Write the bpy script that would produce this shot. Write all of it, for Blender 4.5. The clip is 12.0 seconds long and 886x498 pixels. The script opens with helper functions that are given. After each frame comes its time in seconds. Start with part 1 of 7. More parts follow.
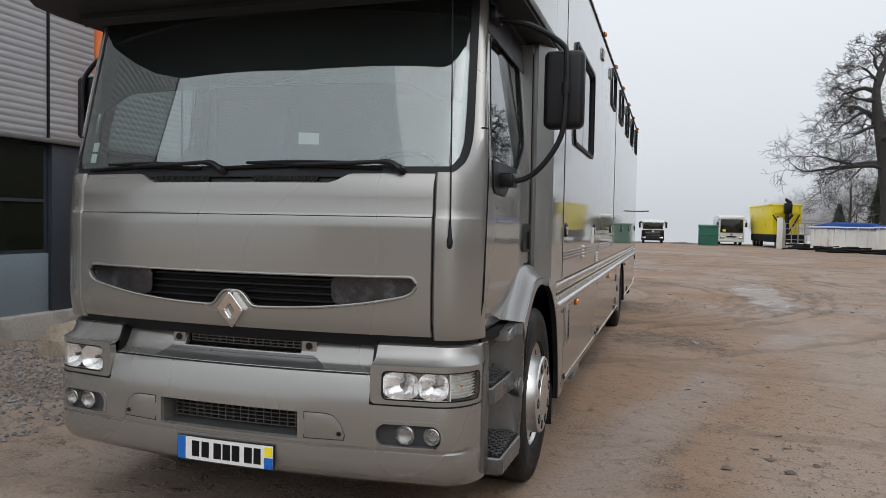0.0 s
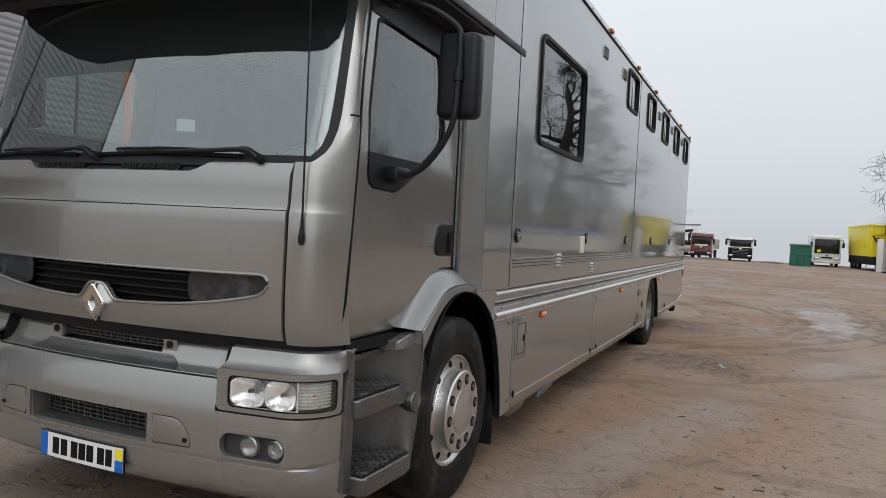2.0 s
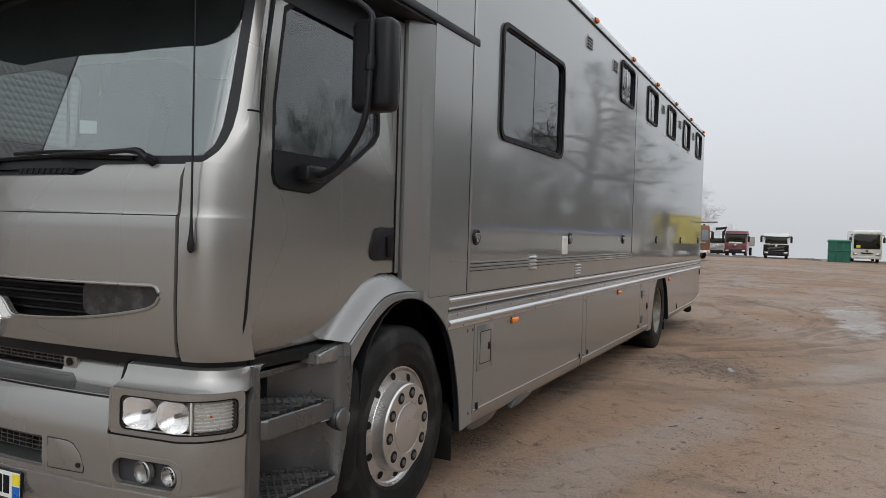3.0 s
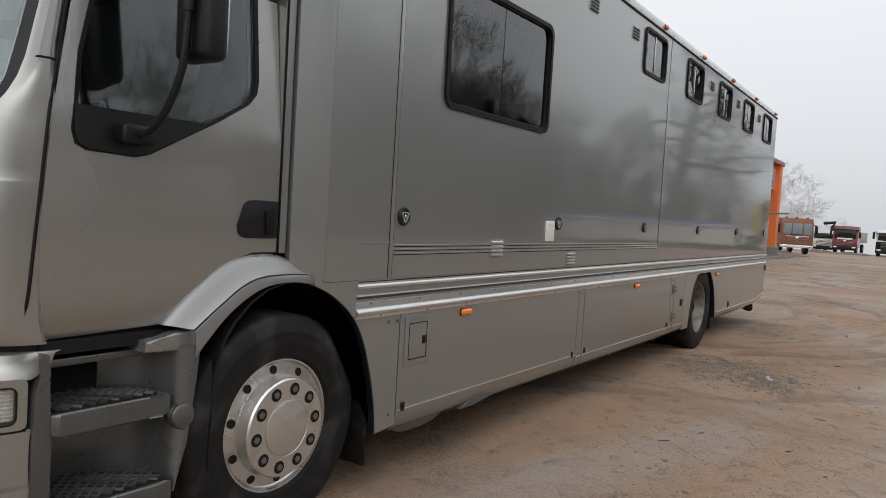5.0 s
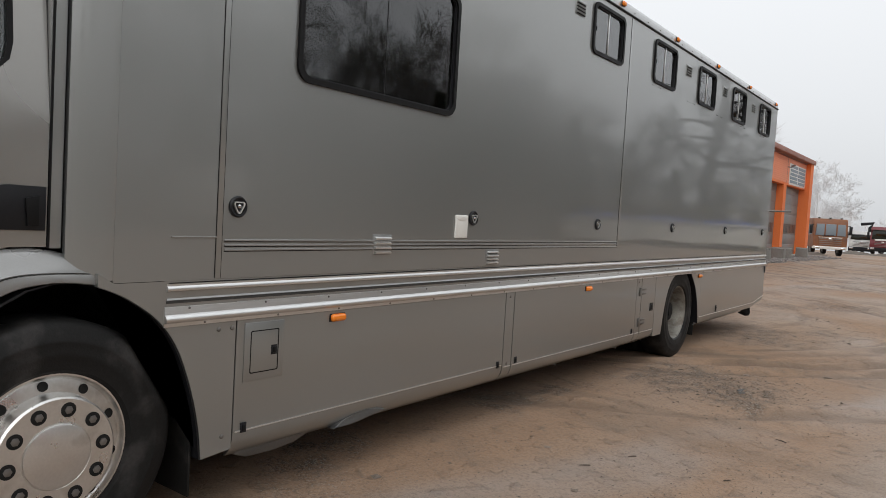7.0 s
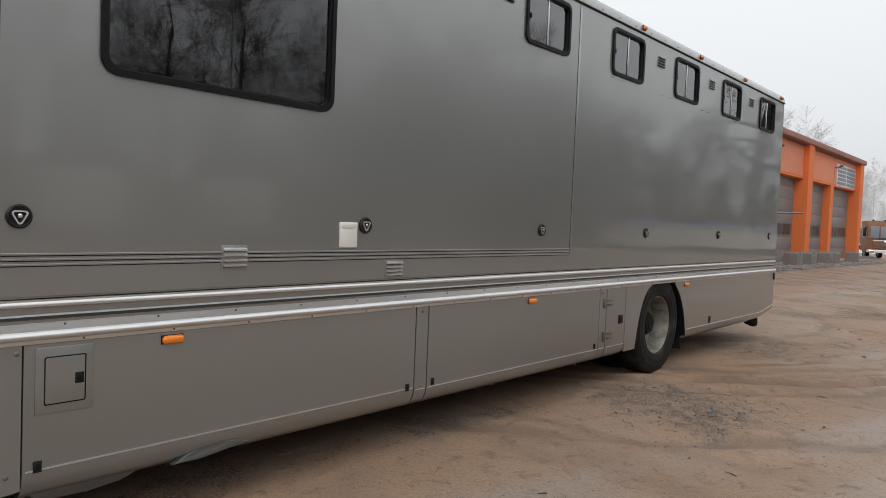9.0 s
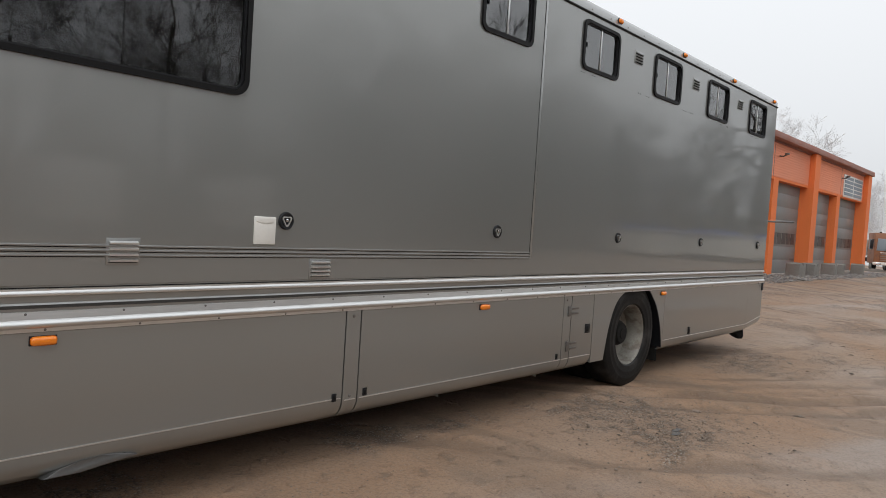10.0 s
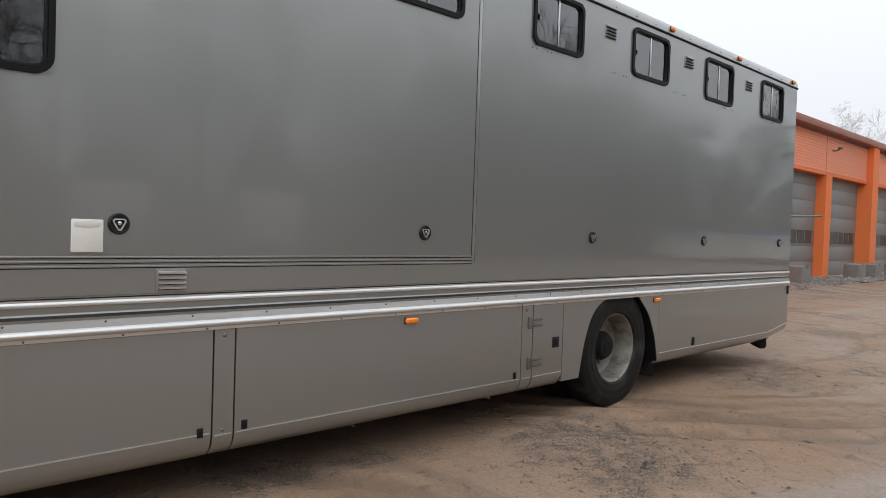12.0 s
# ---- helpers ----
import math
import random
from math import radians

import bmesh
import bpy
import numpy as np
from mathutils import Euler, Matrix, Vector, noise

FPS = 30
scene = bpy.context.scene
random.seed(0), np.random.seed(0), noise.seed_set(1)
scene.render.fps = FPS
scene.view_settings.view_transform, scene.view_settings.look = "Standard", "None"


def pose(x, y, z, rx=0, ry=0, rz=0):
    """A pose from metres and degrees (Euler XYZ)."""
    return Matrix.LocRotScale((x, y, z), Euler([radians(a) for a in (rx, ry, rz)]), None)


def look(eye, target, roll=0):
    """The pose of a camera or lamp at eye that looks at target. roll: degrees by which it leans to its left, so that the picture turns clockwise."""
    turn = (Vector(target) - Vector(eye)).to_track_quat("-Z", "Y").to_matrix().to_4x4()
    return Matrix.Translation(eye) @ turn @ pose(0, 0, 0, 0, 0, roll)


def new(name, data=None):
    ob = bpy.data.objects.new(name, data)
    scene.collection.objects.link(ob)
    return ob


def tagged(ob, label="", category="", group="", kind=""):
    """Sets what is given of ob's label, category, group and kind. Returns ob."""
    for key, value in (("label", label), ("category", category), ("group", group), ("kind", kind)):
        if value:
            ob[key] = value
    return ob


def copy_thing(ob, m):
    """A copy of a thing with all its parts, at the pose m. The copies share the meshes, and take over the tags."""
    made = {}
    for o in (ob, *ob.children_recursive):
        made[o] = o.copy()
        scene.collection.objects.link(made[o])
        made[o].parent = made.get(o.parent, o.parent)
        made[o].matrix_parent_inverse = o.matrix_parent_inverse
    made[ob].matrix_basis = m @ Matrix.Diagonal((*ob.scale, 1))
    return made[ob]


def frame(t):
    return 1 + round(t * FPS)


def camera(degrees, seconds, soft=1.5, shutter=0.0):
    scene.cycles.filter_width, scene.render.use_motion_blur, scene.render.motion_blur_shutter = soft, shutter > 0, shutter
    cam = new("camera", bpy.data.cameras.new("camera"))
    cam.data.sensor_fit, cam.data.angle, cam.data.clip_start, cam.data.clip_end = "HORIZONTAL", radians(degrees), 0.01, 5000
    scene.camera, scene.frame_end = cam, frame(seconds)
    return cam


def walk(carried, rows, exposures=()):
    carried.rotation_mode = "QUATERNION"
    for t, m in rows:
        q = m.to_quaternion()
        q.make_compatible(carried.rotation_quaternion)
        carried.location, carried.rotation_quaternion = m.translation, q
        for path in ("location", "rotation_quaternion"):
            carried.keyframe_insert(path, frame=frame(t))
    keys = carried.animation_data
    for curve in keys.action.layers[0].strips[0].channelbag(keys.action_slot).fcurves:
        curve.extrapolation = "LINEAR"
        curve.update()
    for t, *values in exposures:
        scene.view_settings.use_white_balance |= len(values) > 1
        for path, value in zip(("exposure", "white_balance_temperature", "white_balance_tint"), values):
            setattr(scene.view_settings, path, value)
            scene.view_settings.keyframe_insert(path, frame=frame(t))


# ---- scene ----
# Camera: one lens, carried along the lorry at eye height. Rows: seconds, x, y, z, yaw, pitch, roll.
cam = camera(63.36, 12.0, soft=0.55)
PATH = [
    (0.0, -0.086, 0.460, 1.532, 17.68, -2.09, -1.07),
    (0.5, 0.156, 0.592, 1.514, 19.50, -1.39, -3.19),
    (1.0, 0.348, 0.731, 1.514, 22.96, -1.29, -3.62),
    (1.5, 0.526, 0.906, 1.541, 23.54, -1.49, -3.14),
    (2.0, 0.697, 1.084, 1.512, 24.48, -1.58, -2.93),
    (2.5, 0.861, 1.336, 1.502, 26.06, -1.47, -2.70),
    (3.0, 1.017, 1.540, 1.526, 27.08, -1.42, -1.73),
    (3.2, 1.139, 1.628, 1.533, 28.52, -1.52, -2.27),
    (4.8, 1.557, 2.364, 1.510, 34.23, -2.58, -3.48),
    (5.0, 1.578, 2.461, 1.534, 34.60, -2.96, -3.40),
    (5.5, 1.658, 2.690, 1.544, 34.18, -3.15, -2.01),
    (6.0, 1.756, 2.955, 1.513, 34.56, -2.62, -3.46),
    (6.5, 1.931, 3.226, 1.567, 36.75, -3.11, -2.49),
    (7.0, 1.974, 3.453, 1.532, 37.18, -3.01, -3.37),
    (7.5, 2.061, 3.752, 1.542, 37.83, -2.70, -3.49),
    (7.7, 2.081, 3.872, 1.567, 37.19, -2.83, -2.45),
    (9.3, 2.480, 4.608, 1.544, 42.20, -2.26, -3.17),
    (9.5, 2.494, 4.722, 1.536, 41.80, -2.19, -4.67),
    (10.0, 2.527, 5.031, 1.556, 41.66, -2.28, -3.70),
    (10.5, 2.562, 5.348, 1.534, 41.43, -1.91, -0.87),
    (11.0, 2.644, 5.638, 1.503, 42.85, -1.20, -1.72),
    (11.5, 2.706, 5.947, 1.540, 45.46, -1.62, -1.23),
    (12.0, 2.672, 6.206, 1.519, 45.98, -1.52, -1.92),
]
EXPOSURES = [(0.0, -0.02, 6330, 9.5), (1.8, -0.06, 6330, 9.5), (3.0, -0.08, 6380, 9.5), (5.5, 0.05, 6500, 9.5), (7.0, 0.07, 6560, 9.5), (9.5, 0.07, 6540, 9.5), (11.3, 0.07, 6480, 9.5), (12.0, 0.20, 6400, 9.5)]
walk(cam, [(t, pose(x, y, z, 90 + pitch, roll, yaw)) for t, x, y, z, yaw, pitch, roll in PATH], EXPOSURES)

# ---- world and light: an even overcast winter sky ----
world = bpy.data.worlds.new("overcast_sky")
scene.world = world
world.use_nodes = True
wn, wl = world.node_tree.nodes, world.node_tree.links
wn.clear()
w_out = wn.new("ShaderNodeOutputWorld")
w_bg = wn.new("ShaderNodeBackground")
w_sky = wn.new("ShaderNodeTexSky")
w_sky.sky_type = "NISHITA"
w_sky.sun_disc = False
w_sky.sun_elevation = radians(38)
w_sky.sun_rotation = radians(150)
w_sky.air_density, w_sky.dust_density = 1.0, 4.0
w_hsv = wn.new("ShaderNodeHueSaturation")
w_hsv.inputs["Saturation"].default_value = 0.12
w_mix = wn.new("ShaderNodeMixRGB")
w_mix.inputs["Fac"].default_value = 0.80
w_mix.inputs["Color2"].default_value = (7.6, 7.85, 8.2, 1)
wl.new(w_sky.outputs["Color"], w_hsv.inputs["Color"])
wl.new(w_hsv.outputs["Color"], w_mix.inputs["Color1"])
# an overcast sky grows brighter towards the zenith
w_tc, w_sep, w_up, w_mul = wn.new("ShaderNodeTexCoord"), wn.new("ShaderNodeSeparateXYZ"), wn.new("ShaderNodeMapRange"), wn.new("ShaderNodeVectorMath")
w_up.inputs["To Min"].default_value, w_up.inputs["To Max"].default_value = 0.92, 1.82
w_mul.operation = "SCALE"
wl.new(w_tc.outputs["Generated"], w_sep.inputs["Vector"])
wl.new(w_sep.outputs["Z"], w_up.inputs["Value"])
wl.new(w_mix.outputs["Color"], w_mul.inputs[0])
wl.new(w_up.outputs["Result"], w_mul.inputs["Scale"])
wl.new(w_mul.outputs["Vector"], w_bg.inputs["Color"])
w_bg.inputs["Strength"].default_value = 0.105
wl.new(w_bg.outputs["Background"], w_out.inputs["Surface"])

sun_data = bpy.data.lights.new("sun", "SUN")
sun_data.energy, sun_data.angle, sun_data.color = 0.35, radians(60), (1.0, 0.97, 0.93)
sun = new("sun", sun_data)
sun.matrix_world = look((20, -30, 40), (0, 8, 0))

# ---- materials ----
def material(name, colour, rough=0.5, metal=0.0, vary=0.12, scale=3.0, fine=60.0, bump=0.0, bump_scale=None, coat=0.0, second=None,
             second_at=0.55, second_scale=1.0, rough_vary=0.1, island=0.0, bump_detail=3.0, big_detail=4.0, stretch=(1, 1, 1), spec=0.5):
    """A principled surface with variation at two scales, an optional second colour in patches, and fine relief."""
    m = bpy.data.materials.new(name)
    m.use_nodes = True
    n, l = m.node_tree.nodes, m.node_tree.links
    b = n["Principled BSDF"]
    b.inputs["Roughness"].default_value, b.inputs["Metallic"].default_value = rough, metal
    b.inputs["Coat Weight"].default_value, b.inputs["Coat Roughness"].default_value = coat, 0.04
    b.inputs["Specular IOR Level"].default_value = spec
    tc = n.new("ShaderNodeTexCoord")
    mp = n.new("ShaderNodeMapping")
    mp.inputs["Scale"].default_value = stretch
    l.new(tc.outputs["Object"], mp.inputs["Vector"])

    def noise_node(s, detail=4.0):
        t = n.new("ShaderNodeTexNoise")
        t.inputs["Scale"].default_value, t.inputs["Detail"].default_value = s, detail
        l.new(mp.outputs["Vector"], t.inputs["Vector"])
        return t
    big, small = noise_node(scale, big_detail), noise_node(fine, 3.0)
    add = n.new("ShaderNodeMath")
    add.operation = "ADD"
    l.new(big.outputs["Fac"], add.inputs[0])
    l.new(small.outputs["Fac"], add.inputs[1])
    last = add
    if island:
        info = n.new("ShaderNodeObjectInfo" if island < 0 else "ShaderNodeNewGeometry")
        more = n.new("ShaderNodeMath")
        more.operation = "MULTIPLY_ADD"
        more.inputs[1].default_value, more.inputs[2].default_value = abs(island), -abs(island) / 2
        l.new(info.outputs["Random" if island < 0 else "Random Per Island"], more.inputs[0])
        tot = n.new("ShaderNodeMath")
        tot.operation = "ADD"
        l.new(add.outputs[0], tot.inputs[0])
        l.new(more.outputs[0], tot.inputs[1])
        last = tot
    rng = n.new("ShaderNodeMapRange")
    rng.inputs["From Min"].default_value, rng.inputs["From Max"].default_value = 0.6, 1.4
    rng.inputs["To Min"].default_value, rng.inputs["To Max"].default_value = 1 - vary, 1 + vary
    l.new(last.outputs[0], rng.inputs["Value"])
    base = n.new("ShaderNodeMixRGB")
    base.inputs["Color1"].default_value = (*colour, 1)
    base.inputs["Color2"].default_value = (*(second or colour), 1)
    if second:
        patch = noise_node(second_scale, 6.0)
        ramp = n.new("ShaderNodeMapRange")
        ramp.inputs["From Min"].default_value, ramp.inputs["From Max"].default_value = second_at - 0.06, second_at + 0.08
        l.new(patch.outputs["Fac"], ramp.inputs["Value"])
        l.new(ramp.outputs["Result"], base.inputs["Fac"])
    else:
        base.inputs["Fac"].default_value = 0
    mul = n.new("ShaderNodeVectorMath")
    mul.operation = "SCALE"
    l.new(base.outputs["Color"], mul.inputs[0])
    l.new(rng.outputs["Result"], mul.inputs["Scale"])
    l.new(mul.outputs["Vector"], b.inputs["Base Color"])
    rr = n.new("ShaderNodeMapRange")
    rr.inputs["From Min"].default_value, rr.inputs["From Max"].default_value = 0.3, 0.7
    rr.inputs["To Min"].default_value, rr.inputs["To Max"].default_value = max(rough - rough_vary, 0.0), min(rough + rough_vary, 1)
    l.new(big.outputs["Fac"], rr.inputs["Value"])
    l.new(rr.outputs["Result"], b.inputs["Roughness"])
    if bump:
        bt = noise_node(bump_scale or fine, bump_detail)
        bn = n.new("ShaderNodeBump")
        bn.inputs["Strength"].default_value, bn.inputs["Distance"].default_value = 1.0, bump
        l.new(bt.outputs["Fac"], bn.inputs["Height"])
        l.new(bn.outputs["Normal"], b.inputs["Normal"])
    return m


def glass_material(name, tint, rough=0.0, ior=1.5, weight=1.0):
    m = bpy.data.materials.new(name)
    m.use_nodes = True
    b = m.node_tree.nodes["Principled BSDF"]
    b.inputs["Base Color"].default_value = (*tint, 1)
    b.inputs["Roughness"].default_value, b.inputs["IOR"].default_value = rough, ior
    b.inputs["Transmission Weight"].default_value = weight
    return m


PAINT = material("taupe_metallic_paint", (0.300, 0.306, 0.297), 0.33, 0.68, vary=0.03, scale=0.8, fine=300, coat=1.0, rough_vary=0.015, bump=0.0012, bump_scale=0.7, bump_detail=0.0, big_detail=0.0)
PAINT_CAB = material("cab_metallic_paint", (0.325, 0.318, 0.300), 0.27, 0.66, vary=0.03, scale=1.5, fine=300, coat=0.8, rough_vary=0.015, big_detail=0.0)
PAINT_GREY = material("wing_grey_paint", (0.285, 0.284, 0.277), 0.33, 0.62, vary=0.07, scale=3, fine=200, coat=0.5)
PLASTIC_GREY = material("weathered_grey_step_plastic", (0.125, 0.125, 0.122), 0.33, 0.6, vary=0.08, scale=5, fine=80, coat=0.3, bump=0.0006, bump_scale=150)
BLACK = material("black_plastic", (0.009, 0.0095, 0.0115), 0.42, spec=0.3, vary=0.2, scale=6, fine=120, bump=0.0004, bump_scale=300)
DARK = material("dark_underside", (0.012, 0.0115, 0.011), 0.8, spec=0.2, vary=0.3, scale=3, fine=40)
SILL_DARK = material("groove_shade_grey", (0.035, 0.035, 0.034), 0.5, vary=0.15, scale=3, fine=60)
# the shade below the pod is put into this colour
LUTON_UNDER = material("shade_darkened_underside", (0.026, 0.028, 0.032), 0.5, spec=0.25, vary=0.2, scale=2, fine=60)
RUBBER = material("worn_tyre_rubber", (0.008, 0.0078, 0.0076), 0.62, spec=0.25, vary=0.35, scale=4, fine=70, bump=0.0008, bump_scale=120, second=(0.030, 0.028, 0.027), second_at=0.58, second_scale=5)
SEAL = material("window_rubber_seal", (0.006, 0.006, 0.0065), 0.5, spec=0.2, vary=0.2, scale=8, fine=100)
ALU = material("polished_aluminium_rim", (0.66, 0.65, 0.63), 0.30, 0.9, vary=0.07, scale=6, fine=90, rough_vary=0.06, second=(0.48, 0.46, 0.43), second_at=0.62, second_scale=6)
RAIL = material("aluminium_rail", (0.72, 0.72, 0.71), 0.42, 1.0, vary=0.08, scale=2, fine=120, stretch=(1, 0.1, 1))
RIM_DULL = material("dull_steel_rim", (0.22, 0.21, 0.185), 0.5, 0.5, vary=0.2, scale=9, fine=60, second=(0.14, 0.12, 0.10), second_at=0.55, second_scale=10)
STEEL = material("dirty_steel", (0.20, 0.19, 0.18), 0.45, 0.8, vary=0.2, scale=8, fine=60)
CHROME = material("chrome", (0.80, 0.80, 0.80), 0.08, 1.0, vary=0.03, scale=5, fine=60, rough_vary=0.03)
ORANGE_LENS = material("amber_lens", (0.85, 0.22, 0.01), 0.2, vary=0.08, scale=20, fine=200, coat=0.6)
WHITE_PLASTIC = material("white_plastic", (0.72, 0.71, 0.67), 0.4, vary=0.04, scale=5, fine=60)
PLATE_WHITE = material("number_plate_white", (0.78, 0.78, 0.76), 0.35, vary=0.03, scale=8, fine=80)
PLATE_BLUE = material("number_plate_blue", (0.01, 0.13, 0.50), 0.35, vary=0.05, scale=8, fine=80)
YELLOW = material("yellow_tipper_paint", (0.90, 0.74, 0.02), 0.4, vary=0.08, scale=1, fine=20, second=(0.6, 0.45, 0.05), second_at=0.64, second_scale=1)
ORANGE = material("orange_render", (0.76, 0.182, 0.046), 0.7, vary=0.08, scale=0.6, fine=25, bump=0.002, bump_scale=30)
ORANGE_BRICK = material("orange_painted_block", (0.78, 0.285, 0.165), 0.75, vary=0.10, scale=0.5, fine=20, bump=0.002, bump_scale=40, island=0.15)
FASCIA = material("brown_roof_fascia", (0.30, 0.12, 0.085), 0.6, vary=0.1, scale=1, fine=20)
DOOR_GREY = material("grey_sectional_door", (0.20, 0.205, 0.205), 0.5, vary=0.12, scale=0.7, fine=12)
CLAD = material("grey_metal_cladding", (0.36, 0.355, 0.36), 0.5, 0.2, vary=0.12, scale=0.8, fine=12, rough_vary=0.08, stretch=(1, 0.4, 3))
PANEL_BLUE = material("slate_blue_panel", (0.030, 0.038, 0.050), 0.5, vary=0.12, scale=2, fine=30)
PANEL_PALE = material("pale_blue_panel", (0.19, 0.235, 0.27), 0.5, vary=0.08, scale=1, fine=20)
CONCRETE = material("concrete", (0.36, 0.335, 0.30), 0.85, vary=0.18, scale=1.5, fine=30, bump=0.004, bump_scale=25, second=(0.24, 0.22, 0.19), second_at=0.58, second_scale=2)
OLD_CONCRETE = material("weathered_grey_concrete", (0.20, 0.19, 0.175), 0.9, vary=0.25, scale=2, fine=30, bump=0.006, bump_scale=20)
ROCK = material("rough_stone", (0.30, 0.25, 0.19), 0.85, vary=0.3, scale=3, fine=25, bump=0.02, bump_scale=9)
STONE = material("gravel_stone", (0.21, 0.195, 0.185), 0.85, vary=0.35, scale=6, fine=40, island=0.9)
CLOD = material("dirt_clod", (0.175, 0.138, 0.110), 0.9, vary=0.4, scale=6, fine=40, island=0.9)
TREAD = material("worn_tread_metal", (0.085, 0.083, 0.080), 0.40, 0.5, vary=0.25, scale=10, fine=80)
TWIG = material("dead_twig", (0.075, 0.055, 0.042), 0.8, vary=0.3, scale=6, fine=40)
# oak bark is greyer than it need be: distance haze in the colour
BARK = material("oak_bark", (0.060, 0.056, 0.053), 0.9, vary=0.3, scale=2, fine=15, bump=0.02, bump_scale=8)
# frost and distance haze, both put into one pale bark colour
BARK_FROST_HAZE = material("frost_and_haze_bark", (0.76, 0.76, 0.77), 0.9, vary=0.2, scale=0.5, fine=5)
BARK_WOOD = material("woodland_bark", (0.105, 0.100, 0.092), 0.9, vary=0.35, scale=0.6, fine=8)
NEEDLE = material("dull_evergreen", (0.050, 0.060, 0.042), 0.9, vary=0.4, scale=0.5, fine=4, island=0.5)
SCRUB = material("brown_scrub", (0.085, 0.075, 0.055), 0.95, vary=0.4, scale=0.4, fine=4, island=0.6)
WHITE_PAINT = material("white_vehicle_paint", (0.72, 0.72, 0.70), 0.35, vary=0.05, scale=1, fine=20, coat=0.4)
RED_PAINT = material("dark_red_vehicle_paint", (0.17, 0.022, 0.030), 0.35, vary=0.1, scale=1, fine=20, coat=0.4)
BROWN_PAINT = material("faded_brown_orange_paint", (0.22, 0.085, 0.035), 0.6, vary=0.2, scale=1, fine=20, second=(0.12, 0.06, 0.04), second_at=0.58, second_scale=2)
GREEN_PAINT = material("green_skip_paint", (0.012, 0.13, 0.085), 0.5, vary=0.2, scale=1, fine=20, second=(0.05, 0.08, 0.06), second_at=0.62, second_scale=2)
CREAM = material("cream_skip_paint", (0.80, 0.79, 0.74), 0.5, vary=0.08, scale=1, fine=20, second=(0.50, 0.44, 0.36), second_at=0.66, second_scale=2)
TARP = material("blue_tarpaulin", (0.015, 0.10, 0.45), 0.45, vary=0.15, scale=1.5, fine=15, bump=0.02, bump_scale=3)
FENCE = material("weathered_fence_grey", (0.36, 0.34, 0.31), 0.75, vary=0.2, scale=1, fine=15)
DARK_GLASS = material("dark_vehicle_glass", (0.012, 0.014, 0.009), 0.03, vary=0.1, scale=1, fine=5, rough_vary=0.02)
TINTED = glass_material("tinted_window_glass", (0.13, 0.135, 0.14), ior=1.82)
SCREEN_GLASS = glass_material("coated_windscreen_glass", (0.74, 0.88, 0.85), ior=2.1)
STALL_GLASS = glass_material("mirrored_stall_glass", (0.20, 0.205, 0.21), ior=2.2)
DOOR_GLASS = glass_material("green_tinted_door_glass", (0.50, 0.56, 0.56), ior=1.65)
LENS = glass_material("clear_lamp_lens", (0.97, 0.97, 0.97), 0.0)
# blue-black of the pod's reflection, as a plain colour
REFLECTION_DARK = material("pod_reflection_blue_black", (0.020, 0.022, 0.026), 0.6, vary=0.15, scale=3, fine=60)
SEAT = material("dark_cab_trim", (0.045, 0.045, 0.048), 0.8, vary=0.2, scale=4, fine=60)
LAMP_SILVER = material("silvered_lamp_housing", (0.88, 0.88, 0.87), 0.3, 0.3, vary=0.05, scale=20, fine=120)
FOG_GREY = material("grey_fog_reflector", (0.40, 0.40, 0.39), 0.22, 0.7, vary=0.08, scale=20, fine=120, bump=0.002, bump_scale=60)
SPOIL = material("brown_grey_spoil", (0.115, 0.096, 0.080), 0.95, vary=0.4, scale=1.5, fine=14, bump=0.05, bump_scale=5)
LAMP_CHROME = material("bright_lamp_reflector", (0.95, 0.95, 0.94), 0.14, 0.75, vary=0.04, scale=20, fine=120, bump=0.003, bump_scale=45, stretch=(1, 1, 0.1))
SEAT_PALE = material("pale_cab_curtain", (0.30, 0.31, 0.305), 0.9, vary=0.15, scale=4, fine=60)
SMOKED = material("dusty_smoked_cover", (0.030, 0.031, 0.033), 0.12, vary=0.35, scale=7, fine=60, second=(0.075, 0.075, 0.075), second_at=0.60, second_scale=9)
DULL_PANE = material("dusty_door_pane", (0.045, 0.046, 0.048), 0.4, vary=0.3, scale=1.5, fine=20)
PAPER = material("white_paper", (0.8, 0.8, 0.78), 0.8, vary=0.03)


# wheel tracks bent across the yard: middle, radius, half width, and how strongly they show
TRACKS = ((-4.75, 16.96, 5.85, 0.10, 0.9), (-4.75, 16.96, 6.22, 0.16, 1.0), (-4.75, 16.96, 6.50, 0.08, 0.8), (-4.75, 16.96, 4.3, 0.12, 0.7),
          (-7.47, 19.29, 10.12, 0.09, 0.9), (-7.47, 19.29, 10.47, 0.15, 1.0), (-7.47, 19.29, 10.85, 0.10, 0.9), (-7.47, 19.29, 12.5, 0.14, 0.8),
          (3.0, -150.0, 180.6, 0.22, 1.0), (3.0, -150.0, 181.3, 0.14, 0.9), (3.0, -150.0, 183.0, 0.22, 0.9), (-40.0, -120.0, 160.4, 0.28, 1.0), (-40.0, -120.0, 163.0, 0.25, 0.9),
          (30.0, -90.0, 137.0, 0.4, 1.0), (30.0, -90.0, 139.6, 0.35, 0.9), (0.0, -100.0, 154.0, 0.5, 0.9), (12.0, 24.0, 8.2, 0.14, 0.9), (12.0, 24.0, 6.1, 0.14, 0.8))
SMOOTHED = ((38.6, -3.7, 40.0, 0.42, 0.9), (38.6, -3.7, 37.3, 0.5, 0.6), (-60.0, 10.0, 63.6, 0.5, 0.5))


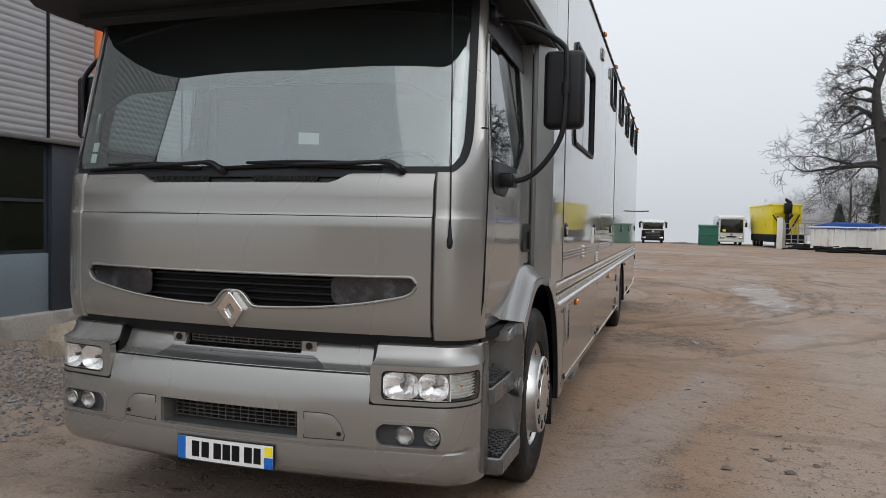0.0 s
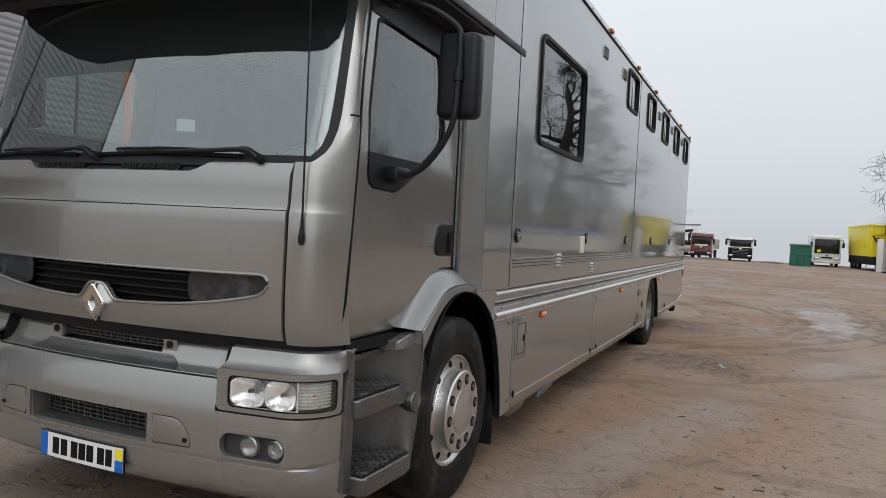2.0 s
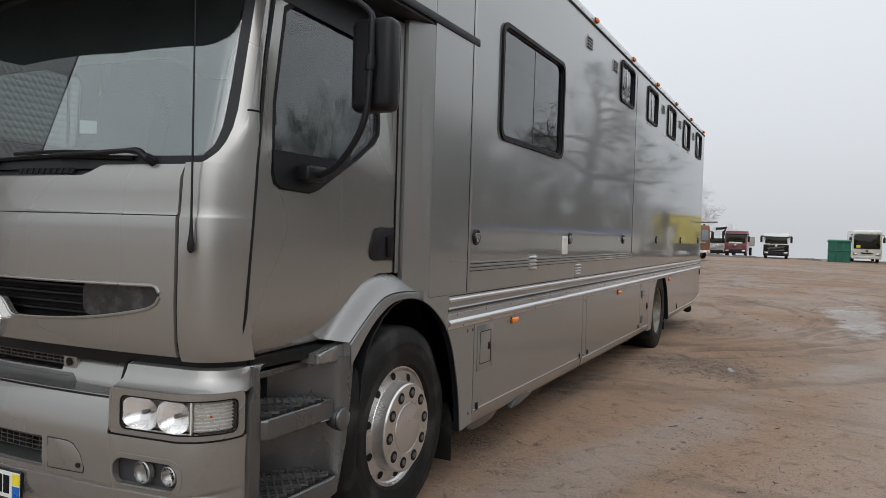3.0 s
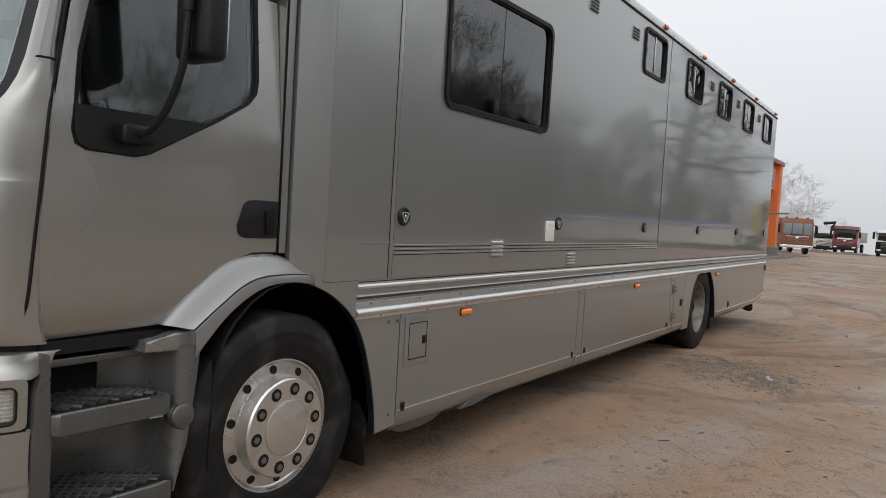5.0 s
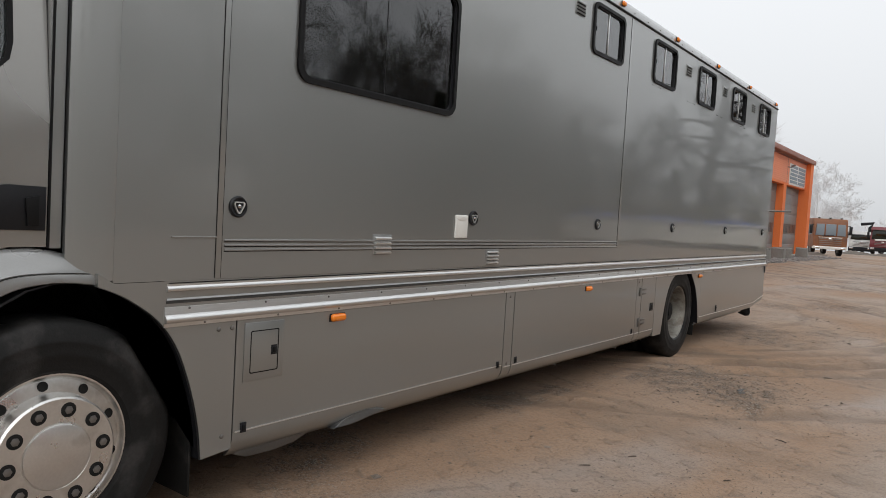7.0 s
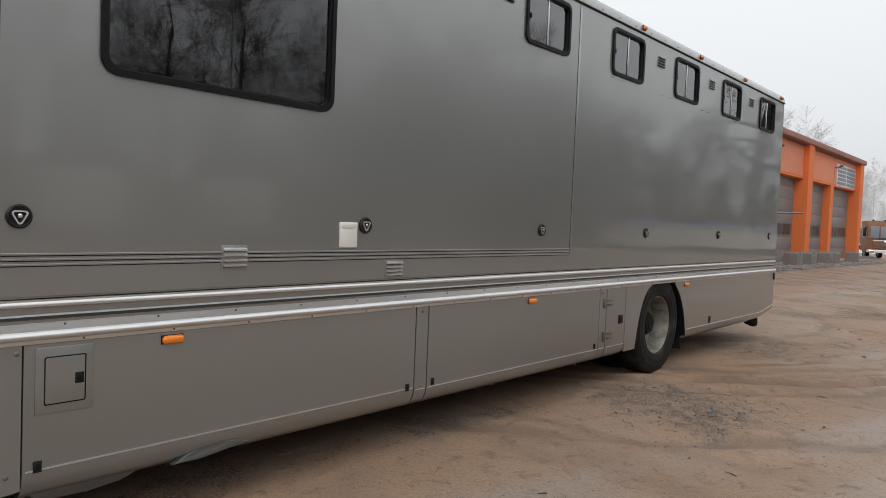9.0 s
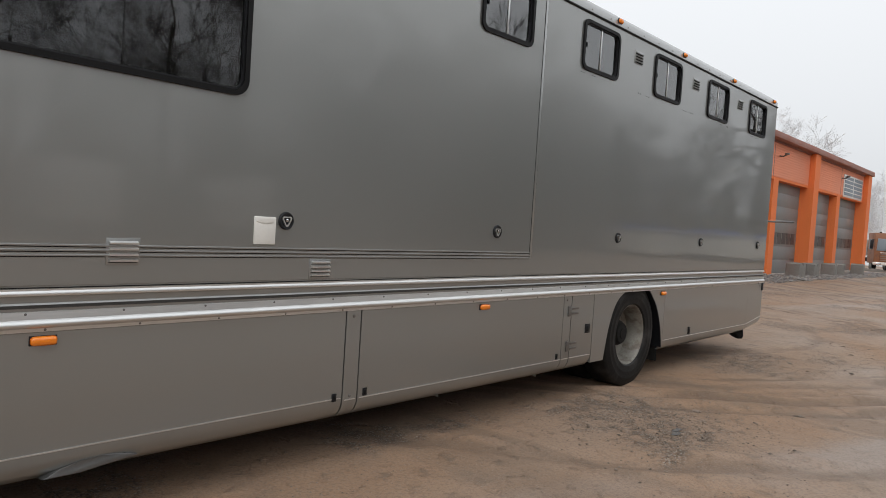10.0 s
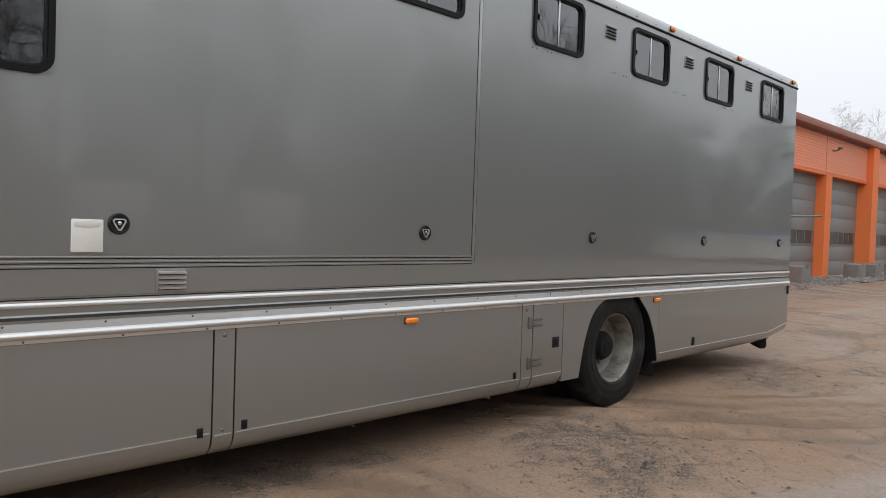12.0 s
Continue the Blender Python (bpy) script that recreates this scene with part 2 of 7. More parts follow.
def ground_material():
    """Compacted tan earth: broad damp and dry patches, wheel tracks, gravelly and smeared places, grit."""
    m = bpy.data.materials.new("compacted_earth")
    m.use_nodes = True
    n, l = m.node_tree.nodes, m.node_tree.links
    b = n["Principled BSDF"]
    tc = n.new("ShaderNodeTexCoord")
    flat = n.new("ShaderNodeVectorMath")
    flat.operation = "MULTIPLY"
    flat.inputs[1].default_value = (1, 1, 0)
    l.new(tc.outputs["Object"], flat.inputs[0])

    def noise_node(s, detail, stretch=(1, 1, 1), distort=0.0, turn=0.35):
        mp = n.new("ShaderNodeMapping")
        mp.inputs["Scale"].default_value = stretch
        mp.inputs["Rotation"].default_value = (0, 0, turn)
        l.new(tc.outputs["Object"], mp.inputs["Vector"])
        t = n.new("ShaderNodeTexNoise")
        t.inputs["Scale"].default_value, t.inputs["Detail"].default_value, t.inputs["Distortion"].default_value = s, detail, distort
        l.new(mp.outputs["Vector"], t.inputs["Vector"])
        return t.outputs["Fac"]

    def ramp(value, a, c, lo=0.0, hi=1.0):
        r = n.new("ShaderNodeMapRange")
        r.inputs["From Min"].default_value, r.inputs["From Max"].default_value = a, c
        r.inputs["To Min"].default_value, r.inputs["To Max"].default_value = lo, hi
        l.new(value, r.inputs["Value"])
        return r.outputs["Result"]

    def calc(op, a, c):
        x = n.new("ShaderNodeMath")
        x.operation = op
        for k, v in ((0, a), (1, c)):
            if isinstance(v, (int, float)):
                x.inputs[k].default_value = v
            else:
                l.new(v, x.inputs[k])
        return x.outputs[0]

    def mix(fac, c1, c2):
        x = n.new("ShaderNodeMixRGB")
        for s, c in (("Color1", c1), ("Color2", c2)):
            if isinstance(c, tuple):
                x.inputs[s].default_value = (*c, 1)
            else:
                l.new(c, x.inputs[s])
        l.new(fac, x.inputs["Fac"])
        return x.outputs["Color"]

    def track_mask(rows, wobble):
        total = None
        for cx, cy, r, w, k in rows:
            d = n.new("ShaderNodeVectorMath")
            d.operation = "DISTANCE"
            d.inputs[1].default_value = (cx, cy, 0)
            l.new(flat.outputs["Vector"], d.inputs[0])
            q = calc("ABSOLUTE", calc("ADD", calc("SUBTRACT", d.outputs["Value"], r), wobble), 0.0)
            q = ramp(q, w * 0.4, w * 1.0, k, 0.0)
            total = q if total is None else calc("MAXIMUM", total, q)
        return total
    b.inputs["Specular IOR Level"].default_value = 0.22
    pool = n.new("ShaderNodeMapping")
    pool.inputs["Location"].default_value, pool.inputs["Scale"].default_value = (-1.95 / 0.55, -18.4 / 3.0, 0), (1 / 0.55, 1 / 3.0, 0)
    l.new(tc.outputs["Object"], pool.inputs["Vector"])
    span = n.new("ShaderNodeVectorMath")
    span.operation = "LENGTH"
    l.new(pool.outputs["Vector"], span.inputs[0])
    def cells(scale, smooth):
        v = n.new("ShaderNodeTexVoronoi")
        v.inputs["Scale"].default_value, v.inputs["Randomness"].default_value = scale, 1.0
        bend_ = n.new("ShaderNodeVectorMath")
        bend_.operation = "ADD"
        t = n.new("ShaderNodeTexNoise")
        t.inputs["Scale"].default_value, t.inputs["Detail"].default_value = scale * 0.8, 2.0
        sc = n.new("ShaderNodeVectorMath")
        sc.operation = "SCALE"
        sc.inputs["Scale"].default_value = smooth / scale
        l.new(tc.outputs["Object"], t.inputs["Vector"])
        l.new(t.outputs["Color"], sc.inputs[0])
        l.new(tc.outputs["Object"], bend_.inputs[0])
        l.new(sc.outputs["Vector"], bend_.inputs[1])
        l.new(bend_.outputs["Vector"], v.inputs["Vector"])
        grey = n.new("ShaderNodeSeparateXYZ")
        l.new(v.outputs["Color"], grey.inputs["Vector"])
        return v.outputs["Distance"], grey.outputs["X"]
    broad = noise_node(0.22, 6, (1, 0.6, 1), 0.6)
    warm = noise_node(0.35, 6, (1, 0.5, 1), 0.8, 1.1)
    streak = noise_node(0.9, 9, (1.6, 0.22, 1), 0.4)
    mid = noise_node(2.2, 11)
    patch = noise_node(0.75, 10, (1, 0.7, 1), 0.5, 0.9)
    grit = noise_node(34, 8)
    crumb = noise_node(7.0, 12, (1, 1, 1), 0.3)
    across = noise_node(0.5, 12, (0.25, 2.2, 1), 0.8, 0.1)
    speck = noise_node(90, 4)
    stone_far, stone_tone = cells(42.0, 0.5)
    chip_far, chip_tone = cells(110.0, 0.5)
    wobble = ramp(noise_node(0.9, 4), 0.3, 0.7, -0.14, 0.14)
    broken = ramp(noise_node(1.3, 6, (0.8, 0.8, 1), 0.4), 0.34, 0.50, 0.15, 1.0)
    tracks = calc("MULTIPLY", track_mask(TRACKS, wobble), broken)
    smear = calc("MULTIPLY", track_mask(SMOOTHED, wobble), ramp(noise_node(0.5, 5), 0.38, 0.55))
    stony = ramp(patch, 0.535, 0.62)
    stony = calc("MULTIPLY", stony, calc("SUBTRACT", 1.0, smear))
    stony = calc("MULTIPLY", stony, ramp(crumb, 0.40, 0.56, 0.15, 1.0))
    wet = ramp(calc("ADD", span.outputs["Value"], ramp(noise_node(1.6, 6), 0.3, 0.7, -0.55, 0.55)), 0.70, 1.15, 1.0, 0.0)
    col = mix(ramp(broad, 0.36, 0.64), (0.318, 0.222, 0.156), (0.318, 0.254, 0.208))
    col = mix(ramp(warm, 0.46, 0.64, 0.0, 0.85), col, (0.290, 0.178, 0.108))
    col = mix(ramp(streak, 0.53, 0.68, 0.0, 0.30), col, (0.215, 0.150, 0.106))
    col = mix(ramp(across, 0.55, 0.64, 0.0, 0.40), col, (0.165, 0.116, 0.082))
    col = mix(ramp(mid, 0.56, 0.72, 0.0, 0.35), col, (0.175, 0.138, 0.110))
    col = mix(ramp(crumb, 0.60, 0.70, 0.0, 0.55), col, (0.150, 0.112, 0.086))
    col = mix(calc("MULTIPLY", smear, 0.6), col, (0.305, 0.262, 0.235))
    col = mix(calc("MULTIPLY", tracks, 0.58), col, (0.120, 0.082, 0.058))
    col = mix(calc("MULTIPLY", wet, 0.75), col, (0.262, 0.225, 0.205))
    grain = calc("MULTIPLY", ramp(grit, 0.50, 0.62), ramp(stony, 0.0, 1.0, 0.28, 0.75))
    col = mix(grain, col, (0.138, 0.104, 0.080))
    col = mix(calc("MULTIPLY", ramp(stone_tone, 0.45, 0.75), calc("MULTIPLY", stony, 0.6)), col, (0.160, 0.126, 0.102))
    col = mix(calc("MULTIPLY", ramp(chip_tone, 0.78, 0.92), ramp(stony, 0.0, 1.0, 0.12, 0.8)), col, (0.36, 0.325, 0.285))
    col = mix(calc("MULTIPLY", ramp(chip_tone, 0.20, 0.06), ramp(stony, 0.0, 1.0, 0.25, 0.8)), col, (0.085, 0.068, 0.058))
    col = mix(ramp(speck, 0.62, 0.74, 0.0, 0.6), col, (0.33, 0.30, 0.26))
    l.new(col, b.inputs["Base Color"])
    l.new(calc("SUBTRACT", calc("SUBTRACT", ramp(broad, 0.40, 0.62, 0.85, 0.62), calc("MULTIPLY", smear, 0.18)), calc("MULTIPLY", wet, 0.38)), b.inputs["Roughness"])
    h = calc("ADD", calc("MULTIPLY", mid, 0.8), calc("MULTIPLY", grit, ramp(stony, 0.0, 1.0, 0.12, 0.5)))
    h = calc("ADD", h, calc("MULTIPLY", ramp(crumb, 0.54, 0.70), 0.35))
    h = calc("SUBTRACT", h, calc("MULTIPLY", stone_far, calc("MULTIPLY", stony, 0.45)))
    h = calc("SUBTRACT", h, calc("MULTIPLY", chip_far, ramp(stony, 0.0, 1.0, 0.05, 0.30)))
    h = calc("MULTIPLY", h, ramp(wet, 0.0, 1.0, 1.0, 0.15))
    bn = n.new("ShaderNodeBump")
    bn.inputs["Strength"].default_value, bn.inputs["Distance"].default_value = 1.0, 0.040
    l.new(h, bn.inputs["Height"])
    l.new(bn.outputs["Normal"], b.inputs["Normal"])
    return m


EARTH = ground_material()
WATER = material("rain_water", (0.10, 0.085, 0.075), 0.03, vary=0.1, scale=4, fine=30, rough_vary=0.02, spec=0.6)

# ---- mesh tools ----
ROOTS = {}


def thing(name, at, label, category, group=""):
    """An Empty at a thing's base, to parent its parts."""
    ob = tagged(new(name), label, category, group)
    ob.location = at
    ob.empty_display_size = 0.2
    ROOTS[ob.name] = Vector(at)
    return ob


def mesh_of(name, bm, mat, smooth=35):
    me = bpy.data.meshes.new(name)
    bmesh.ops.recalc_face_normals(bm, faces=bm.faces)
    bm.to_mesh(me)
    bm.free()
    me.materials.append(mat)
    if smooth:
        me.polygons.foreach_set("use_smooth", [True] * len(me.polygons))
        me.set_sharp_from_angle(angle=radians(smooth))
    return me


def part(name, bm, mat, parent=None, label="", smooth=35, at=None):
    """Links a bmesh (or a mesh that is there already) as one object under a thing or under a part; built in world coordinates, or at a place."""
    me = bm if isinstance(bm, bpy.types.Mesh) else mesh_of(name, bm, mat, smooth)
    ob = new(name, me)
    if at is not None:
        ob.location = at
    if parent is not None:
        ob.parent = parent
        base = ROOTS.get(parent.name)
        ob.matrix_parent_inverse = Matrix.Translation(-base) if base is not None else Matrix.Translation(-parent.location)
    if label:
        ob["label"] = label
    return ob


def thicken(bm, way):
    """Turns a sheet into a plate: a second layer, set off by a vector, and the rim between them."""
    made = bmesh.ops.extrude_face_region(bm, geom=bm.faces[:], use_keep_orig=True)
    bmesh.ops.translate(bm, vec=way, verts=[g for g in made["geom"] if isinstance(g, bmesh.types.BMVert)])
    return bm


def add_box(bm, x0, x1, y0, y1, z0, z1, bev=0.0, seg=2):
    made = bmesh.ops.create_cube(bm, size=1.0, matrix=Matrix.LocRotScale(((x0 + x1) / 2, (y0 + y1) / 2, (z0 + z1) / 2), None, (abs(x1 - x0), abs(y1 - y0), abs(z1 - z0))))
    if bev:
        edges = {e for v in made["verts"] for e in v.link_edges}
        bmesh.ops.bevel(bm, geom=list(edges), offset=bev, segments=seg, affect="EDGES", profile=0.5)
    return bm


def box(x0, x1, y0, y1, z0, z1, bev=0.0, seg=2):
    return add_box(bmesh.new(), x0, x1, y0, y1, z0, z1, bev, seg)


def add_prism(bm, pts, axis, a, b, bev=0.0, seg=2):
    """A polygon in the plane across an axis, pushed out from a to b. The points are (y, z) for x, (x, z) for y, (x, y) for z."""
    def at(p, h):
        return {"x": (h, p[0], p[1]), "y": (p[0], h, p[1]), "z": (p[0], p[1], h)}[axis]
    lo = [bm.verts.new(at(p, a)) for p in pts]
    hi = [bm.verts.new(at(p, b)) for p in pts]
    n = len(pts)
    f1 = bm.faces.new(lo)
    f2 = bm.faces.new(list(reversed(hi)))
    for i in range(n):
        bm.faces.new((lo[i], hi[i], hi[(i + 1) % n], lo[(i + 1) % n]))
    if bev:
        edges = list(set(f1.edges) | set(f2.edges))
        bmesh.ops.bevel(bm, geom=edges, offset=bev, segments=seg, affect="EDGES", profile=0.5)
    return bm


def prism(pts, axis, a, b, bev=0.0, seg=2):
    return add_prism(bmesh.new(), pts, axis, a, b, bev, seg)


def add_lathe(bm, profile, centre, axis="x", n=48, closed=False, caps=3):
    """A profile of (radius, height) spun about an axis through centre."""
    c = Vector(centre)
    rings = []
    for r, h in profile:
        ring = []
        for i in range(n):
            a = 2 * math.pi * i / n
            p, q = r * math.cos(a), r * math.sin(a)
            ring.append(bm.verts.new(c + Vector({"x": (h, p, q), "y": (p, h, q), "z": (p, q, h)}[axis])))
        rings.append(ring)
    pairs = list(zip(rings, rings[1:])) + ([(rings[-1], rings[0])] if closed else [])
    for r0, r1 in pairs:
        for i in range(n):
            j = (i + 1) % n
            bm.faces.new((r0[i], r0[j], r1[j], r1[i]))
    if not closed:
        for bit, ring in ((1, rings[0]), (2, rings[-1])):
            if caps & bit:
                bm.faces.new(ring)
    return bm


def lathe(profile, centre, axis="x", n=48, closed=False, caps=3):
    return add_lathe(bmesh.new(), profile, centre, axis, n, closed, caps)


def add_tube(bm, pts, radius, n=8):
    """A round bar along points; radius is one number or one for each point."""
    pts = [Vector(p) for p in pts]
    rad = radius if isinstance(radius, (list, tuple)) else [radius] * len(pts)
    rings = []
    side = None
    for i, p in enumerate(pts):
        d = (pts[min(i + 1, len(pts) - 1)] - pts[max(i - 1, 0)]).normalized()
        if side is None:
            side = d.orthogonal().normalized()
        side = (side - d * side.dot(d)).normalized()
        up = d.cross(side)
        rings.append([bm.verts.new(p + (side * math.cos(2 * math.pi * k / n) + up * math.sin(2 * math.pi * k / n)) * rad[i]) for k in range(n)])
    for r0, r1 in zip(rings, rings[1:]):
        for k in range(n):
            bm.faces.new((r0[k], r0[(k + 1) % n], r1[(k + 1) % n], r1[k]))
    bm.faces.new(rings[0])
    bm.faces.new(rings[-1])
    return bm


def tube(pts, radius, n=8):
    return add_tube(bmesh.new(), pts, radius, n)


def bend(pts, steps=6):
    """A smooth line through points."""
    pts = [Vector(p) for p in pts]
    out = []
    for i in range(len(pts) - 1):
        p0, p1, p2, p3 = pts[max(i - 1, 0)], pts[i], pts[i + 1], pts[min(i + 2, len(pts) - 1)]
        for k in range(steps):
            t = k / steps
            out.append(0.5 * ((2 * p1) + (p2 - p0) * t + (2 * p0 - 5 * p1 + 4 * p2 - p3) * t * t + (3 * p1 - p0 - 3 * p2 + p3) * t ** 3))
    return out + [pts[-1]]


def round_rect(a0, a1, b0, b1, r, n=5):
    """The corners of a rounded rectangle, counter-clockwise."""
    out = []
    for ca, cb, s in ((a1 - r, b0 + r, -90), (a1 - r, b1 - r, 0), (a0 + r, b1 - r, 90), (a0 + r, b0 + r, 180)):
        for k in range(n + 1):
            t = radians(s + 90 * k / n)
            out.append((ca + r * math.cos(t), cb + r * math.sin(t)))
    return out


def ring_prism(outer, inner, axis, a, b):
    """A frame: the space between two outlines of as many points, pushed out from a to b."""
    bm = bmesh.new()

    def at(p, h):
        return {"x": (h, p[0], p[1]), "y": (p[0], h, p[1]), "z": (p[0], p[1], h)}[axis]
    oa, ob_, ia, ib = ([bm.verts.new(at(p, h)) for p in pts] for pts, h in ((outer, a), (outer, b), (inner, a), (inner, b)))
    n = len(outer)
    for i in range(n):
        j = (i + 1) % n
        for q in ((oa[i], oa[j], ob_[j], ob_[i]), (ia[j], ia[i], ib[i], ib[j]), (ob_[i], ob_[j], ib[j], ib[i]), (oa[j], oa[i], ia[i], ia[j])):
            bm.faces.new(q)
    return bm


def wall_sheet(u_cuts, v_cuts, holes, place, thick):
    """A plate in (u, v) cut open at rectangular holes; place(u, v, d) sets a corner, d = 0 outside and thick inside."""
    bm = bmesh.new()
    nodes = {}

    def vert(i, j, k):
        if (i, j, k) not in nodes:
            nodes[i, j, k] = bm.verts.new(place(u_cuts[i], v_cuts[j], thick if k else 0.0))
        return nodes[i, j, k]

    def solid(i, j):
        if not (0 <= i < len(u_cuts) - 1 and 0 <= j < len(v_cuts) - 1):
            return False
        um, vm = (u_cuts[i] + u_cuts[i + 1]) / 2, (v_cuts[j] + v_cuts[j + 1]) / 2
        return not any(h[0] < um < h[1] and h[2] < vm < h[3] for h in holes)
    for i in range(len(u_cuts) - 1):
        for j in range(len(v_cuts) - 1):
            if not solid(i, j):
                continue
            for k in (0, 1):
                bm.faces.new((vert(i, j, k), vert(i + 1, j, k), vert(i + 1, j + 1, k), vert(i, j + 1, k)))
            for di, dj, e in ((-1, 0, ((i, j), (i, j + 1))), (1, 0, ((i + 1, j), (i + 1, j + 1))), (0, -1, ((i, j), (i + 1, j))), (0, 1, ((i, j + 1), (i + 1, j + 1)))):
                if not solid(i + di, j + dj):
                    (a, b), (c, d) = e
                    bm.faces.new((vert(a, b, 0), vert(c, d, 0), vert(c, d, 1), vert(a, b, 1)))
    return bm


def cuts(lo, hi, *marks, step=None):
    s = {lo, hi, *(m for m in marks if lo < m < hi)}
    if step:
        k = int((hi - lo) / step)
        s |= {lo + (hi - lo) * i / max(k, 1) for i in range(k + 1) if all(abs(lo + (hi - lo) * i / max(k, 1) - m) > step * 0.4 for m in (lo, hi, *marks))}
    return sorted(s)

# ---- ground: one sheet, dense beside the lorry, running past the crest of the yard to the horizon ----
def smooth_step(a, b, t):
    t = min(max((t - a) / (b - a), 0.0), 1.0)
    return t * t * (3 - 2 * t)


RUTS = [(Vector((cx, cy)), r, max(w, 0.2), k) for cx, cy, r, w, k in TRACKS]


def ground_z(x, y, fine=True):
    d = y - 15.0
    z = -0.30 * smooth_step(0, 70, d)
    z += 0.18 * smooth_step(20, 40, y) * smooth_step(-3.0, -7.0, x) * (1 - smooth_step(55, 75, y))
    z -= 0.045 * max(y - 92.0, 0) + 0.03 * max(-60 - y, 0) + 0.02 * max(abs(x) - 80, 0)
    if fine:
        far = 1 - smooth_step(30, 90, abs(x) + abs(y))
        z += 0.018 * far * noise.noise(Vector((x * 0.5, y * 0.5, 0))) + 0.010 * far * noise.noise(Vector((x * 1.7, y * 1.3, 3.0)))
        z += 0.008 * far * noise.noise(Vector((x * 5.0, y * 5.0, 7.0)))
        for c, r, w, k in RUTS:
            q = abs((Vector((x, y)) - c).length - r) / (w / 0.28)
            if q < 0.7:
                z += 0.040 * k * min(1, max(far, 0.35) * 1.2) * (math.exp(-((q - 0.33) / 0.12) ** 2) - math.exp(-(q / 0.2) ** 2)) * (0.6 + 0.8 * noise.noise(Vector((x * 0.8, y * 0.8, 11))))
        z += 0.024 * smooth_step(17, 26, y) * (1 - smooth_step(70, 88, y)) * noise.noise(Vector((x * 0.10, y * 0.9, 21))) * (0.5 + abs(noise.noise(Vector((x * 0.4, y * 0.2, 2)))))
        lane = math.exp(-((x + 2.1) / 1.6) ** 2)
        z *= 1 - 0.7 * lane * (1 if 2 < y < 17 else 0)
    return z


def axis_steps(lo, hi, step, reach, grow=1.18):
    out = [lo + step * i for i in range(int((hi - lo) / step) + 1)]
    s = step
    while out[-1] < reach:
        s *= grow
        out.append(out[-1] + s)
    s = step
    while out[0] > -reach:
        s *= grow
        out.insert(0, out[0] - s)
    return out


def build_ground():
    xs, ys = axis_steps(-4.0, 7.0, 0.085, 2500, 1.07), axis_steps(2.0, 24.0, 0.095, 2500, 1.06)
    verts = [(x, y, ground_z(x, y)) for y in ys for x in xs]
    w = len(xs)
    faces = [(j * w + i, j * w + i + 1, (j + 1) * w + i + 1, (j + 1) * w + i) for j in range(len(ys) - 1) for i in range(w - 1)]
    me = bpy.data.meshes.new("ground")
    me.from_pydata(verts, [], faces)
    me.materials.append(EARTH)
    me.polygons.foreach_set("use_smooth", [True] * len(me.polygons))
    tagged(new("ground", me), "compacted tan earth yard with damp ruts and grit", "ground", kind="structure")


build_ground()


def stones(name, mat, count, spots, low, high, seed, label, flat=0.55):
    """Many small broken lumps lying on the ground, as one mesh."""
    rnd = random.Random(seed)
    verts, faces = [], []
    for _ in range(count):
        x, y = spots(rnd)
        s = low * (high / low) ** (rnd.random() ** 2.2)
        z = ground_z(x, y) + s * flat * 0.25
        a = rnd.random() * 6.28
        k = len(verts)
        for dx, dy, dz in ((1, 0, 0), (0.2, 0.9, 0.1), (-0.9, 0.3, 0), (-0.3, -0.9, 0.05), (0.05, 0.1, 1.0), (0, 0, -0.8)):
            dx, dy, dz = dx + rnd.uniform(-0.3, 0.3), dy + rnd.uniform(-0.3, 0.3), dz + rnd.uniform(-0.2, 0.2)
            verts.append((x + s * 0.5 * (dx * math.cos(a) - dy * math.sin(a)), y + s * 0.5 * (dx * math.sin(a) + dy * math.cos(a)), z + s * 0.5 * flat * dz))
        for i in range(4):
            faces.append((k + i, k + (i + 1) % 4, k + 4))
            faces.append((k + (i + 1) % 4, k + i, k + 5))
    me = bpy.data.meshes.new(name)
    me.from_pydata(verts, [], faces)
    me.materials.append(mat)
    tagged(new(name, me), label, "gravel", kind="stuff")


def yard_spot(rnd):
    while True:
        x, y = rnd.uniform(-0.7, 6.0), rnd.uniform(3.0, 22.0)
        if noise.noise(Vector((x * 0.7, y * 0.5, 5.0))) > rnd.uniform(-0.12, 0.55):
            return x, y


stones("yard_grit", CLOD, 36000, yard_spot, 0.003, 0.017, 4, "loose grit and clods of tan earth on the yard")
stones("earth_clods", CLOD, 260, yard_spot, 0.02, 0.11, 14, "flat dark clods of earth lying on the yard", 0.3)
stones("bank_gravel", STONE, 34000, lambda r: (r.uniform(-7.5, -4.9) if r.random() < 0.9 else r.uniform(-4.9, -4.3), r.uniform(1.0, 12.0)), 0.012, 0.055, 8, "dark grey gravel strip along the building plinth", 0.7)
stones("far_gravel", STONE, 6000, lambda r: (r.uniform(-7.6, -5.6), r.uniform(22.0, 58.0)), 0.04, 0.18, 9, "wet grey gravel strip before the workshop doors", 0.6)

stones("rubble_grit", CLOD, 900, lambda r: (r.gauss(0.20, 0.34), r.gauss(10.6, 0.55)), 0.008, 0.03, 32, "dark stone chips pressed into the earth", 0.6)


